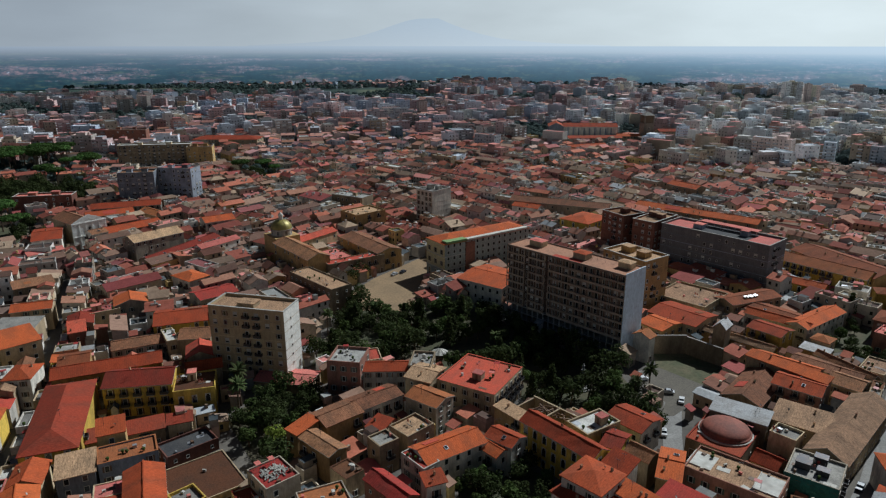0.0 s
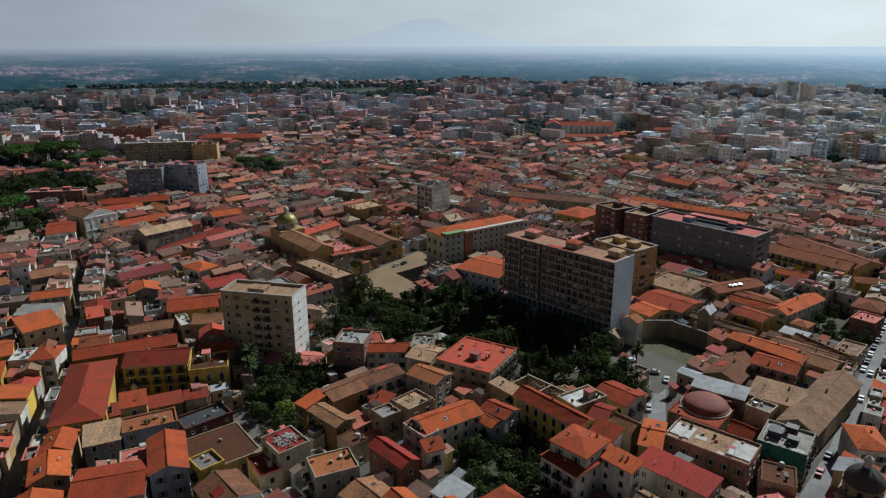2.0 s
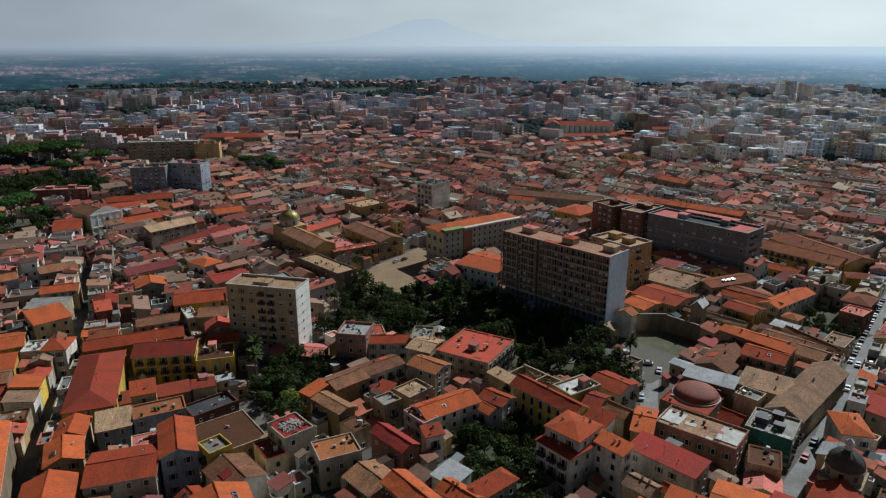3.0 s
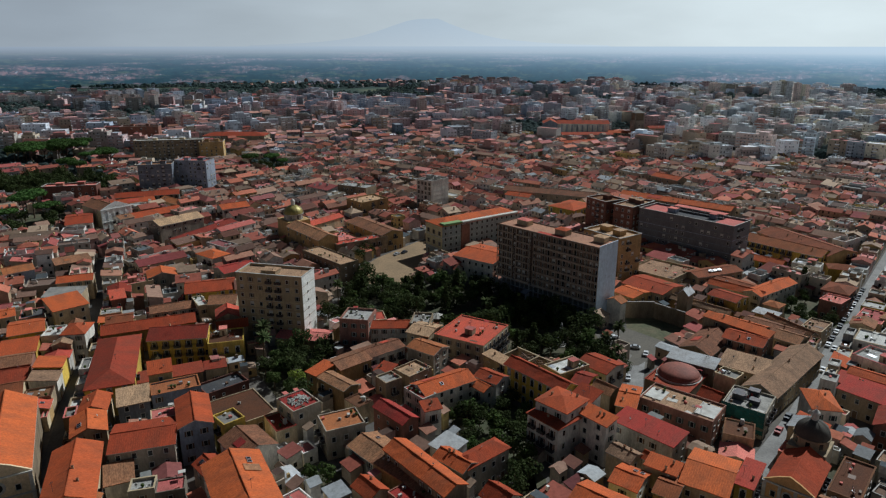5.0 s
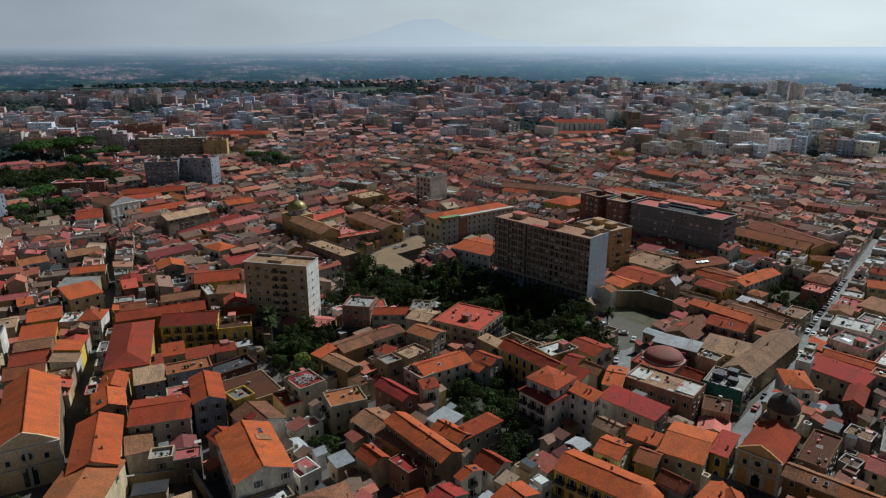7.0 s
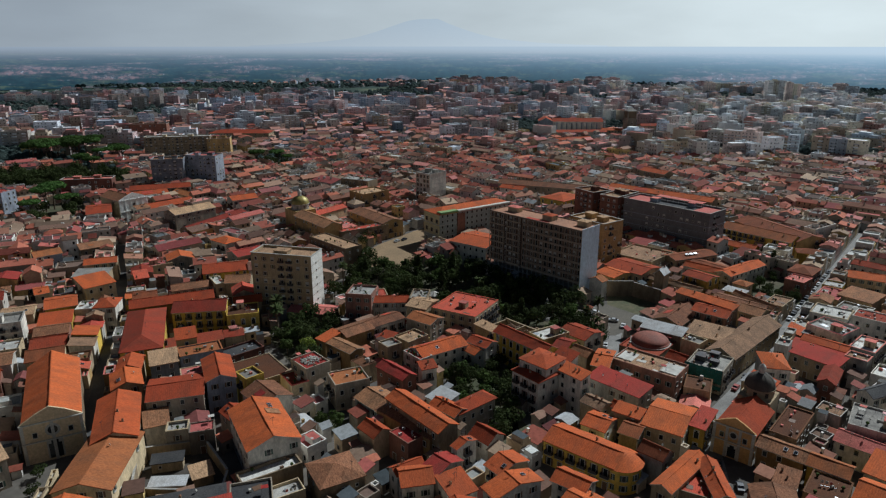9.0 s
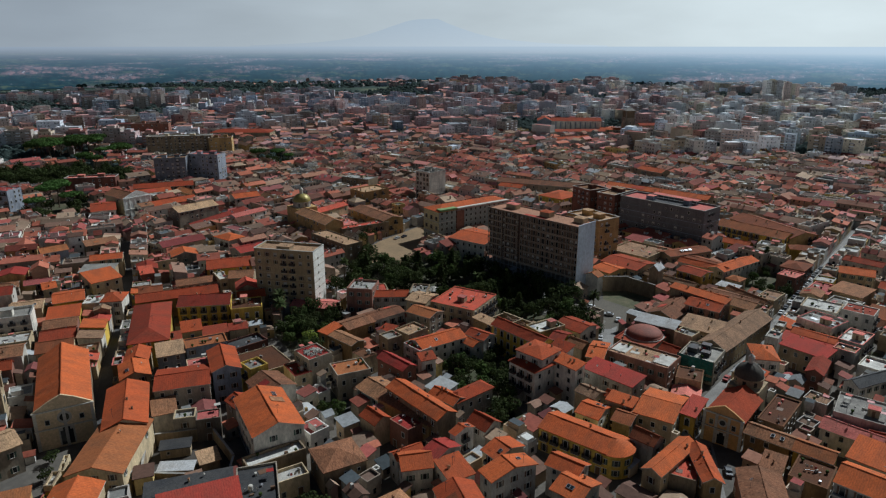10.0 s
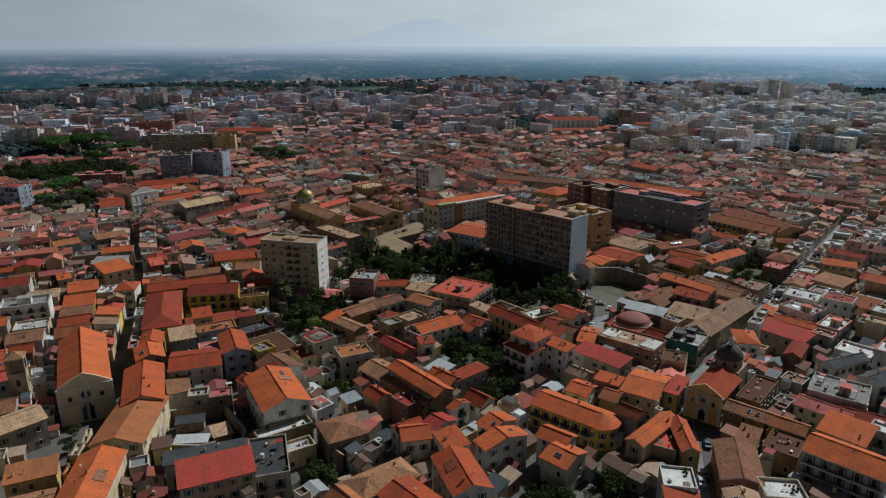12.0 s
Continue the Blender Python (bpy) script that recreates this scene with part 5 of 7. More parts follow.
for level in (2.9, 5.9, 8.9):
    s = Shape()
    s.box(-9.1, 9.1, -7.0, -5.65, level - 0.18, level, 0)
    s.box(-9.1, 9.1, -7.0, -6.92, level, level + 0.35, 0)
    s.box(-9.1, 9.1, -7.0, -6.95, level + 0.9, level + 0.95, 1)
    for q in range(25):
        s.box(-9.1 + q * 0.755, -9.06 + q * 0.755, -6.99, -6.95, level + 0.35, level + 0.9, 1)
    part("balcony", s, [FRAME_WHITE, IRON], ho, "long white balcony with iron railing")
    for q in range(5):
        part("window", OPENINGS["tall"], None, ho).matrix_local = pose(-7.2 + q * 3.6, -5.65, level + 1.2)
house(80.3, 69.9, 18.2, 10.5, 74.1, 7, "gable", 1.7, "brown", "brick", 0.4)
house(94.1, 95.7, 11.6, 6.8, -41.6, 7, "gable", 1.4, "brown", "ochre", 0.5)
house(102.7, 88, 9.4, 6.8, -41.7, 7, "gable", 1.4, "rust", "yellow", 0.5)
house(-47.8, 135, 10.3, 6.1, -56.1, 7, "flat", 0, "maroon", "cream", 0.3)
house(-64.1, 147.2, 17.7, 18.4, 37.9, 4, "flat", 0, "earth", "stone", 0.2)
house(-14.5, 138.2, 13.7, 5.8, -46.7, 8.5, "gable", 1.5, "red", "brick", 0.8)
house(-0.4, 154.3, 18.6, 9.2, 33.5, 9.6, "gable", 1.8, "orange", "white", 0.7)
house(-7.6, 148.4, 9.5, 5.4, -49.5, 9.4, "flat", 0, "red", "white", 0.5)
house(15.2, 158.3, 8.8, 7, -40, 9.5, "gable", 1.3, "orange", "white", 0.7)
house(12.3, 154.8, 5.5, 5.1, -48.1, 8, "gable", 1, "orange", "white", 0.6)
house(30.5, 156.5, 24.3, 7, -49.9, 11.3, "gable", 1.8, "orange", "yellow", 0.7)
house(-41.5, 165.5, 4.8, 7.9, -38.6, 8.2, "shed", 1, "orange", "ochre", 0.4)
house(-34.2, 156.2, 13, 5.9, -42.4, 9, "gable", 0.9, "brown", "ochre", 0.5)
house(-54.9, 61.8, 17.8, 9.2, 23.4, 10.5, "shed", 1.6, "red", "cream", 0.8)
house(-61.5, 72.3, 20.2, 4.6, 18.6, 8, "shed", 0.8, "asphalt", "grey", 0.2)
house(-44.3, 71.4, 10.1, 17.9, 16.5, 7.5, "flat", 0, "asphalt", "grey", 0.3)
house(33.3, 133, 10.5, 10.4, -44.7, 15.6, "hip", 1.2, "orange", "white", 0.6)
house(129.6, 258.1, 43.6, 12.2, -52.6, 7, "gable", 1.3, "rust", "white", 0.8)
house(128.7, 265.4, 26.7, 10.1, 21.9, 8.5, "gable", 1.2, "rust", "cream", 0.4)
house(105.3, 268.6, 22.6, 22.8, -45.4, 8, "flat", 0, "tan", "stone", 0.4)
house(94.2, 247, 20.4, 17.2, -48.8, 8.5, "gable", 1.4, "orange", "cream", 0.7)
house(83.2, 239.4, 11.3, 13.5, -54.7, 8, "gable", 1.1, "orange", "ochre", 0.5)
house(-57, 281.1, 33.2, 10.7, -45.9, 11, "flat", 0, "tan", "stone", 0.8)
house(21.2, 282.1, 23, 23.6, -37, 12, "gable", 1.6, "orange", "white", 0.9)
house(-113.7, 201.4, 32.8, 9.1, 23.6, 9, "gable", 2, "orange", "ochre", 0.46)
house(-154.1, 217.0, 12.7, 14.3, 44.5, 11.5, "shed", 1.4, "orange", "cream", 0.46)
house(-113.6, 224.0, 17.8, 8.9, 24.4, 7, "gable", 1.5, "brown", "white", 0.46)
house(-93.2, 227.2, 11.1, 10.6, 9.1, 9, "gable", 2, "brown", "cream", 0.46)
house(-102.8, 225.8, 4.2, 12.0, 32.8, 8.5, "flat", 0, "white", "cream", 0.46)
house(-103.6, 241.6, 20.6, 16.2, 18.7, 10, "gable", 2, "orange", "yellow", 0.46)
house(-219.0, 351.6, 13.9, 26.8, 26.9, 12, "gable", 1.6, "orange", "white", 0.25)
house(-194.8, 356.5, 8.2, 10.5, 48.9, 12, "gable", 1.4, "brown", "white", 0.25)
house(-158.5, 345.8, 27.4, 13.5, 50.6, 13, "gable", 2.4, "tan", "grey", 0.25)
house(-212.2, 407.3, 27.2, 12.0, 33.7, 10, "gable", 2, "orange", "cream", 0.25)
house(-184.2, 376.1, 30.9, 13.4, 47.3, 10, "gable", 2, "orange", "cream", 0.25)
house(-141.4, 339.8, 49.1, 8.9, 66.4, 8, "gable", 1.5, "maroon", "cream", 0.25)
house(-138.2, 389.2, 17.5, 13.0, 35.1, 11, "gable", 2, "orange", "white", 0.25)
house(-101.1, 270.0, 16.8, 12.6, 42, 9, "gable", 1.6, "red", "grey", 0.46)
house(-119.1, 291.7, 10.3, 13.8, 52.9, 9, "hip", 1.6, "orange", "white", 0.25)
house(-133.3, 261.2, 10.9, 12.1, -63.1, 9, "gable", 2, "orange", "grey", 0.46)
house(-141.5, 252.4, 13.4, 8.3, 34.5, 8, "flat", 0, "pink", "cream", 0.46)
house(-144.5, 242.2, 10.9, 9.1, -65.2, 8, "gable", 1.4, "maroon", "cream", 0.46)
house(-18.0, 157.4, 6.1, 6.2, -51, 9, "flat", 0, "grey", "cream", 0.46)
house(-10.6, 165.4, 8.0, 9.9, -45.8, 8, "flat", 0, "tan", "cream", 0.46)
house(-32.7, 197.8, 11.0, 11.3, -9.2, 13.8, "flat", 0, "white", "salmon", 0.46)
house(-20.9, 197.9, 14.7, 6.8, 1.9, 10.5, "gable", 1.4, "orange", "white", 0.46)
house(-26.5, 208.6, 6.1, 8.9, 14.9, 9, "flat", 0, "red", "cream", 0.46)
house(-8.7, 200.4, 7.4, 11.2, -7.5, 11, "flat", 0, "grey", "cream", 0.46)
house(40.4, 163.9, 8.1, 12.6, -57.3, 10, "flat", 0, "white", "cream", 0.46)
house(-4.1, 140.3, 5.1, 3.9, 22.5, 9, "shed", 1, "orange", "white", 0.46)
house(98.9, 191.8, 26.8, 11.5, 47.3, 7, "gable", 2.2, "brown", "stone", 0.46)
house(114.8, 204.2, 20.5, 9.6, -45.5, 8, "gable", 1.6, "orange", "cream", 0.46)
house(128.6, 191.9, 9.5, 9.5, -47, 8, "gable", 1.6, "brown", "stone", 0.46)
house(-54.3, 203.2, 19.3, 9.8, -9.4, 4, "gable", 1, "pink", "cream", 0.46)
house(-5.8, 81.1, 7.9, 7.8, 12.2, 9, "gable", 1.8, "orange", "white", 0.58)
house(118.3, 97.1, 14.9, 7.6, -46.7, 7, "gable", 1.6, "pink", "white", 0.58)
house(127.1, 92.0, 12.4, 7.4, -32.4, 7, "gable", 1.6, "maroon", "white", 0.58)
house(126.7, 104.9, 16.1, 14.4, -36.7, 9, "flat", 0, "grey", "white", 0.58)
house(140.9, 126.5, 17.3, 5.2, 22.7, 8, "gable", 1.6, "asphalt", "white", 0.58)
house(148.8, 116.4, 19.3, 7.1, 26.7, 8, "gable", 1.6, "asphalt", "white", 0.58)
house(128.9, 135.6, 12.7, 5.0, 51.2, 8, "gable", 1.4, "maroon", "brick", 0.46)
house(132.7, 149.7, 15.7, 8.5, -51.9, 8, "shed", 0.8, "red", "cream", 0.46)
house(114.3, 144.5, 8.0, 12.4, -12.8, 9, "hip", 1.6, "orange", "white", 0.46)
house(86.0, 58.0, 10.0, 8.0, -7.9, 7, "flat", 0, "white", "white", 0.58)
house(97.5, 79.6, 9.1, 11.8, -40, 6, "flat", 0, "earth", "ochre", 0.58)
house(89.1, 83.6, 5.2, 7.6, -36.4, 6, "shed", 1, "brown", "ochre", 0.58)
house(-121.5, 86.7, 13.7, 10.1, 48.8, 9, "gable", 1.8, "tan", "grey", 0.58)
house(-143.1, 119.3, 8.9, 10.0, 33.6, 11, "gable", 1.6, "orange", "white", 0.58)
house(-140.8, 114.5, 9.4, 7.6, 43.2, 9, "gable", 1.4, "red", "white", 0.58)
house(-75.0, 105.6, 6.0, 5.2, 14.9, 7, "flat", 0, "white", "grey", 0.58)
house(-68.2, 105.9, 6.9, 5.4, 16.7, 7, "flat", 0, "pink", "grey", 0.58)
house(-44.1, 87.0, 16.1, 5.3, 33.2, 6, "flat", 0, "white", "cream", 0.58)
house(-38.8, 79.6, 9.6, 5.4, 31.3, 5, "flat", 0, "white", "cream", 0.58)
house(57.1, 114.7, 10.2, 3.7, -47, 7.5, "gable", 1.2, "orange", "cream", 0.58)
house(-40.9, 341.5, 38.6, 14.5, -52.2, 10, "gable", 2, "brown", "ochre", 0.25)
house(-74.2, 359.6, 28.1, 7.8, 54.9, 9, "gable", 1.6, "red", "cream", 0.25)
house(-46.1, 316.8, 30.9, 6.5, 33.7, 9, "flat", 0, "red", "cream", 0.25)
house(-212.0, 431.0, 42.0, 11.5, 20, 9.5, "gable", 2.4, "orange", "white", 0.5)
house(-187.0, 415.0, 24.0, 9.0, -40, 8.5, "gable", 1.8, "rust", "cream", 0.3)
house(-244.0, 752.6, 72.1, 26.5, 0, 11, "hip", 3, "orange", "cream", 0.25)
house(195.6, 309.8, 47.2, 20.0, -71.3, 10, "gable", 2.5, "rust", "ochre", 0.25)
house(158.4, 408.5, 77.2, 11.3, -41.3, 10, "gable", 2, "orange", "cream", 0.25)
house(75.8, 428.4, 65.4, 14.5, -23.4, 12, "gable", 2, "brown", "grey", 0.25)
house(53.6, 423.2, 18.1, 9.2, -33, 11, "gable", 1.6, "orange", "white", 0.25)
house(83.9, 387.7, 19.8, 24.2, -45.8, 12, "hip", 2, "orange", "yellow", 0.25)
house(-64.4, 449.7, 26.1, 12.8, -30.1, 12, "flat", 0, "white", "cream", 0.25)
house(-51.1, 399.2, 16.8, 21.9, -47, 13, "flat", 0, "tan", "ochre", 0.25)
house(177.9, 482.3, 24.6, 11.7, -56.7, 12, "gable", 2, "orange", "cream", 0.25)
house(-74.3, 164.6, 14.5, 8.5, 42.1, 3, "flat", 0, "asphalt", "brick", 0.46)
house(149.8, 171.6, 13.5, 12.6, -56.6, 9, "flat", 0, "white", "white", 0.46)
house(-298.0, 372.0, 22.0, 12.4, -10, 19, "flat", 0, "red", "slate", 0.25)
house(-59.1, 334.3, 18.6, 12.5, -52.5, 5.5, "flat", 0, "pink", "ochre", 0.2, name="cloister", label="low cloister wing with pinkish red flat roof", category="cloister", group="")
house(102.7, 108.2, 18.7, 7.2, 48.1, 7, "flat", 0, "earth", "stone", 0.3)


# ---- special parts of some houses ----
def rubble_heap(x, y, z, r):
    """A ring of stacked old roof tiles."""
    rng = random.Random(8)
    s = Shape()
    for i in range(70):
        q, rr = rng.uniform(0, 6.28), r * math.sqrt(rng.uniform(0.05, 1))
        s.place(rr * math.cos(q), rr * math.sin(q), 0.9 * (1 - rr / r) * rng.random(), rng.choice((20, 65, 110)) + rng.uniform(-8, 8))
        s.box(-0.7, 0.7, -0.14, 0.14, 0, 0.28)
    s.place(0, 0)
    tagged(new("rubble_heap", s.mesh("rubble_heap", [ROOFS["grey"]])), "heap of old grey roof tiles on terrace", "rubble").matrix_world = pose(x, y, z, 0, 0, 20)


rubble_heap(-43.3, 139.8, 11.05, 3.0)

# rounded end of the long yellow house
ob = thing("house_end", "rounded yellow house end with orange fan roof", "house", 48.4, 90.2, 0, -39)
s = Shape()
s.lathe([(5.4, 0), (5.4, 6.9), (5.65, 6.95), (5.65, 7.15)], 0, 28)
part("wall", s, WALLS["yellow"], ob)
s = Shape()
s.lathe([(5.9, 7.05), (5.95, 7.22), (3.0, 8.35), (0.2, 9.42)], 0, 28)
part("roof", s, ROOFS["orange"], ob)
for k in range(2):
    for i in range(6):
        turn = -75 + i * 36
        part("window", OPENINGS["shutter"], None, ob).matrix_local = pose(0, 0, 0, 0, 0, turn) @ pose(0, -5.39, 1.9 + 3.0 * k)


def ruin(x, y, w, d, rot, h):
    claim(x, y, w, d, rot)
    ho = thing("ruined_house", "roofless ruin with open shell and fallen beams", "ruin", x, y, 0, rot)
    rng = random.Random(4)
    for a, b, c, e in ((-w / 2, w / 2, -d / 2, -d / 2 + 0.5), (-w / 2, w / 2, d / 2 - 0.5, d / 2), (-w / 2, -w / 2 + 0.5, -d / 2 + 0.5, d / 2 - 0.5), (w / 2 - 0.5, w / 2, -d / 2 + 0.5, d / 2 - 0.5), (-0.2, 0.25, -d / 2 + 0.5, d / 2 - 0.5)):
        s = Shape()
        s.box(a, b, c, e, 0, h - rng.uniform(0, 1.2))
        part("wall", s, WALLS["cream"], ho)
    s = Shape()
    s.box(-w / 2 + 0.5, w / 2 - 0.5, -d / 2 + 0.5, d / 2 - 0.5, 0, 3.2)
    part("floor", s, CONCRETE, ho)
    for i in range(26):
        s = Shape()
        s.box(-2.4, 2.4, -0.12, 0.12, -0.12, 0.12)
        part("beam", s, WOOD_BROWN, ho).matrix_local = pose(rng.uniform(-0.3, 0.4) * w, rng.uniform(0.05, 0.35) * d, h - 1.4 + rng.uniform(0, 1.2), rng.uniform(-12, 12), rng.uniform(-15, 15), rng.uniform(0, 180))


ruin(29.3, 169.8, 19.7, 9.5, -47.6, 9.5)


def solar_panels(x, y, z, rot, n, tilt=14):
    for i in range(n):
        ob = thing("solar_panel", "pale framed solar panel on tiled roof", "solar panel", x + math.cos(radians(rot)) * i * 2.6, y + math.sin(radians(rot)) * i * 2.6, z, rot, "solar panels")
        s = Shape()
        s.box(-1.0, 1.0, -0.8, 0.8, 0.0, 0.08)
        part("frame", s, FRAME_WHITE, ob).matrix_local = pose(0, 0, 0.5, tilt)
        s = Shape()
        s.box(-0.9, 0.9, -0.7, 0.7, 0.08, 0.1)
        part("panel", s, ZINC, ob).matrix_local = pose(0, 0, 0.5, tilt)
        s = Shape()
        s.box(-0.9, -0.8, -0.4, 0.4, -0.4, 0.5)
        s.box(0.8, 0.9, -0.4, 0.4, -0.4, 0.5)
        part("stand", s, IRON, ob)


solar_panels(126.0, 262.0, 9.2, 22, 3)


def netting(x, y, w, d, rot, h):
    """Green protective netting and poles round a house under repair."""
    ob = thing("scaffold", "scaffold with torn green netting round a roof", "scaffold", x, y, 0, rot)
    rng = random.Random(11)
    n = int(w / 2)
    for i in range(n + 1):
        s = Shape()
        s.box(-0.05, 0.05, -0.05, 0.05, 0, h + 1.6)
        part("pole", s, IRON, ob).matrix_local = pose(-w / 2 + i * w / n, -d / 2 - 0.9, 0)
    for z in (h * 0.35, h * 0.7, h):
        s = Shape()
        s.box(-w / 2, w / 2, -d / 2 - 1.3, -d / 2 - 0.4, z, z + 0.06)
        part("deck", s, WOOD_BROWN, ob)
    for i in range(n):
        s, pts = Shape(), []
        for k in range(11):
            for u in range(4):
                pts.append((-w / 2 + (i + u / 3) * w / n, -d / 2 - 1.35 + rng.uniform(-0.12, 0.12), h + 1.5 - k * 0.75 + rng.uniform(-0.15, 0.15)))
        s.add(pts, [(k * 4 + u, k * 4 + u + 1, (k + 1) * 4 + u + 1, (k + 1) * 4 + u) for k in range(10) for u in range(3) if k < 5 or rng.random() < 0.85])
        part("net", s, GREEN_NET, ob, "torn green net")


netting(92.9, 145.2, 12.3, 12.9, -37.6, 8.0)
for bx, by, bw, bd, bh in ((90.2, 146.4, 3.4, 2.6, 1.9), (93.6, 143.2, 2.8, 2.2, 1.5), (95.4, 147.6, 3.0, 2.4, 2.3), (91.6, 149.0, 2.2, 2.0, 1.3)):
    box = thing("roof_plant_box", "dark sheet-metal plant box on flat roof", "box", bx, by, 8.05, -37.6, "roof plant boxes")
    s = Shape()
    s.box(-bw / 2, bw / 2, -bd / 2, bd / 2, 0, bh)
    part("casing", s, ROOFS["asphalt"], box)
    s = Shape()
    s.box(-bw / 2 - 0.12, bw / 2 + 0.12, -bd / 2 - 0.12, bd / 2 + 0.12, bh + 0.003, bh + 0.12)
    part("lid", s, IRON, box)


# ---- filling the town between ----
SEEDS = []
rng = random.Random(21)
for j in range(0, 17):
    for i in range(-9, 10):
        zx, zy = i * 150 + rng.uniform(-50, 50), 60 + j * 150 + rng.uniform(-50, 50)
        if zy < 285:
            turn = 24 if zx < -62 else -47
        elif zy < 540:
            turn = (45 if zx < -120 else -48) + rng.uniform(-6, 6)
        else:
            turn = rng.choice((-46, -42, 27, 12, 40)) + rng.uniform(-8, 8)
        SEEDS.append((zx, zy, turn))


def zone_of(x, y):
    return min(range(len(SEEDS)), key=lambda k: (SEEDS[k][0] - x) ** 2 + (SEEDS[k][1] - y) ** 2)


OPEN_BOUNDS = [((min(p[0] for p in q), max(p[0] for p in q), min(p[1] for p in q), max(p[1] for p in q)), q) for q in OPEN]


def free(x, y, w, d, rot, gap=0.0):
    c, s = math.cos(radians(rot)), math.sin(radians(rot))
    plan = (x, y, w / 2, d / 2, c, s)
    pts = [(x + a * w / 2 * c - b * d / 2 * s, y + a * w / 2 * s + b * d / 2 * c) for a in (-1, -0.5, 0, 0.5, 1) for b in (-1, -0.5, 0, 0.5, 1)]
    reach = math.hypot(w, d) / 2 + gap
    for (x0, x1, y0, y1), poly in OPEN_BOUNDS:
        if x0 - reach < x < x1 + reach and y0 - reach < y < y1 + reach and any(within(px, py, poly) for px, py in pts):
            return False
    around = set()
    for i in range(int((x - reach) // 24), int((x + reach) // 24) + 1):
        for j in range(int((y - reach) // 24), int((y + reach) // 24) + 1):
            around.update(NEARBY.get((i, j), ()))
    for t in around:
        if any(inside(px, py, t, gap) for px, py in pts):
            return False
        for a in (-1, 0, 1):
            for b in (-1, 0, 1):
                if inside(t[0] + a * t[2] * t[4] - b * t[3] * t[5], t[1] + a * t[2] * t[5] + b * t[3] * t[4], plan):
                    return False
    return True


FAR_ROOFS, FAR_WALLS = list(ROOF_COLOURS), list(WALL_COLOURS)
FAR_MATS = [ROOFS_FAR[k] for k in FAR_ROOFS] + [WALLS_FAR[k] for k in FAR_WALLS] + [GLASS] + HAZED_WALLS + HAZED_ROOFS
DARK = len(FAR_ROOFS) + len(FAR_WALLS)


def pick(rng, table):
    names, weights = zip(*table)
    return rng.choices(names, weights)[0]


ROOF_MIX = [("orange", 42), ("brown", 20), ("rust", 14), ("red", 5), ("maroon", 3), ("pink", 4), ("tan", 12)]
EAST_MIX = [("orange", 42), ("brown", 12), ("rust", 14), ("red", 4), ("pink", 4), ("tan", 20), ("zinc", 6)]
EAST_WALLS = [("white", 34), ("cream", 36), ("yellow", 12), ("ochre", 6), ("grey", 3), ("stone", 4), ("salmon", 5)]
FLAT_MIX = [("earth", 24), ("grey", 34), ("white", 14), ("pink", 14), ("red", 6), ("asphalt", 8)]
WALL_MIX = [("white", 32), ("cream", 30), ("yellow", 5), ("ochre", 13), ("grey", 6), ("stone", 6), ("salmon", 8)]
BLOCK_MIX = [("white", 40), ("cream", 30), ("ochre", 2), ("salmon", 10), ("grey", 8), ("slate", 5), ("brick", 2)]
WEST_BLOCKS = [("white", 26), ("cream", 24), ("ochre", 3), ("salmon", 18), ("grey", 18), ("slate", 10), ("brick", 5)]
TOWER_ROOFS = [("pink", 36), ("grey", 28), ("white", 12), ("earth", 14), ("red", 6)]
districts = {}


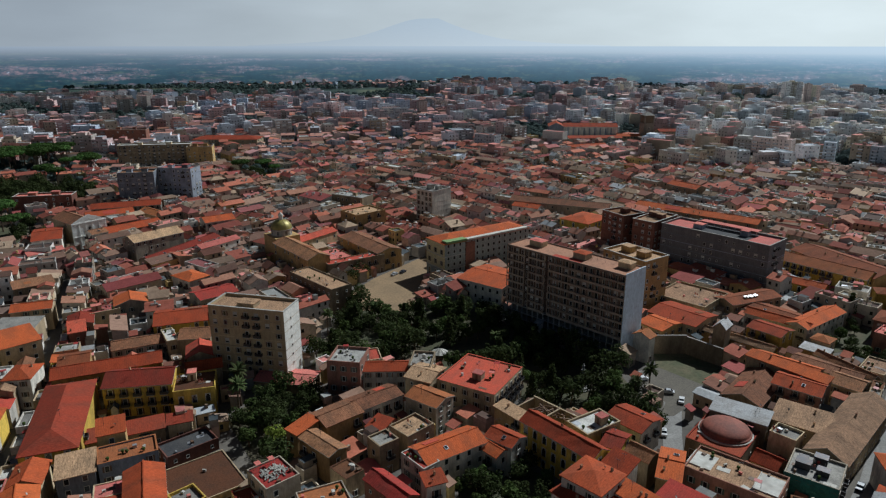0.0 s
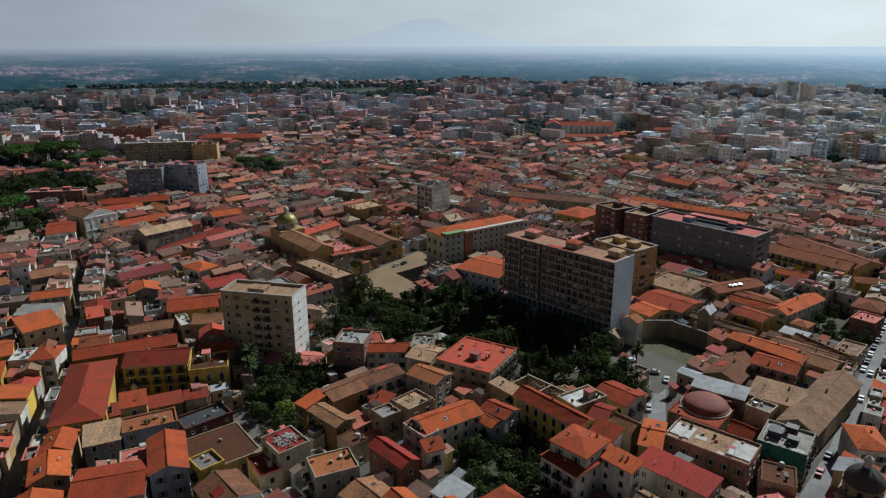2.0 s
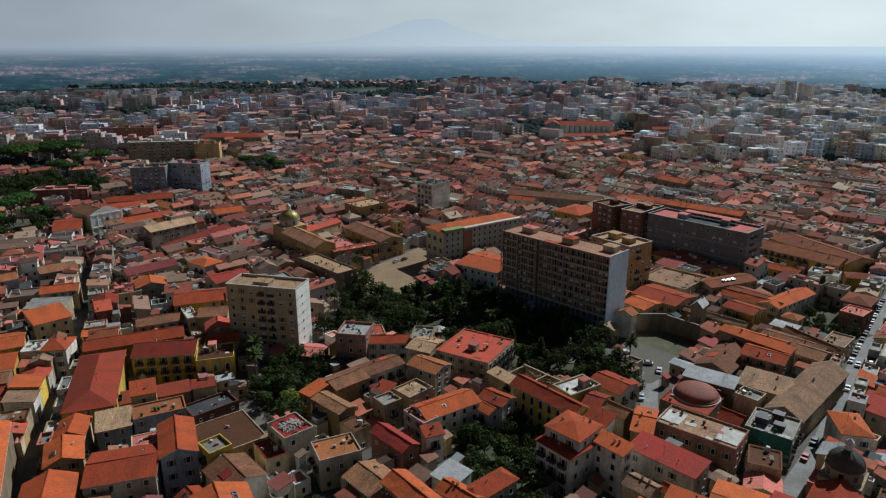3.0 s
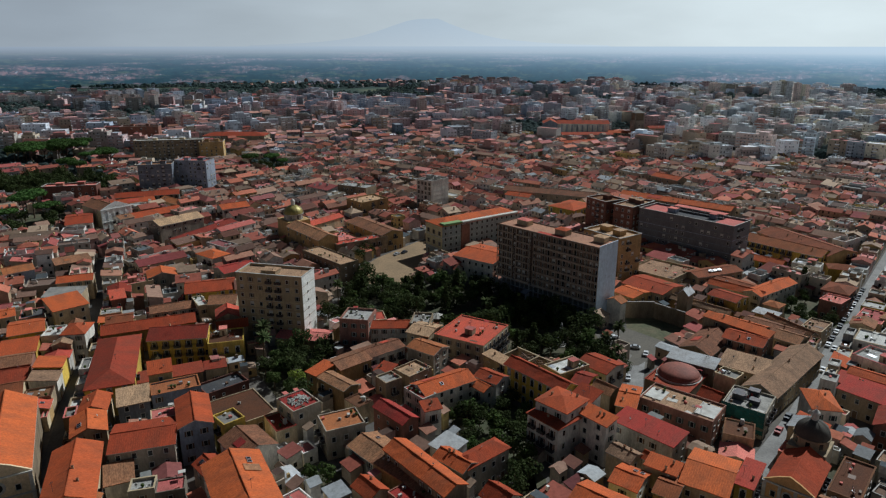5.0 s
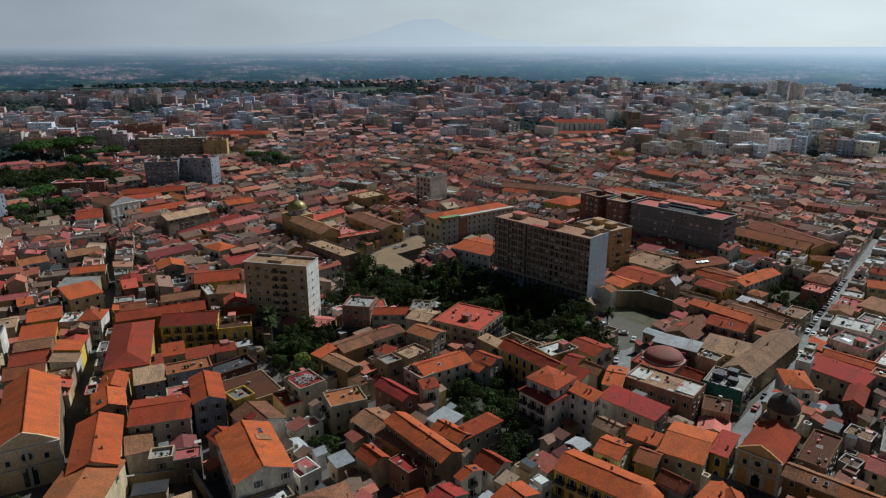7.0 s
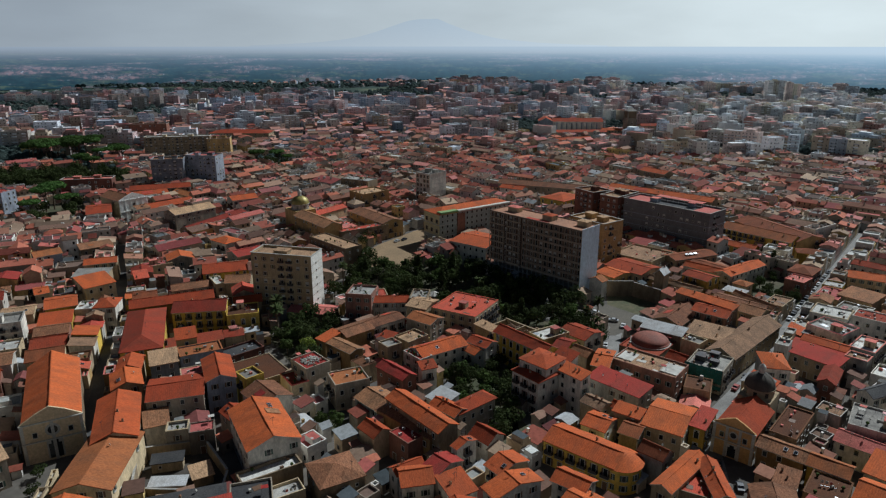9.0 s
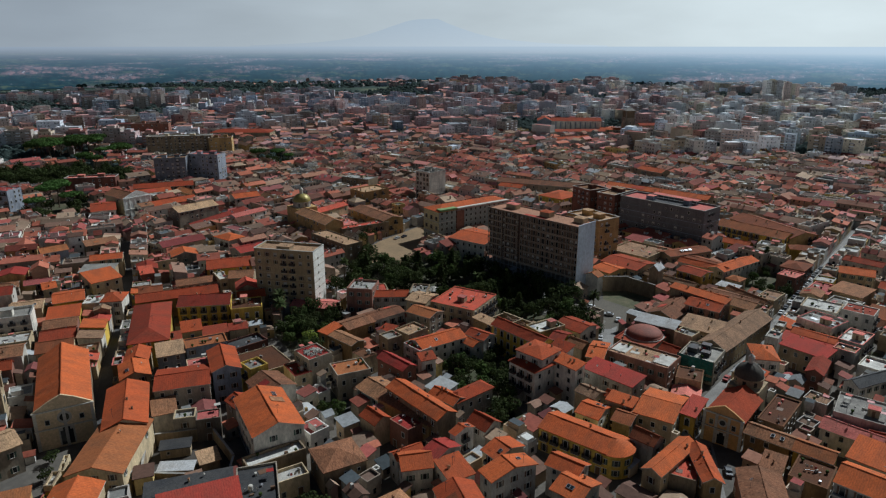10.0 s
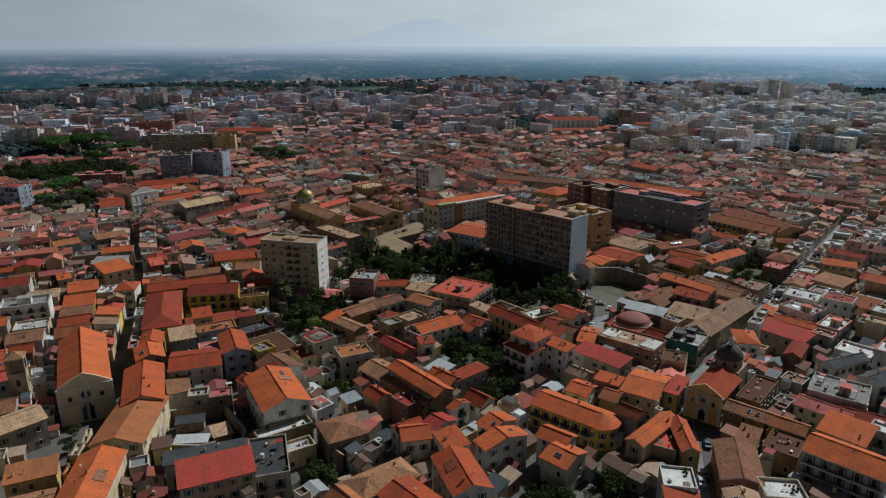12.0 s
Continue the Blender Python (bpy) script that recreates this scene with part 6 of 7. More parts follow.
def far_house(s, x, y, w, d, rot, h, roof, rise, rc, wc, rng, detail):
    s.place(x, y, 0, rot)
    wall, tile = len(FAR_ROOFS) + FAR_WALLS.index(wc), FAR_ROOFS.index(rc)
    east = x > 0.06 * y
    if rng.random() < (min(1.0, (y - (620 if x < 0.3 * y else 480)) / 420) if east else min(0.85, (y - 540) / 450)):      # suburbs: haze put into the colours, walls paler and roofs duller
        bright = 0 if rng.random() < (x / y - 0.1) * 3.0 else 5       # palest set eastward, where the painted haze is brightest
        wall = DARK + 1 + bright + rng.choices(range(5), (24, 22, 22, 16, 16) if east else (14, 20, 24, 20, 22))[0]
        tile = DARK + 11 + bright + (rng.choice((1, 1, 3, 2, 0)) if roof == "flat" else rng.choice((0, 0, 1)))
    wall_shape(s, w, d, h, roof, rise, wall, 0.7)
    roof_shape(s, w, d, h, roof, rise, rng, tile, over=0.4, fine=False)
    if roof == "flat" and rng.random() < 0.5:
        a, b, g = rng.uniform(-0.25, 0.25) * w, rng.uniform(-0.2, 0.2) * d, rng.uniform(1.0, 2.2)
        s.box(a - g, a + g, b - 1.3, b + 1.3, h, h + rng.uniform(1.6, 2.6), wall, tile)
    if h > 14 and w > 10:       # blocks have stacks of balconies and a set-back head
        for u in ((-0.3, 0.3), (0.0,), (-0.35, 0.0, 0.35))[rng.randrange(3)]:
            for k in range(1, int(h / 3)):
                s.box(u * w - 1.9, u * w + 1.9, -d / 2 - 1.2, -d / 2 - 0.01, k * 3, k * 3 + 1.0, DARK + 1 + rng.choice((0, 6)), under=False)
        if rng.random() < 0.5:
            a = rng.uniform(0.2, 0.4) * w
            s.box(-a, a * 0.6, -d * 0.3, d * 0.4, h, h + 3.0, wall, tile)
    elif detail and w > 5 and rng.random() < 0.5:
        a = rng.uniform(-0.35, 0.35) * w
        s.box(a - 0.4, a + 0.4, -0.9, -0.2, h, h + rise + 0.9, wall)
    if detail > 1 and w * d > 60:      # huts, tanks, dormers and roof terraces
        for _ in range(rng.randrange(0, 4)):
            a, b, g, e = rng.uniform(-0.38, 0.38) * w, rng.uniform(-0.3, 0.3) * d, rng.uniform(0.3, 1.1), rng.uniform(0.3, 0.9)
            top = h + (rise * (1 - abs(b) / (d / 2)) if roof == "gable" else rise * (0.5 + b / d) if roof == "shed" else 0.0)
            s.box(a - g, a + g, b - e, b + e, h - 0.2, top + rng.uniform(0.5, 1.6), len(FAR_ROOFS) + FAR_WALLS.index(rng.choice(("white", "cream", "grey", "white"))), rng.choice((tile, FAR_ROOFS.index("grey"), FAR_ROOFS.index("white"))), under=False)
    if not detail:
        return
    storeys = max(1, int((h + 0.3) / 3.1))
    for side in range(4):
        run, off, turn = ((w, d / 2, 0), (d, w / 2, 90), (w, d / 2, 180), (d, w / 2, 270))[side]
        if detail == 1 and side == 2:
            continue
        n = int(run / (3.0 if detail > 1 else 3.6))
        s.place(x, y, 0, rot + turn)
        for k in range(storeys):
            for i in range(n):
                if rng.random() < 0.35:
                    continue
                u, z = (i + 0.5 - n / 2) * run / n, k * h / storeys + 1.0
                g = rng.uniform(0.4, 0.6)
                if detail > 1:
                    s.box(u - g, u + g, -off - 0.06, -off + 0.05, z, z + 1.5, DARK, under=False)
                else:
                    s.add([(u - g, -off - 0.04, z), (u + g, -off - 0.04, z), (u + g, -off - 0.04, z + 1.5), (u - g, -off - 0.04, z + 1.5)], [(0, 1, 2, 3)], DARK)
    s.place(0, 0)


R_PLAIN = 2080     # where the open land gives way to the hazy distance


def town_edge(x, y):
    """How far the town reaches: it ends sooner to the west, where woods and fields begin."""
    a = x / (y + 92)
    return (1480 if a < -0.12 else 1480 + (a + 0.12) * 3600 if a < 0.12 else 2344) + 160 * noise.noise((x * 0.004, 7.7, 0))


def town_fill():
    rng = random.Random(77)
    near = 0
    for k, (zx, zy, turn) in enumerate(SEEDS):
        c, sn = math.cos(radians(turn)), math.sin(radians(turn))
        far = zy > 1250
        p, q = (14.5, 13.5) if not far else (20, 18)
        if zy < 760:
            p, q = (11.5, 11.0) if zy < 230 else (10.4, 9.6)
        n = int(150 / q)
        for i in range(-n, n + 1):
            for j in range(-n, n + 1):
                u, v = i * p + (i // 5) * 3.5 + rng.uniform(-0.3, 0.3), j * q + (j // 3) * 3.5 + rng.uniform(-0.3, 0.3)
                x, y = zx + u * c - v * sn, zy + u * sn + v * c
                if y < 52 or abs(x) > 0.70 * (y + 95) + 40 or y > town_edge(x, y) or math.hypot(x, y + 46) > R_PLAIN - 20 or zone_of(x, y) != k:
                    continue
                if y > 560 and 0.5 + 0.5 * noise.noise((x * 0.004, y * 0.004, 3.1)) < (0.44 if x < -0.3 * y else 0.36 if x > 0.25 * y else 0.24 if y < 1000 else 0.36) + (0.10 if far else 0) + max(0.0, (y - 1500) / 3000):
                    GREENS.append((x, y))
                    continue
                if rng.random() < (0.04 if y < 300 else 0.08 if y < 560 else 0.18 if x > 0 else 0.28):
                    GREENS.append((x, y))
                    continue
                w, d, rot = p * rng.uniform(0.82, 1.12), q * rng.uniform(0.75, 1.05), turn + rng.uniform(-4, 4) + rng.choice((0, 0, 90))
                row = random.Random(k * 1000 + j)
                row_height = row.choice((6.5, 7.5, 8.0, 8.5, 9.5))
                if y < 700:     # old rows share their party walls
                    w, d, rot = p * rng.uniform(0.97, 1.04), q * rng.uniform(0.86, 1.0), turn + rng.uniform(-1.5, 1.5)
                    if y > 200:     # a looser weave of courts and wings
                        w, d, rot = p * rng.choice((0.6, 0.9, 1.1, 1.6, 2.3)), q * rng.uniform(0.65, 1.05), turn + rng.uniform(-6, 6) + rng.choice((0, 0, 0, 90))
                tall = y > (640 if x < 0.3 * y else 600) and rng.random() < (0.32 if x > 0.32 * y or x < -260 else (0.03 if y < 760 else 0.12)) + max(0.0, min(0.22, (y - 900) / 2500))
                if tall:
                    h, roof, rise = rng.choice((12, 15, 15, 18, 18, 21, 24)), "flat", 0
                    w, d = rng.uniform(14, 34), rng.uniform(10, 14)
                    rc, wc = pick(rng, TOWER_ROOFS), pick(rng, BLOCK_MIX if x > 0 else WEST_BLOCKS)
                else:
                    h = rng.choice((5.5, 6.5, 7, 8, 9, 10, 11)) if y > 700 else row_height + rng.choice((-2.5, -1.5, -0.8, -0.4, 0, 0, 0.3, 0.6, 1.0, 2.4))
                    roof = rng.choices(("gable", "hip", "shed", "flat"), (58, 6, 12, 24))[0]
                    rise = rng.uniform(1.2, 2.2)
                    if x > 85 and 130 < y < 460 and rng.random() < 0.12:
                        roof, rise = "flat", 0
                    rc, wc = pick(rng, FLAT_MIX if roof == "flat" else EAST_MIX if x > 60 and y < 720 else ROOF_MIX), pick(rng, EAST_WALLS if x > 60 and y > 250 else WALL_MIX)
                if x > 0.77 * y and y < 300 and rng.random() < 0.6:      # whitewashed terraces east of the street
                    roof, rise, rc, wc = "flat", 0, rng.choice(("white", "white", "grey", "tan")), rng.choice(("white", "white", "cream"))
                if y < 1200:
                    w, d = min(w, 26), min(d, 13)
                    if not free(x, y, w, d, rot):
                        w, d = 0.6 * w, 0.6 * d
                        if not free(x, y, w, d, rot):
                            continue
                if y < NEAR_LIMIT:
                    house(x, y, w, d, rot, h, roof, rise, rc, wc, 0.2, (0, 1, 3), near, most=2)
                    near += 1
                else:
                    s = districts.setdefault((int(y // 400), x > 0), Shape())
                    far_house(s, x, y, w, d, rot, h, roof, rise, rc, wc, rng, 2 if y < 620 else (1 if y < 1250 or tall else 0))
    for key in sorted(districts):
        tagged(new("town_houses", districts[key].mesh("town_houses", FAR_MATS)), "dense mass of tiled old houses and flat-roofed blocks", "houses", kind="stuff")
    return near


def street_rows(line, width, rng):
    """Houses set wall to wall along a street, as deep as the plots allow."""
    for (ax, ay), (bx, by) in zip(line, line[1:]):
        run, turn = math.hypot(bx - ax, by - ay), math.degrees(math.atan2(by - ay, bx - ax))
        c, sn = math.cos(radians(turn)), math.sin(radians(turn))
        for side in (-1, 1):
            at = 0.0
            while at < run - 3:
                w = rng.uniform(5.5, 9.0)
                for deep, wide in ((8.0, w), (6.0, w), (4.5, w), (3.2, w), (2.2, w), (6.0, 4.0), (3.2, 4.0), (1.5, 4.0)):
                    off = side * (width / 2 + 0.75 + deep / 2)
                    x, y = ax + c * (at + wide / 2) - sn * off, ay + sn * (at + wide / 2) + c * off
                    if free(x, y, wide - 0.1, deep, turn):
                        roof = rng.choice(("gable", "flat", "shed")) if deep > 4 else "flat"
                        rc = pick(rng, FLAT_MIX if roof == "flat" else EAST_MIX if ax > 0 else ROOF_MIX)
                        if x > 0.77 * y and rng.random() < 0.5:
                            roof, rc = "flat", "white"
                        wc, h = pick(rng, EAST_WALLS), rng.uniform(5.5, 9.5) if deep > 3 else rng.uniform(2.5, 5.0)
                        if y < NEAR_LIMIT:
                            house(x, y, wide, deep, turn, h, roof, 1.2, rc, wc, 0.25, (0, 1, 2, 3), int(at), most=1)
                        else:
                            claim(x, y, wide, deep, turn)
                            far_house(districts.setdefault((0, x > 0), Shape()), x, y, wide, deep, turn, h, roof, 1.2, rc, wc, rng, 2)
                        w = wide
                        break
                at += w


GREENS = []
NEAR_LIMIT = 230
street_rows(RIGHT_STREET, 5.0, random.Random(17))
street_rows(LEFT_STREET, 5.0, random.Random(18))
# rows of eight-storey blocks in the newer quarter
for x, y, w, rot, h, rc, wc in (
    (488, 950, 46, -53, 24, "pink", "white"), (482, 851, 35, -58, 24, "pink", "cream"), (361, 643, 31, -35, 22, "pink", "cream"), (401, 608, 49, -47, 22, "pink", "cream"),
    (319, 666, 55, -43, 23, "white", "white"), (496, 789, 40, -40, 22, "grey", "white"), (559, 899, 55, -46, 22, "pink", "white"), (404, 791, 37, -44, 21, "pink", "salmon"),
    (385, 870, 51, -36, 20, "white", "cream"), (325, 954, 52, -42, 18, "pink", "cream"), (47, 1294, 60, 12, 18, "pink", "salmon"), (647, 1267, 34, 5, 45, "pink", "white"), (680, 1258, 26, 5, 42, "pink", "white"), (-424, 855, 48, 38, 20, "pink", "cream"),
    (-880, 1330, 60, 32, 18, "pink", "salmon"), (-828, 1362, 58, 32, 18, "pink", "white"), (-776, 1392, 58, 30, 17, "pink", "cream"), (-722, 1424, 60, 30, 18, "pink", "salmon"), (-840, 1290, 56, 32, 18, "pink", "white"), (-786, 1322, 58, 32, 18, "pink", "cream"),
):
    claim(x, y, w, 13, rot)
    row = random.Random(x)
    for k in (-1, 0, 1):        # three stepped stair units make up one block
        c, sn = math.cos(radians(rot)), math.sin(radians(rot))
        far_house(districts.setdefault((int(y // 400), x > 0), Shape()), x + k * w / 3 * c, y + k * w / 3 * sn, w / 3 - 0.2, 12.5 + row.uniform(-0.8, 0.8), rot, h + row.choice((-3, 0, 0)), "flat", 0, rc, wc, row, 1)
town_fill()


SHED_FLAT = [("earth", 34), ("grey", 28), ("asphalt", 14), ("pink", 14), ("red", 7), ("white", 3)]
SHED_MIX = [("orange", 22), ("brown", 26), ("rust", 14), ("red", 4), ("maroon", 6), ("tan", 14), ("zinc", 8), ("asphalt", 6)]


def low_sheds():
    """Lean-tos, outhouses and yard roofs that fill the gaps between the houses."""
    rng = random.Random(123)
    s = Shape()
    y = 55.0
    while y < 520:
        x = -0.70 * (y + 95) - 30
        while x < 0.70 * (y + 95) + 30:
            px, py = x + rng.uniform(-1.5, 1.5), y + rng.uniform(-1.5, 1.5)
            rot = (24 if px < -62 and py < 285 else -47) + rng.choice((0, 90)) + rng.uniform(-5, 5)
            for size in (6.5, 4.6, 3.2, 2.1) if rng.random() > 0.32 else ():       # the rest stay open yards
                w, d = size * rng.uniform(0.85, 1.2), size * rng.uniform(0.8, 1.1)
                if free(px, py, w, d, rot, 0.15):
                    claim(px, py, w, d, rot)
                    roof = rng.choice(("shed", "shed", "flat", "gable"))
                    far_house(s, px, py, w, d, rot, rng.uniform(2.8, 6.0), roof, rng.uniform(0.5, 1.1), pick(rng, SHED_FLAT if roof == "flat" else SHED_MIX), pick(rng, WALL_MIX), rng, 2 if py < 300 else 0)
                    break
            x += 4.2
        y += 4.2
    return s


tagged(new("low_sheds", low_sheds().mesh("low_sheds", FAR_MATS)), "low lean-tos and yard roofs between the houses", "sheds", kind="stuff")


# ---- trees ----
def leaf_cards(s, centre, radius, count, size, rng, flat=1.0):
    cx, cy, cz = centre
    for _ in range(count):
        v = Vector((rng.gauss(0, 1), rng.gauss(0, 1), rng.gauss(0, 1))).normalized()
        r = radius * (0.72 + 0.32 * rng.random())
        p = Vector((cx + v.x * r, cy + v.y * r, cz + v.z * r * flat))
        n = (v + Vector((rng.uniform(-0.7, 0.7), rng.uniform(-0.7, 0.7), rng.uniform(-0.3, 0.9)))).normalized()
        a = n.orthogonal().normalized()
        a.rotate(Matrix.Rotation(rng.uniform(0, 6.28), 3, n))
        b, g = n.cross(a), size * rng.uniform(0.6, 1.3)
        bend = n * g * rng.uniform(-0.35, 0.35)
        s.add([p - a * g - b * g * 0.6, p + a * g - b * g * 0.6 + bend, p + a * g * 0.8 + b * g * 0.6, p - a * g * 0.8 + b * g * 0.6 + bend], [(0, 1, 2, 3)])


def limb(s, a, b, r0, r1, sides=6):
    a, b = Vector(a), Vector(b)
    n = (b - a).normalized()
    u = n.orthogonal().normalized()
    v = n.cross(u)
    pts = [c + (u * math.cos(2 * math.pi * i / sides) + v * math.sin(2 * math.pi * i / sides)) * r for c, r in ((a, r0), (b, r1)) for i in range(sides)]
    s.add([tuple(p) for p in pts], [(i, (i + 1) % sides, sides + (i + 1) % sides, sides + i) for i in range(sides)])


def tree_meshes(kind, seed):
    rng = random.Random(seed)
    t, c = Shape(), Shape()
    if kind == "pine":
        H, R = rng.uniform(12, 14), rng.uniform(5.5, 7)
        limb(t, (0, 0, -0.3), (0.5, 0.3, H * 0.7), 0.38, 0.24)
        for i in range(9):
            q = i * 0.7
            e = (0.5 + R * 0.62 * math.cos(q), 0.3 + R * 0.62 * math.sin(q), H - 0.5)
            limb(t, (0.5, 0.3, H * 0.62 + i * 0.12), e, 0.16, 0.06, 4)
            leaf_cards(c, (e[0], e[1], H + rng.uniform(-0.3, 0.5)), R * 0.46, 120, 0.62, rng, 0.42)
        leaf_cards(c, (0.5, 0.3, H + 0.3), R * 0.5, 160, 0.7, rng, 0.4)
        leaf_cards(c, (0.5, 0.3, H + 0.5), R * 0.5, 90, 0.5, rng, 0.4)
    elif kind == "conifer":
        H = rng.uniform(11, 14)
        limb(t, (0, 0, -0.3), (0, 0, H * 0.9), 0.32, 0.06)
        for i in range(9):
            z, r = 1.8 + i * (H - 2) / 9, (1 - i / 9.5) * 2.6 + 0.3
            for q in range(4):
                a = q * 1.57 + i
                limb(t, (0, 0, z), (r * 0.8 * math.cos(a), r * 0.8 * math.sin(a), z + 0.2), 0.06, 0.02, 4)
                leaf_cards(c, (r * 0.55 * math.cos(a), r * 0.55 * math.sin(a), z), r * 0.55, 15, 0.42, rng, 0.6)
    else:
        H, R = rng.uniform(6.5, 9.5), rng.uniform(2.8, 4.2)
        top = (rng.uniform(-0.5, 0.5), rng.uniform(-0.5, 0.5), H * 0.5)
        limb(t, (0, 0, -0.3), top, 0.28, 0.18)
        for i in range(8):
            q, z = i * 2.4, H * (0.5 + 0.055 * i) + rng.uniform(-0.5, 0.5)
            rr = R * rng.uniform(0.35, 0.72)
            e = (rr * math.cos(q), rr * math.sin(q), z)
            limb(t, top, e, 0.12, 0.04, 4)
            leaf_cards(c, e, R * rng.uniform(0.38, 0.55), 72, 0.36, rng, 0.8)
    return t.mesh("trunk", [BARK]), c


TREES = {}
for name, kind, mat, label, seed in (
    ("oak", "broad", LEAF_DARK, "dark green evergreen tree with uneven crown", 1), ("oak", "broad", LEAF_DARK, "dark green evergreen tree with uneven crown", 2),
    ("lime", "broad", LEAF_MID, "green broad-leaved tree with loose crown", 3), ("lime", "broad", LEAF_MID, "green broad-leaved tree with loose crown", 4),
    ("yellow", "broad", LEAF_LIGHT, "yellow-green leafy garden tree", 5), ("pine", "pine", LEAF_PINE, "umbrella pine with broad flat crown", 6), ("pine", "pine", LEAF_PINE, "umbrella pine with broad flat crown", 7),
    ("conifer", "conifer", LEAF_DARK, "tall dark pointed conifer", 8),
):
    trunk, crown = tree_meshes(kind, seed)
    TREES.setdefault(name, []).append((trunk, crown.mesh("crown", [mat]), label))


def tree(kind, x, y, size=1.0, seed=0, group="trees", z=0.0):
    rng = random.Random(seed + int(x * 13 + y * 29))
    trunk, crown, label = rng.choice(TREES[kind])
    ob = thing("tree", label, "tree", x, y, z, rng.uniform(0, 360), group)
    ob.scale = (size, size, size * rng.uniform(0.9, 1.1))
    part("trunk", trunk, None, ob)
    part("crown", crown, None, ob)


def palm_mesh(seed):
    rng = random.Random(seed)
    t, c = Shape(), Shape()
    H = 11.0
    limb(t, (0, 0, -0.3), (0.15, 0, H * 0.5), 0.3, 0.24, 8)
    limb(t, (0.15, 0, H * 0.5), (0.1, 0.1, H), 0.24, 0.28, 8)
    for i in range(44):
        q, lift = rng.uniform(0, 6.28), rng.uniform(-0.4, 1.2)
        p, way = Vector((0.1, 0.1, H)), Vector((math.cos(q) * math.cos(lift), math.sin(q) * math.cos(lift), math.sin(lift)))
        side = Vector((-math.sin(q), math.cos(q), 0))
        pts = []
        for k in range(6):
            wide = (0.12, 0.4, 0.5, 0.45, 0.3, 0.05)[k]
            sag = Vector((0, 0, -wide * 0.5))
            pts += [p - side * wide + sag, p, p + side * wide + sag]
            p = p + way * 0.62
            way = (way + Vector((0, 0, -0.26))).normalized()
        c.add(pts, [(3 * k + a, 3 * k + a + 1, 3 * k + a + 4, 3 * k + a + 3) for k in range(5) for a in (0, 1)])
    return t.mesh("trunk", [BARK]), c.mesh("fronds", [PALM_LEAF])


PALM = palm_mesh(3)


def palm(x, y, size):
    ob = thing("palm_tree", "tall palm with drooping fronds", "palm", x, y, 0, x * 40 % 360, "palms")
    ob.scale = (size, size, size)
    part("trunk", PALM[0], None, ob)
    part("fronds", PALM[1], None, ob)


def grove(poly, step, kinds, seed, size=(0.8, 1.25), skip=0.1, keep_clear=()):
    rng = random.Random(seed)
    xs, ys = [p[0] for p in poly], [p[1] for p in poly]
    y = min(ys)
    while y < max(ys):
        x = min(xs)
        while x < max(xs):
            px, py = x + rng.uniform(-0.4, 0.4) * step, y + rng.uniform(-0.4, 0.4) * step
            if within(px, py, poly) and rng.random() > skip and not any(math.hypot(px - a, py - b) < r for a, b, r in keep_clear) and not any(inside(px, py, t, 1.5) for t in TAKEN):
                tree(rng.choice(kinds), px, py, rng.uniform(*size), seed)
            x += step
        y += step


grove(PARK, 6.3, ["oak", "oak", "lime", "lime", "oak", "conifer"], 1, (0.7, 1.2), 0.15, [(-3, 223.7, 9), (8.1, 229, 7), (45.3, 201.2, 6), (64.7, 204.2, 8)])
grove(GARDEN_WEST, 5.4, ["oak", "lime", "oak"], 2, (0.7, 1.0), 0.05, [(-49.5, 168, 4)])
grove(GARDEN_SOUTH, 5.4, ["oak", "oak", "lime"], 3, (0.6, 0.95), 0.05)
tree("yellow", -50, 168.1, 0.8)
for px, py in ((-108.0, 92.0), (-105.0, 84.0)):
    tree("oak", px, py, 0.5)
for px, py, size in ((-66.7, 190.3, 1.15), (-64.7, 181.9, 1.1), (65.5, 194.3, 1.0), (59.7, 190.3, 0.8), (-47.5, 243.3, 0.9), (17.2, 223.8, 0.85), (20.2, 227.4, 0.8), (-30.3, 257.4, 0.7), (62.7, 183.2, 0.7)):
    palm(px, py, size)
for px, py, size in ((-41.9, 311.3, 1.05), (-45.5, 303.3, 0.9), (-40.4, 289.2, 0.8), (167.9, 257.4, 1.15), (173.9, 276.8, 0.9), (149.7, 223.8, 0.8), (159.8, 218.5, 0.7), (164.8, 229.1, 0.75), (-30.3, 374, 0.9), (-22.2, 381.1, 1.0), (-12.1, 388.1, 0.8), (104.2, 275.9, 0.6), (99.1, 280.4, 0.7), (105.2, 283.9, 0.6)):
    tree("oak" if size < 1.1 else "conifer", px, py, size)
for px, py in [(48.7, 184.7), (51.1, 175.9), (56.9, 181.1), (58.3, 173.5), (59.3, 191.5), (50.5, 168.3), (63.1, 183.9), (52.1, 195.4), (62.5, 175.9)]:
    tree("oak", px, py, 0.85, 9)
rng = random.Random(31)
grove(PINE_PARK, 12.0, ["pine"], 41, (1.2, 1.5), 0.1)
grove(LOW_PINES, 12.0, ["pine", "pine", "oak"], 45, (1.0, 1.3), 0.15)
grove(WEST_PARK, 9.0, ["oak"], 46, (1.1, 1.6), 0.1)
grove(PINE_ROW, 12.0, ["pine"], 43, (1.1, 1.4), 0.1)
grove(WEST_GROVE, 10.5, ["pine", "oak"], 44, (0.9, 1.3), 0.1)
grove(NORTH_GROVE, 12.0, ["pine", "oak"], 42, (0.8, 1.2), 0.1)
for n, plot in enumerate(YARDS):
    grove(plot, 4.6, ["oak", "lime"], 50 + n, (0.5, 0.8), 0.15)
count = 0
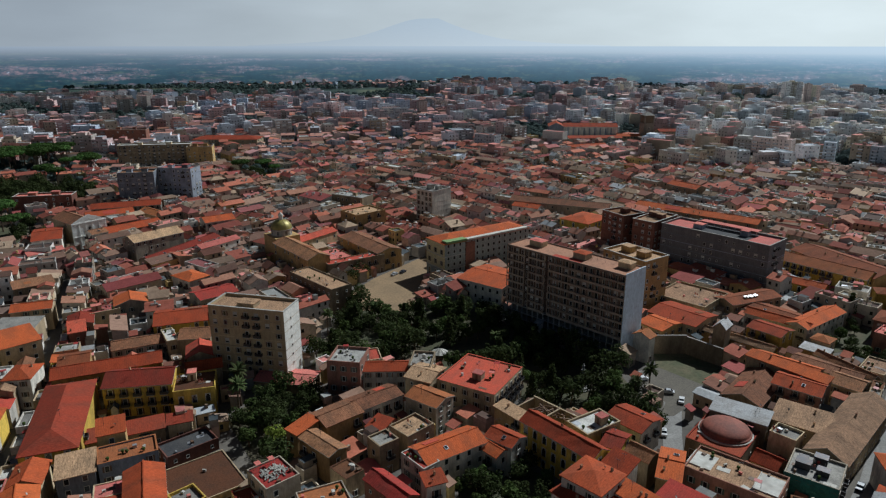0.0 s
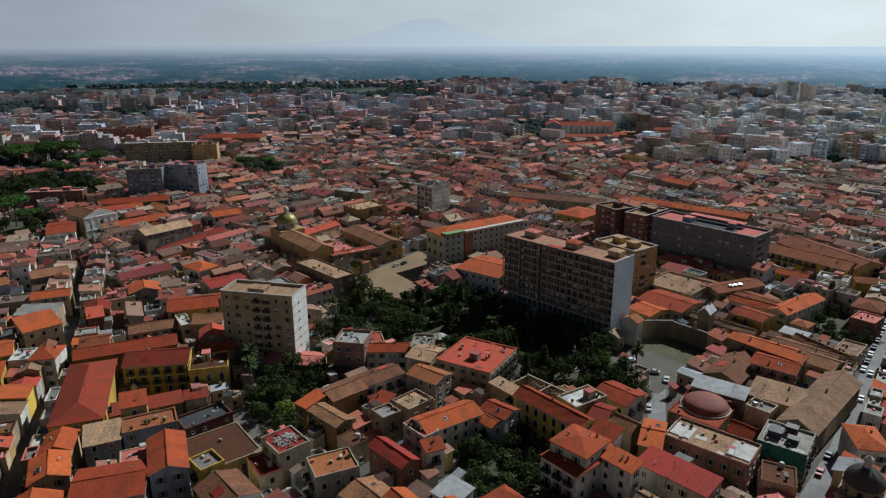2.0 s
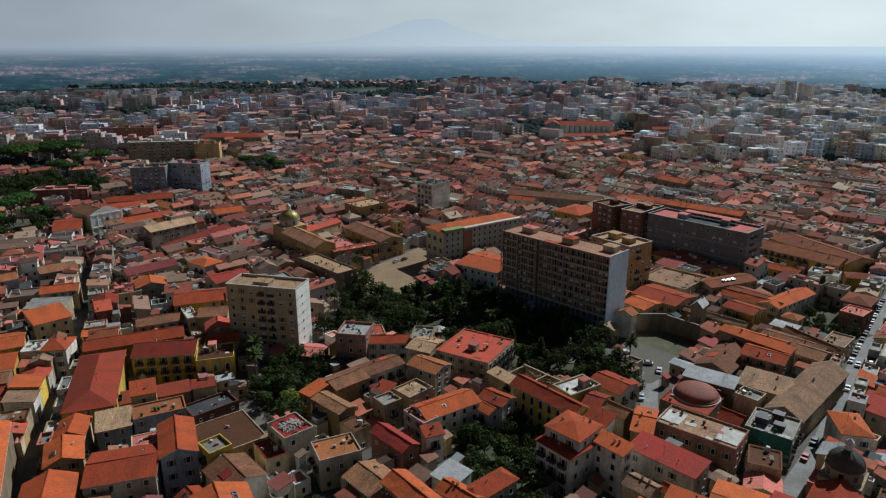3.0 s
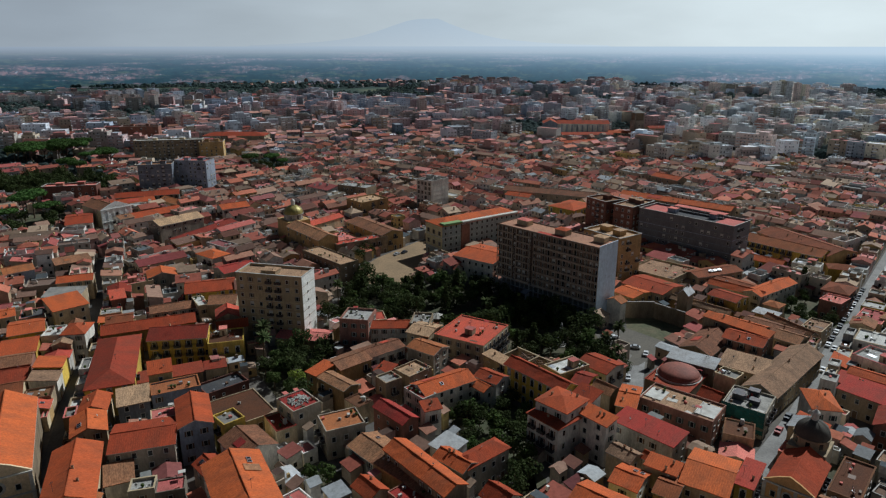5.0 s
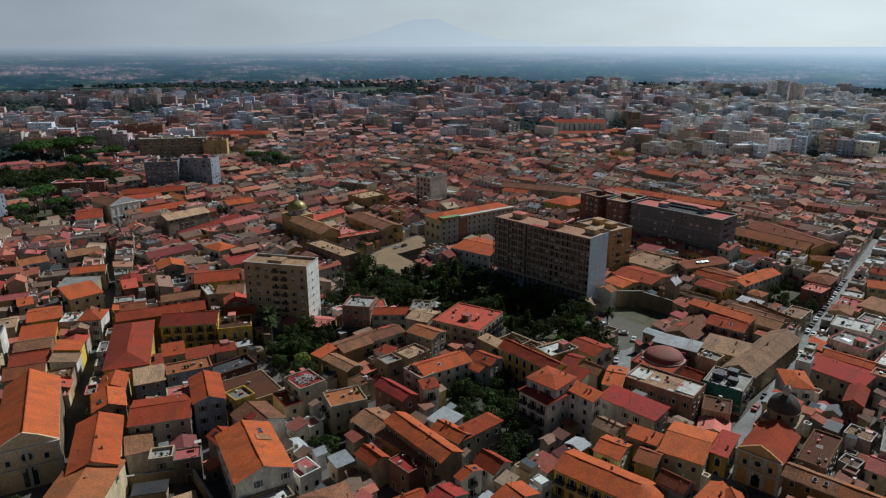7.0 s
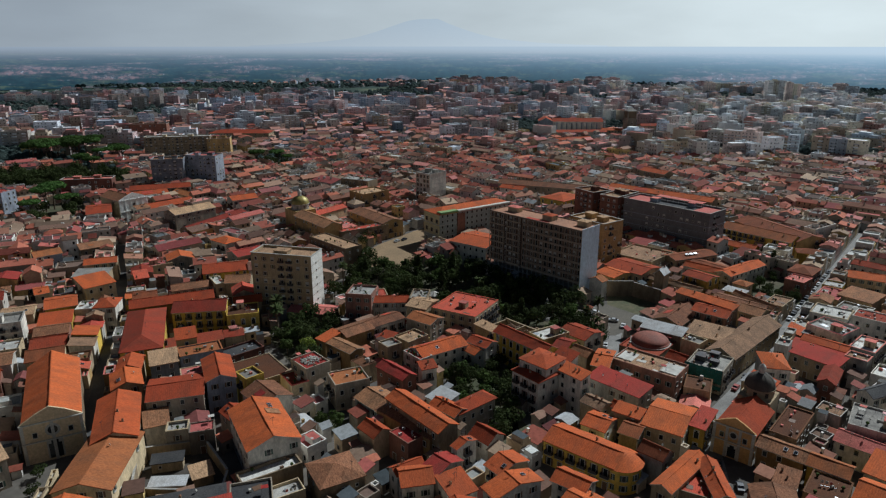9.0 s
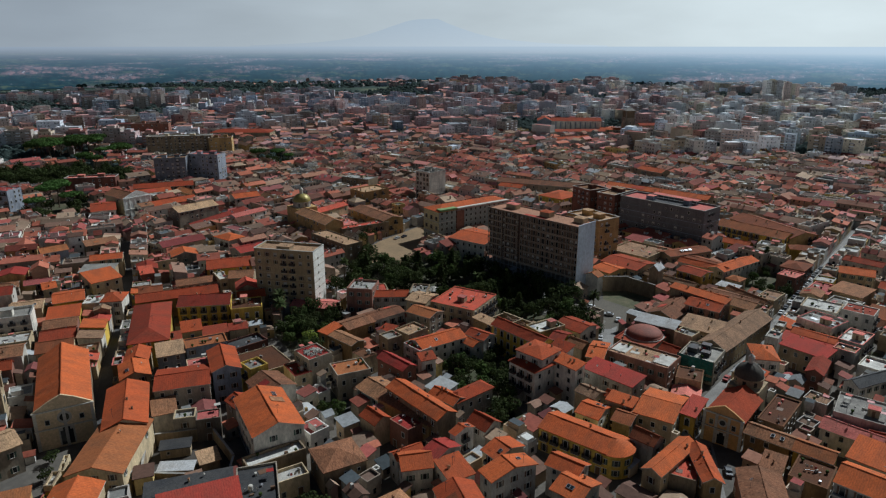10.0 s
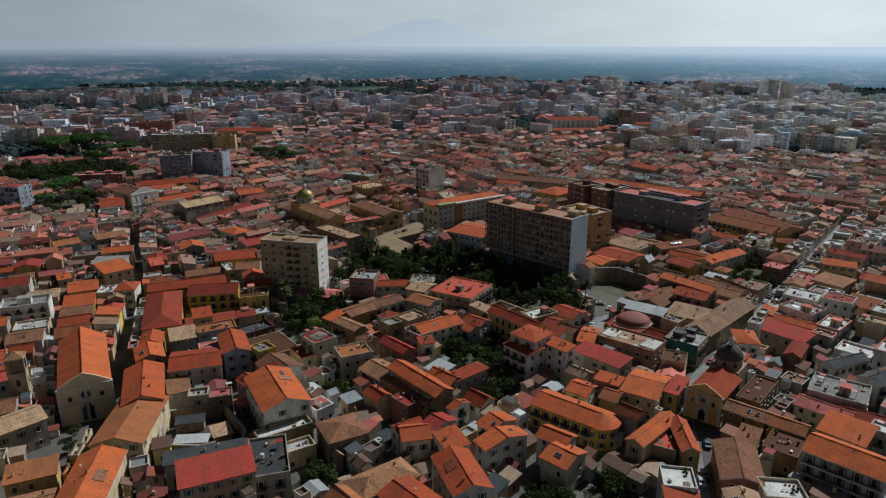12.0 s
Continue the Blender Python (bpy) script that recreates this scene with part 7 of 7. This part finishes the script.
for px, py in GREENS:
    if py < 520 and count < 45 and rng.random() < 0.6 and free(px, py, 3, 3, 0, 0.3):
        tree(rng.choice(["oak", "lime", "lime", "yellow", "conifer"] if rng.random() < 0.5 else ["oak"]), px, py, rng.uniform(0.5, 0.85), count)
        count += 1


def far_woods():
    """Woods and scattered trees out over the plain, as clumps of leaf faces."""
    rng = random.Random(90)
    s = Shape()

    def clump(x, y, r, faces):
        for _ in range(faces):
            v = Vector((rng.gauss(0, 1), rng.gauss(0, 1), abs(rng.gauss(0, 0.8)))).normalized()
            px, py, pz = x + v.x * r, y + v.y * r, r * 0.9 + v.z * r
            g = r * rng.uniform(0.3, 0.5)
            n = (v + Vector((0, 0, 0.3))).normalized()
            a = n.orthogonal().normalized() * g
            b = n.cross(a)
            s.add([(px - a.x - b.x, py - a.y - b.y, pz - a.z - b.z), (px + a.x - b.x, py + a.y - b.y, pz + a.z - b.z), (px + a.x + b.x, py + a.y + b.y, pz + a.z + b.z), (px - a.x + b.x, py - a.y + b.y, pz - a.z + b.z)], [(0, 1, 2, 3)])

    for plot in (FAR_GROVE, MONASTERY_GROVE, EAST_GROVE, STATION_GROVE):
        for _ in range(150):
            x, y = rng.uniform(min(p[0] for p in plot), max(p[0] for p in plot)), rng.uniform(min(p[1] for p in plot), max(p[1] for p in plot))
            if within(x, y, plot):
                clump(x, y, rng.uniform(2.5, 5.5), 44)
    for x, y in GREENS:
        if y > 520:
            for _ in range(2 if y < 1200 else 3):
                clump(x + rng.uniform(-7, 7), y + rng.uniform(-7, 7), rng.uniform(2.2, 4.2), 30 if y < 900 else 16)
    for _ in range(12000):
        y = 1400 + 660 * rng.random() ** 0.9
        x = rng.uniform(-1, 1) * (0.72 * (y + 95) + 60)
        if math.hypot(x, y + 46) < R_PLAIN - 10 and 0.5 + 0.5 * noise.noise((x * 0.0016, y * 0.0042, 9.2)) + 0.12 * noise.noise((x * 0.01, y * 0.02, 1.0)) > (0.5 if y < town_edge(x, y) + 300 else 0.40):
            clump(x, y, rng.uniform(3.5, 6.5), 10) if y > town_edge(x, y) - 100 or rng.random() < 0.3 else None
    return s


tagged(new("far_woods", far_woods().mesh("far_woods", [HAZED_WOODS])), "haze-blued green woods and hedges across the plain", "woods", kind="stuff")


def far_villages():
    rng = random.Random(91)
    s = Shape()
    for _ in range(1600):
        y = 1560 + 500 * rng.random()
        x = rng.uniform(-1, 1) * (0.72 * (y + 95) + 60)
        if noise.noise((x * 0.0022, y * 0.006, 5.5)) < (0.06 if y > 1850 or x > 0.1 * y else 0.3) or y < town_edge(x, y) or math.hypot(x, y + 46) > R_PLAIN - 20:
            continue
        h, w = rng.choice((6, 7, 9, 12, 15)), rng.uniform(10, 22)
        roof = rng.choice(("gable", "gable", "flat"))
        far_house(s, x, y, w, rng.uniform(9, 13), rng.uniform(-90, 90), h, roof, 2.0, pick(rng, FLAT_MIX if roof == "flat" else ROOF_MIX), pick(rng, WALL_MIX), rng, 0)
    return s


tagged(new("far_villages", far_villages().mesh("far_villages", FAR_MATS)), "far villages of haze-paled walls and red roofs", "houses", kind="stuff")


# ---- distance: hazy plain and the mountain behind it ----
# glowing surface: haze and brightening toward the sun are in its colours
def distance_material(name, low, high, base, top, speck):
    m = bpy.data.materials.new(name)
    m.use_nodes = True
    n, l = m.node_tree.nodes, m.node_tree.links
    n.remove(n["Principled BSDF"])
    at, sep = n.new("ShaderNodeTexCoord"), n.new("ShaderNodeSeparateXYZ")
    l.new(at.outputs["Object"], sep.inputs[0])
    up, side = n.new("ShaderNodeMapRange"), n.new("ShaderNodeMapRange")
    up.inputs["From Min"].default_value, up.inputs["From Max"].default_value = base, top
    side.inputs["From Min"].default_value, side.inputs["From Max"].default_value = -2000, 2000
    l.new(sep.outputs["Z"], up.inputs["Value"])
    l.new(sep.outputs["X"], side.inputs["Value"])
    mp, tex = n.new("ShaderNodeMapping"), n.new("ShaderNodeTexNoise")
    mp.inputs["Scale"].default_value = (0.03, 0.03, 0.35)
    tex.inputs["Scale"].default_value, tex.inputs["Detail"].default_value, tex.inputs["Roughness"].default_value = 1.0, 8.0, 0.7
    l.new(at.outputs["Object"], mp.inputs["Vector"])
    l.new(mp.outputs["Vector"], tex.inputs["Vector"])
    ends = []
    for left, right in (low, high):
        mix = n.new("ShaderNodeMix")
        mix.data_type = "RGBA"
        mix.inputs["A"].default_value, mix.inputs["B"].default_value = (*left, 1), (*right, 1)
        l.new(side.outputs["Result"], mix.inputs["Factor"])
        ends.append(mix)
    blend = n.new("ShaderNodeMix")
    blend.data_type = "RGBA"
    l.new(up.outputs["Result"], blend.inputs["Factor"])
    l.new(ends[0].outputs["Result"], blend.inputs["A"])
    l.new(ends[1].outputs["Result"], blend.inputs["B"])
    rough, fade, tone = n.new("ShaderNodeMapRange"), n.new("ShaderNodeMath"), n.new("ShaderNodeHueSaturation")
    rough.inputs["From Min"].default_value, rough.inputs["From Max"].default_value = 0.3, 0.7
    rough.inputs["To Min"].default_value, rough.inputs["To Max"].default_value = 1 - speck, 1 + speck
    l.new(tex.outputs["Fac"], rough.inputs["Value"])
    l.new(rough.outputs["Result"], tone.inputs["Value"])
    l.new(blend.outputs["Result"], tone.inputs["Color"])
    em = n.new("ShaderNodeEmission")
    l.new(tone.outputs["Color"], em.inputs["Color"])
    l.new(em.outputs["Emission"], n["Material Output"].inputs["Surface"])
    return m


def plain_material(radius, eye):
    """The plain beyond the town, out to the horizon: woods, fields and villages in plan, on a glowing backdrop with the
    blue haze painted in.
    """
    m = bpy.data.materials.new("hazy_plain")
    m.use_nodes = True
    n, l = m.node_tree.nodes, m.node_tree.links
    n.remove(n["Principled BSDF"])

    def calc(kind, a, b=None):
        q = n.new("ShaderNodeMath")
        q.operation = kind
        for k, v in enumerate((a, b)):
            if v is None:
                continue
            if isinstance(v, (int, float)):
                q.inputs[k].default_value = v
            else:
                l.new(v, q.inputs[k])
        return q.outputs[0]

    def blend(fac, a, b):
        q = n.new("ShaderNodeMix")
        q.data_type = "RGBA"
        for key, v in (("A", a), ("B", b)):
            if isinstance(v, tuple):
                q.inputs[key].default_value = (*v, 1)
            else:
                l.new(v, q.inputs[key])
        l.new(fac, q.inputs["Factor"])
        return q.outputs["Result"]

    def ramp(value, low, high):
        q = n.new("ShaderNodeMapRange")
        q.inputs["From Min"].default_value, q.inputs["From Max"].default_value = low, high
        l.new(value, q.inputs["Value"])
        return q.outputs["Result"]

    at, sep = n.new("ShaderNodeTexCoord"), n.new("ShaderNodeSeparateXYZ")
    l.new(at.outputs["Object"], sep.inputs[0])
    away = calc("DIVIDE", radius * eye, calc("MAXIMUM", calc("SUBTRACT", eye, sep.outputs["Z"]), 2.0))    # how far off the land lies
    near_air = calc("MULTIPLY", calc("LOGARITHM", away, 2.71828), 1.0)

    def band(wide, tall, detail, rough=0.6, shift=0.0):
        """Noise over the bearing and the log of the distance: wide and tall are the sizes of its patches."""
        v, q = n.new("ShaderNodeCombineXYZ"), n.new("ShaderNodeTexNoise")
        l.new(calc("ADD", calc("DIVIDE", sep.outputs["X"], wide), shift), v.inputs[0])
        l.new(calc("DIVIDE", sep.outputs["Y"], wide * 3), v.inputs[1])
        l.new(calc("DIVIDE", near_air, tall), v.inputs[2])
        q.inputs["Scale"].default_value, q.inputs["Detail"].default_value, q.inputs["Roughness"].default_value = 1.0, detail, rough
        l.new(v.outputs[0], q.inputs["Vector"])
        return q.outputs["Fac"]

    fields = blend(ramp(band(90.0, 0.16, 5.0, 0.7, 30.0), 0.53, 0.60), (0.014, 0.048, 0.052), (0.095, 0.12, 0.07))
    woods = blend(ramp(band(22.0, 0.16, 4.0, 0.75, 5.0), 0.36, 0.62), (0.005, 0.022, 0.027), fields)
    houses = blend(ramp(band(14.0, 0.10, 3.0, 0.85, 9.0), 0.40, 0.62), (0.05, 0.07, 0.08), (0.34, 0.20, 0.19))
    houses = blend(ramp(band(9.0, 0.07, 2.0, 0.8, 70.0), 0.62, 0.72), houses, (0.62, 0.60, 0.62))
    town = band(230.0, 0.34, 7.0, 0.72, 2.4)
    belt = calc("MULTIPLY", calc("MULTIPLY", ramp(sep.outputs["X"], -150, 100), calc("SUBTRACT", 1.0, ramp(sep.outputs["X"], 380, 800))), calc("SUBTRACT", 1.0, ramp(away, 3200, 4800)))      # a broad wood lies north of the town
    town = calc("SUBTRACT", town, calc("SUBTRACT", calc("MULTIPLY", belt, 0.14), calc("MULTIPLY", ramp(sep.outputs["X"], 400, 900), 0.05)))
    land = blend(ramp(town, 0.50, 0.60), woods, houses)
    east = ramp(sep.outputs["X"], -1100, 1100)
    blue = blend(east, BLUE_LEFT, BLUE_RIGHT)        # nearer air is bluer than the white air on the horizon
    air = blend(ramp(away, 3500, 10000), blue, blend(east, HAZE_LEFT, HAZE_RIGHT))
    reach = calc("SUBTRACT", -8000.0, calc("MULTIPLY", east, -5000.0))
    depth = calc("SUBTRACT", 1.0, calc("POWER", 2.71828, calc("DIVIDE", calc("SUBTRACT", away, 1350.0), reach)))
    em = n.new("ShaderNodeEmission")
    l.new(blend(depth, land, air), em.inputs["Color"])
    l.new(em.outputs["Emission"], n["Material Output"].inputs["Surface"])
    return m


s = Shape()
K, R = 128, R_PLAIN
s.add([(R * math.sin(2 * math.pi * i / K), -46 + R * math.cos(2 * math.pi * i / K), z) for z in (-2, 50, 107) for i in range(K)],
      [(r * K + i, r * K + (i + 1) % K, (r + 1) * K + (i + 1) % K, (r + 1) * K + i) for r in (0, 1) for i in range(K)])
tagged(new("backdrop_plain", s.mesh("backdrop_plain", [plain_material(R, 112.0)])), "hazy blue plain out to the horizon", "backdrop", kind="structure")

s = Shape()
pts, faces, rows = [], [], 9
for j in range(rows):
    for i in range(81):
        u = (i - 40) / 40
        crest = 165 * (0.62 * math.exp(-(((u + 0.03) / 0.26) ** 2)) + 0.38 * math.exp(-(((u + 0.02) / 0.62) ** 2)))
        crest += 12 * math.exp(-(((u - 0.05) / 0.035) ** 2)) + 2.5 * noise.noise((u * 14, 2, 0))
        f = j / (rows - 1)
        pts.append((-90 + u * 1150, 4420 - 330 * (1 - f) ** 2, max(60.0, 92 + (crest + 12) * f)))
for j in range(rows - 1):
    for i in range(80):
        faces.append((j * 81 + i, j * 81 + i + 1, (j + 1) * 81 + i + 1, (j + 1) * 81 + i))
s.add(pts, faces)
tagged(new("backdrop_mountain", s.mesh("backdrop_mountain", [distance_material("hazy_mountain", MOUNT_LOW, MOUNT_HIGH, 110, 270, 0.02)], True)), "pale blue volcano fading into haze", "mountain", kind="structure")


# ---- vehicles and small things ----
def car_meshes(paint):
    b = Shape()
    prof = [(-2.05, 0.35), (-2.1, 0.75), (-1.95, 0.92), (-1.2, 0.98), (-0.6, 1.42), (0.75, 1.45), (1.55, 0.98), (2.05, 0.9), (2.1, 0.4)]
    n = len(prof)
    b.add([(x, y * (0.78 if z > 1.2 else 0.86), z) for y in (-1, 1) for x, z in prof], [tuple(range(n)), tuple(reversed(range(n, 2 * n)))] + [(i, n + i, n + (i + 1) % n, (i + 1) % n) for i in range(n)], 0)
    g = Shape()
    for y in (-0.8, 0.8):
        e = 0.035 if y > 0 else -0.035
        g.add([(-1.0, y + e, 1.0), (1.3, y + e, 1.0), (0.7, y * 0.97 + e, 1.38), (-0.5, y * 0.97 + e, 1.36)], [(0, 1, 2, 3) if y < 0 else (3, 2, 1, 0)], 0)
    g.add([(-1.18, -0.7, 1.02), (-1.18, 0.7, 1.02), (-0.63, 0.66, 1.42), (-0.63, -0.66, 1.42)], [(3, 2, 1, 0)], 0)
    g.add([(1.56, -0.7, 1.0), (1.56, 0.7, 1.0), (0.8, 0.66, 1.45), (0.8, -0.66, 1.45)], [(0, 1, 2, 3)], 0)
    return b.mesh("body", [paint]), g.mesh("windscreen", [GLASS])


wheel = Shape()
wheel.add([(0.32 * math.cos(i * 0.5236), y, 0.32 * math.sin(i * 0.5236)) for y in (-0.1, 0.1) for i in range(12)], [tuple(reversed(range(12))), tuple(range(12, 24))] + [(i, (i + 1) % 12, 12 + (i + 1) % 12, 12 + i) for i in range(12)])
WHEEL = wheel.mesh("wheel", [RUBBER])
CAR = [car_meshes(p) for p in PAINTS]


def car(x, y, rot, kind):
    ob = thing("car", f"small {('white', 'silver', 'dark', 'red')[kind]} parked car", "car", x, y, 0.06, rot, "parked cars")
    part("body", CAR[kind][0], None, ob)
    part("glass", CAR[kind][1], None, ob)
    for wx in (-1.3, 1.35):
        for wy in (-0.75, 0.75):
            part("wheel", WHEEL, None, ob).matrix_local = pose(wx, wy, 0.32)


for x, y, rot, kind in ((73.3, 198.3, -17.6, 1), (67.3, 207.2, 8.8, 0), (64.2, 174, 76.3, 0), (98.1, 143.1, 50.3, 2), (105.2, 139.1, 50.3, 0), (95.1, 126.8, 52.3, 3), (149.5, 197.1, 51.3, 0), (149, 192.4, 51.3, 2), (120.4, 160.3, 49.2, 0), (107.5, 148.4, 49.2, 2), (100.8, 140.6, 49.2, 3), (135.6, 179.8, 50.3, 0), (79.5, 87.4, 76.3, 2), (71.3, 70.1, 78.6, 1),
                        (129.4, 178.4, 49.2, 1), (143.6, 184.2, 51.3, 2), (156.7, 200.5, 51.3, 0), (178, 228.4, 52.3, 1), (77.9, 98, 76.3, 2), (73.3, 73.3, 78.6, 2), (-26.3, 317.1, 56.5, 1), (-22.2, 320.7, 56.5, 2), (-24.2, 338.3, 56.5, 0), (75.9, 192.6, 67.4, 0)):
    car(x, y, rot, kind)
# a line of cars parked along the west side of the street
rng = random.Random(61)
for k in range(11):
    f = 0.06 + k * 0.086
    car(147 + 58 * f - 1.5, 195 + 70 * f + 1.2, 50.4 + rng.uniform(-2, 2), rng.choice((0, 1, 2, 2, 0)))

# monument in the park
s = Shape()
s.lathe([(2.6, 0), (2.6, 0.4), (2.0, 0.45), (2.0, 0.9), (1.2, 1.1), (1.1, 3.0), (1.35, 3.1), (1.3, 3.4), (0.55, 3.6), (0.48, 6.8), (0.7, 7.0), (0.7, 7.2), (0.34, 7.3), (0.42, 8.1), (0.46, 8.7), (0.22, 8.95), (0.25, 9.2), (0.1, 9.45)], 0, 14)
tagged(new("statue", s.mesh("statue", [CONCRETE])), "grey stone statue on a tall column in the park", "statue").matrix_world = pose(45.3, 201.2, 0.05)

# striped round kiosk roof among the trees
ob = thing("kiosk", "round park kiosk with striped white canopy", "kiosk", -3.0, 223.8, 0.05)
s = Shape()
for i in range(16):
    a, b2 = i * math.pi / 8, (i + 1) * math.pi / 8
    s.add([(3.2 * math.cos(a), 3.2 * math.sin(a), 2.6), (3.2 * math.cos(b2), 3.2 * math.sin(b2), 2.6), (0, 0, 4.2)], [(0, 1, 2)], i % 2)
part("canopy", s, [FRAME_WHITE, ROOFS["grey"]], ob)
for i in range(8):
    s = Shape()
    s.box(-0.06, 0.06, -0.06, 0.06, 0, 2.62)
    part("post", s, IRON, ob).matrix_local = pose(2.9 * math.cos(i * 0.785), 2.9 * math.sin(i * 0.785), 0)
s = Shape()
s.lathe([(1.6, 0), (1.6, 1.0), (1.7, 1.05)], 0, 16)
part("counter", s, WOOD_BROWN, ob)


# ---- clutter on terraces and in yards ----
def terrace_clutter():
    """Pots, crates, sheets, pipes and drying racks on the flat roofs."""
    rng = random.Random(64)
    s = Shape()
    for x, y, w, d, rot, h in TERRACES:
        if h in (4, 14):        # bare roofs
            continue
        for _ in range(int(min(10, w * d / 18))):
            s.place(x, y, h + 0.04, rot)
            u, v = rng.uniform(-0.42, 0.42) * w, rng.uniform(-0.42, 0.42) * d
            c, sn = math.cos(radians(rot)), math.sin(radians(rot))
            s.place(x + u * c - v * sn, y + u * sn + v * c, h + 0.04, rot + rng.uniform(-20, 20))
            kind = rng.random()
            if kind < 0.35:
                a, b, k = rng.uniform(0.2, 0.6), rng.uniform(0.2, 0.5), rng.uniform(0.3, 0.9)
                s.box(-a, a, -b, b, 0, k, rng.choice((0, 1, 2, 4, 4)))
            elif kind < 0.55:
                s.lathe([(0.22, 0), (0.3, 0.35), (0.28, 0.36), (0.5, 0.6), (0.35, 1.0)], 3, 7)
            elif kind < 0.75:
                a, b = rng.uniform(0.6, 1.6), rng.uniform(0.4, 1.0)
                s.box(-a, a, -b, b, 0, 0.06, rng.choice((0, 2, 4, 4)))
            elif kind < 0.9:
                a = rng.uniform(0.8, 2.0)
                s.box(-a, a, -0.04, 0.04, 0, 0.1, 2)
                s.box(-a, -a + 0.05, -0.04, 0.04, 0.1, 1.7, 2)
                s.box(a - 0.05, a, -0.04, 0.04, 0.1, 1.7, 2)
                for i in range(int(a * 2)):
                    s.box(-a + 0.15 + i, -a + 0.75 + i, -0.02, 0.02, 0.8, 1.6, rng.choice((0, 0, 1, 5)))
            else:
                s.box(-0.9, 0.9, -0.7, 0.7, 2.0, 2.06, rng.choice((0, 1, 5)))
                for a in (-0.85, 0.8):
                    for b in (-0.65, 0.6):
                        s.box(a, a + 0.06, b, b + 0.06, 0, 2.0, 2)
    s.place(0, 0)
    return s


tagged(new("terrace_clutter", terrace_clutter().mesh("terrace_clutter", [FRAME_WHITE, ROOFS["pink"], ZINC, LEAF_MID, WOOD_BROWN, PAINTS[3]])), "pots, sheets and drying racks on roof terraces", "clutter", kind="stuff")

# repairs and patches that lie on single roofs
def roof_patch(x, y, z, w, d, rot, mat, name="roof_sheet", label="white waterproof sheet on flat roof"):
    s = Shape()
    s.box(-w / 2, w / 2, -d / 2, d / 2, 0, 0.05)
    s.box(-w / 2, w / 2, -d / 2, -d / 2 + 0.25, 0.05, 0.3)
    s.box(-w / 2, -w / 2 + 0.25, -d / 2 + 0.25, d / 2, 0.05, 0.3)
    tagged(new(name, s.mesh(name, [mat])), label, "roof sheet").matrix_world = pose(x, y, z, 0, 0, rot)


WHITE_SHEET = material("white_roof_sheet", (0.68, 0.66, 0.60), 0.8, (0.34, 0.30, 0.25), 0.7, 1.4, 0.35)
roof_patch(65.4, 148.6, 8.54, 6.0, 7.0, -40, WHITE_SHEET)
roof_patch(77.9, 138.4, 8.54, 6.0, 8.0, -40, WHITE_SHEET)


# walls of the dark court behind the street houses
def court_wall(ax, ay, bx, by, h):
    run = math.hypot(bx - ax, by - ay)
    s = Shape()
    s.box(-run / 2, run / 2, -0.25, 0.25, 0, h, 0)
    s.box(-run / 2, run / 2, -0.32, 0.32, h, h + 0.12, 1)
    tagged(new("court_wall", s.mesh("court_wall", [WALLS["stone"], CONCRETE])), "weathered plaster wall round a dark court", "wall", "court walls").matrix_world = pose((ax + bx) / 2, (ay + by) / 2, 0, 0, 0, math.degrees(math.atan2(by - ay, bx - ax)))


for q in range(len(DARK_COURT)):
    (ax, ay), (bx, by) = DARK_COURT[q], DARK_COURT[(q + 1) % len(DARK_COURT)]
    court_wall(ax, ay, bx, by, 4.5 - 0.4 * q)
for x, y, w, d, rot, h, rc in ((-74.8, 96.5, 8, 3.6, 13.9, 3.2, "asphalt"), (-63.7, 91.2, 4.9, 5.5, 30.6, 3.0, "tan"), (-70.8, 86.7, 9.1, 3.1, 4.5, 2.8, "zinc")):
    house(x, y, w, d, rot, h, "shed", 0.5, rc, "stone", 0.3, name="lean_to", label="low lean-to with patched roof in walled court", category="shed", group="court sheds", most=0)


# framed glass roofs between the terraces
for x, y, w, d in ((-57.5, 126.5, 5.2, 3.6), (-51.5, 128.5, 4.2, 3.4)):
    ob = thing("glass_roof", "grey glass yard roof in a pale frame", "roof", x, y, 0, 28, "glass yard roofs")
    s = Shape()
    s.box(-w / 2, w / 2, -d / 2, d / 2, 0, 5.2)
    part("wall", s, WALLS["cream"], ob)
    s = Shape()
    s.box(-w / 2 + 0.3, w / 2 - 0.3, -d / 2 + 0.3, d / 2 - 0.3, 5.2, 5.32)
    part("pane", s, GLASS, ob)
    for a, b, c, e in ((-w / 2, w / 2, -d / 2, -d / 2 + 0.3), (-w / 2, w / 2, d / 2 - 0.3, d / 2), (-w / 2, -w / 2 + 0.3, -d / 2 + 0.3, d / 2 - 0.3), (w / 2 - 0.3, w / 2, -d / 2 + 0.3, d / 2 - 0.3)):
        s = Shape()
        s.box(a, b, c, e, 5.2, 5.5)
        part("frame_bar", s, PALE_STONE, ob)
court_wall(77.4, 228.0, 89.4, 228.0, 7.5)
court_wall(89.4, 228.0, 98.8, 217.3, 7.0)
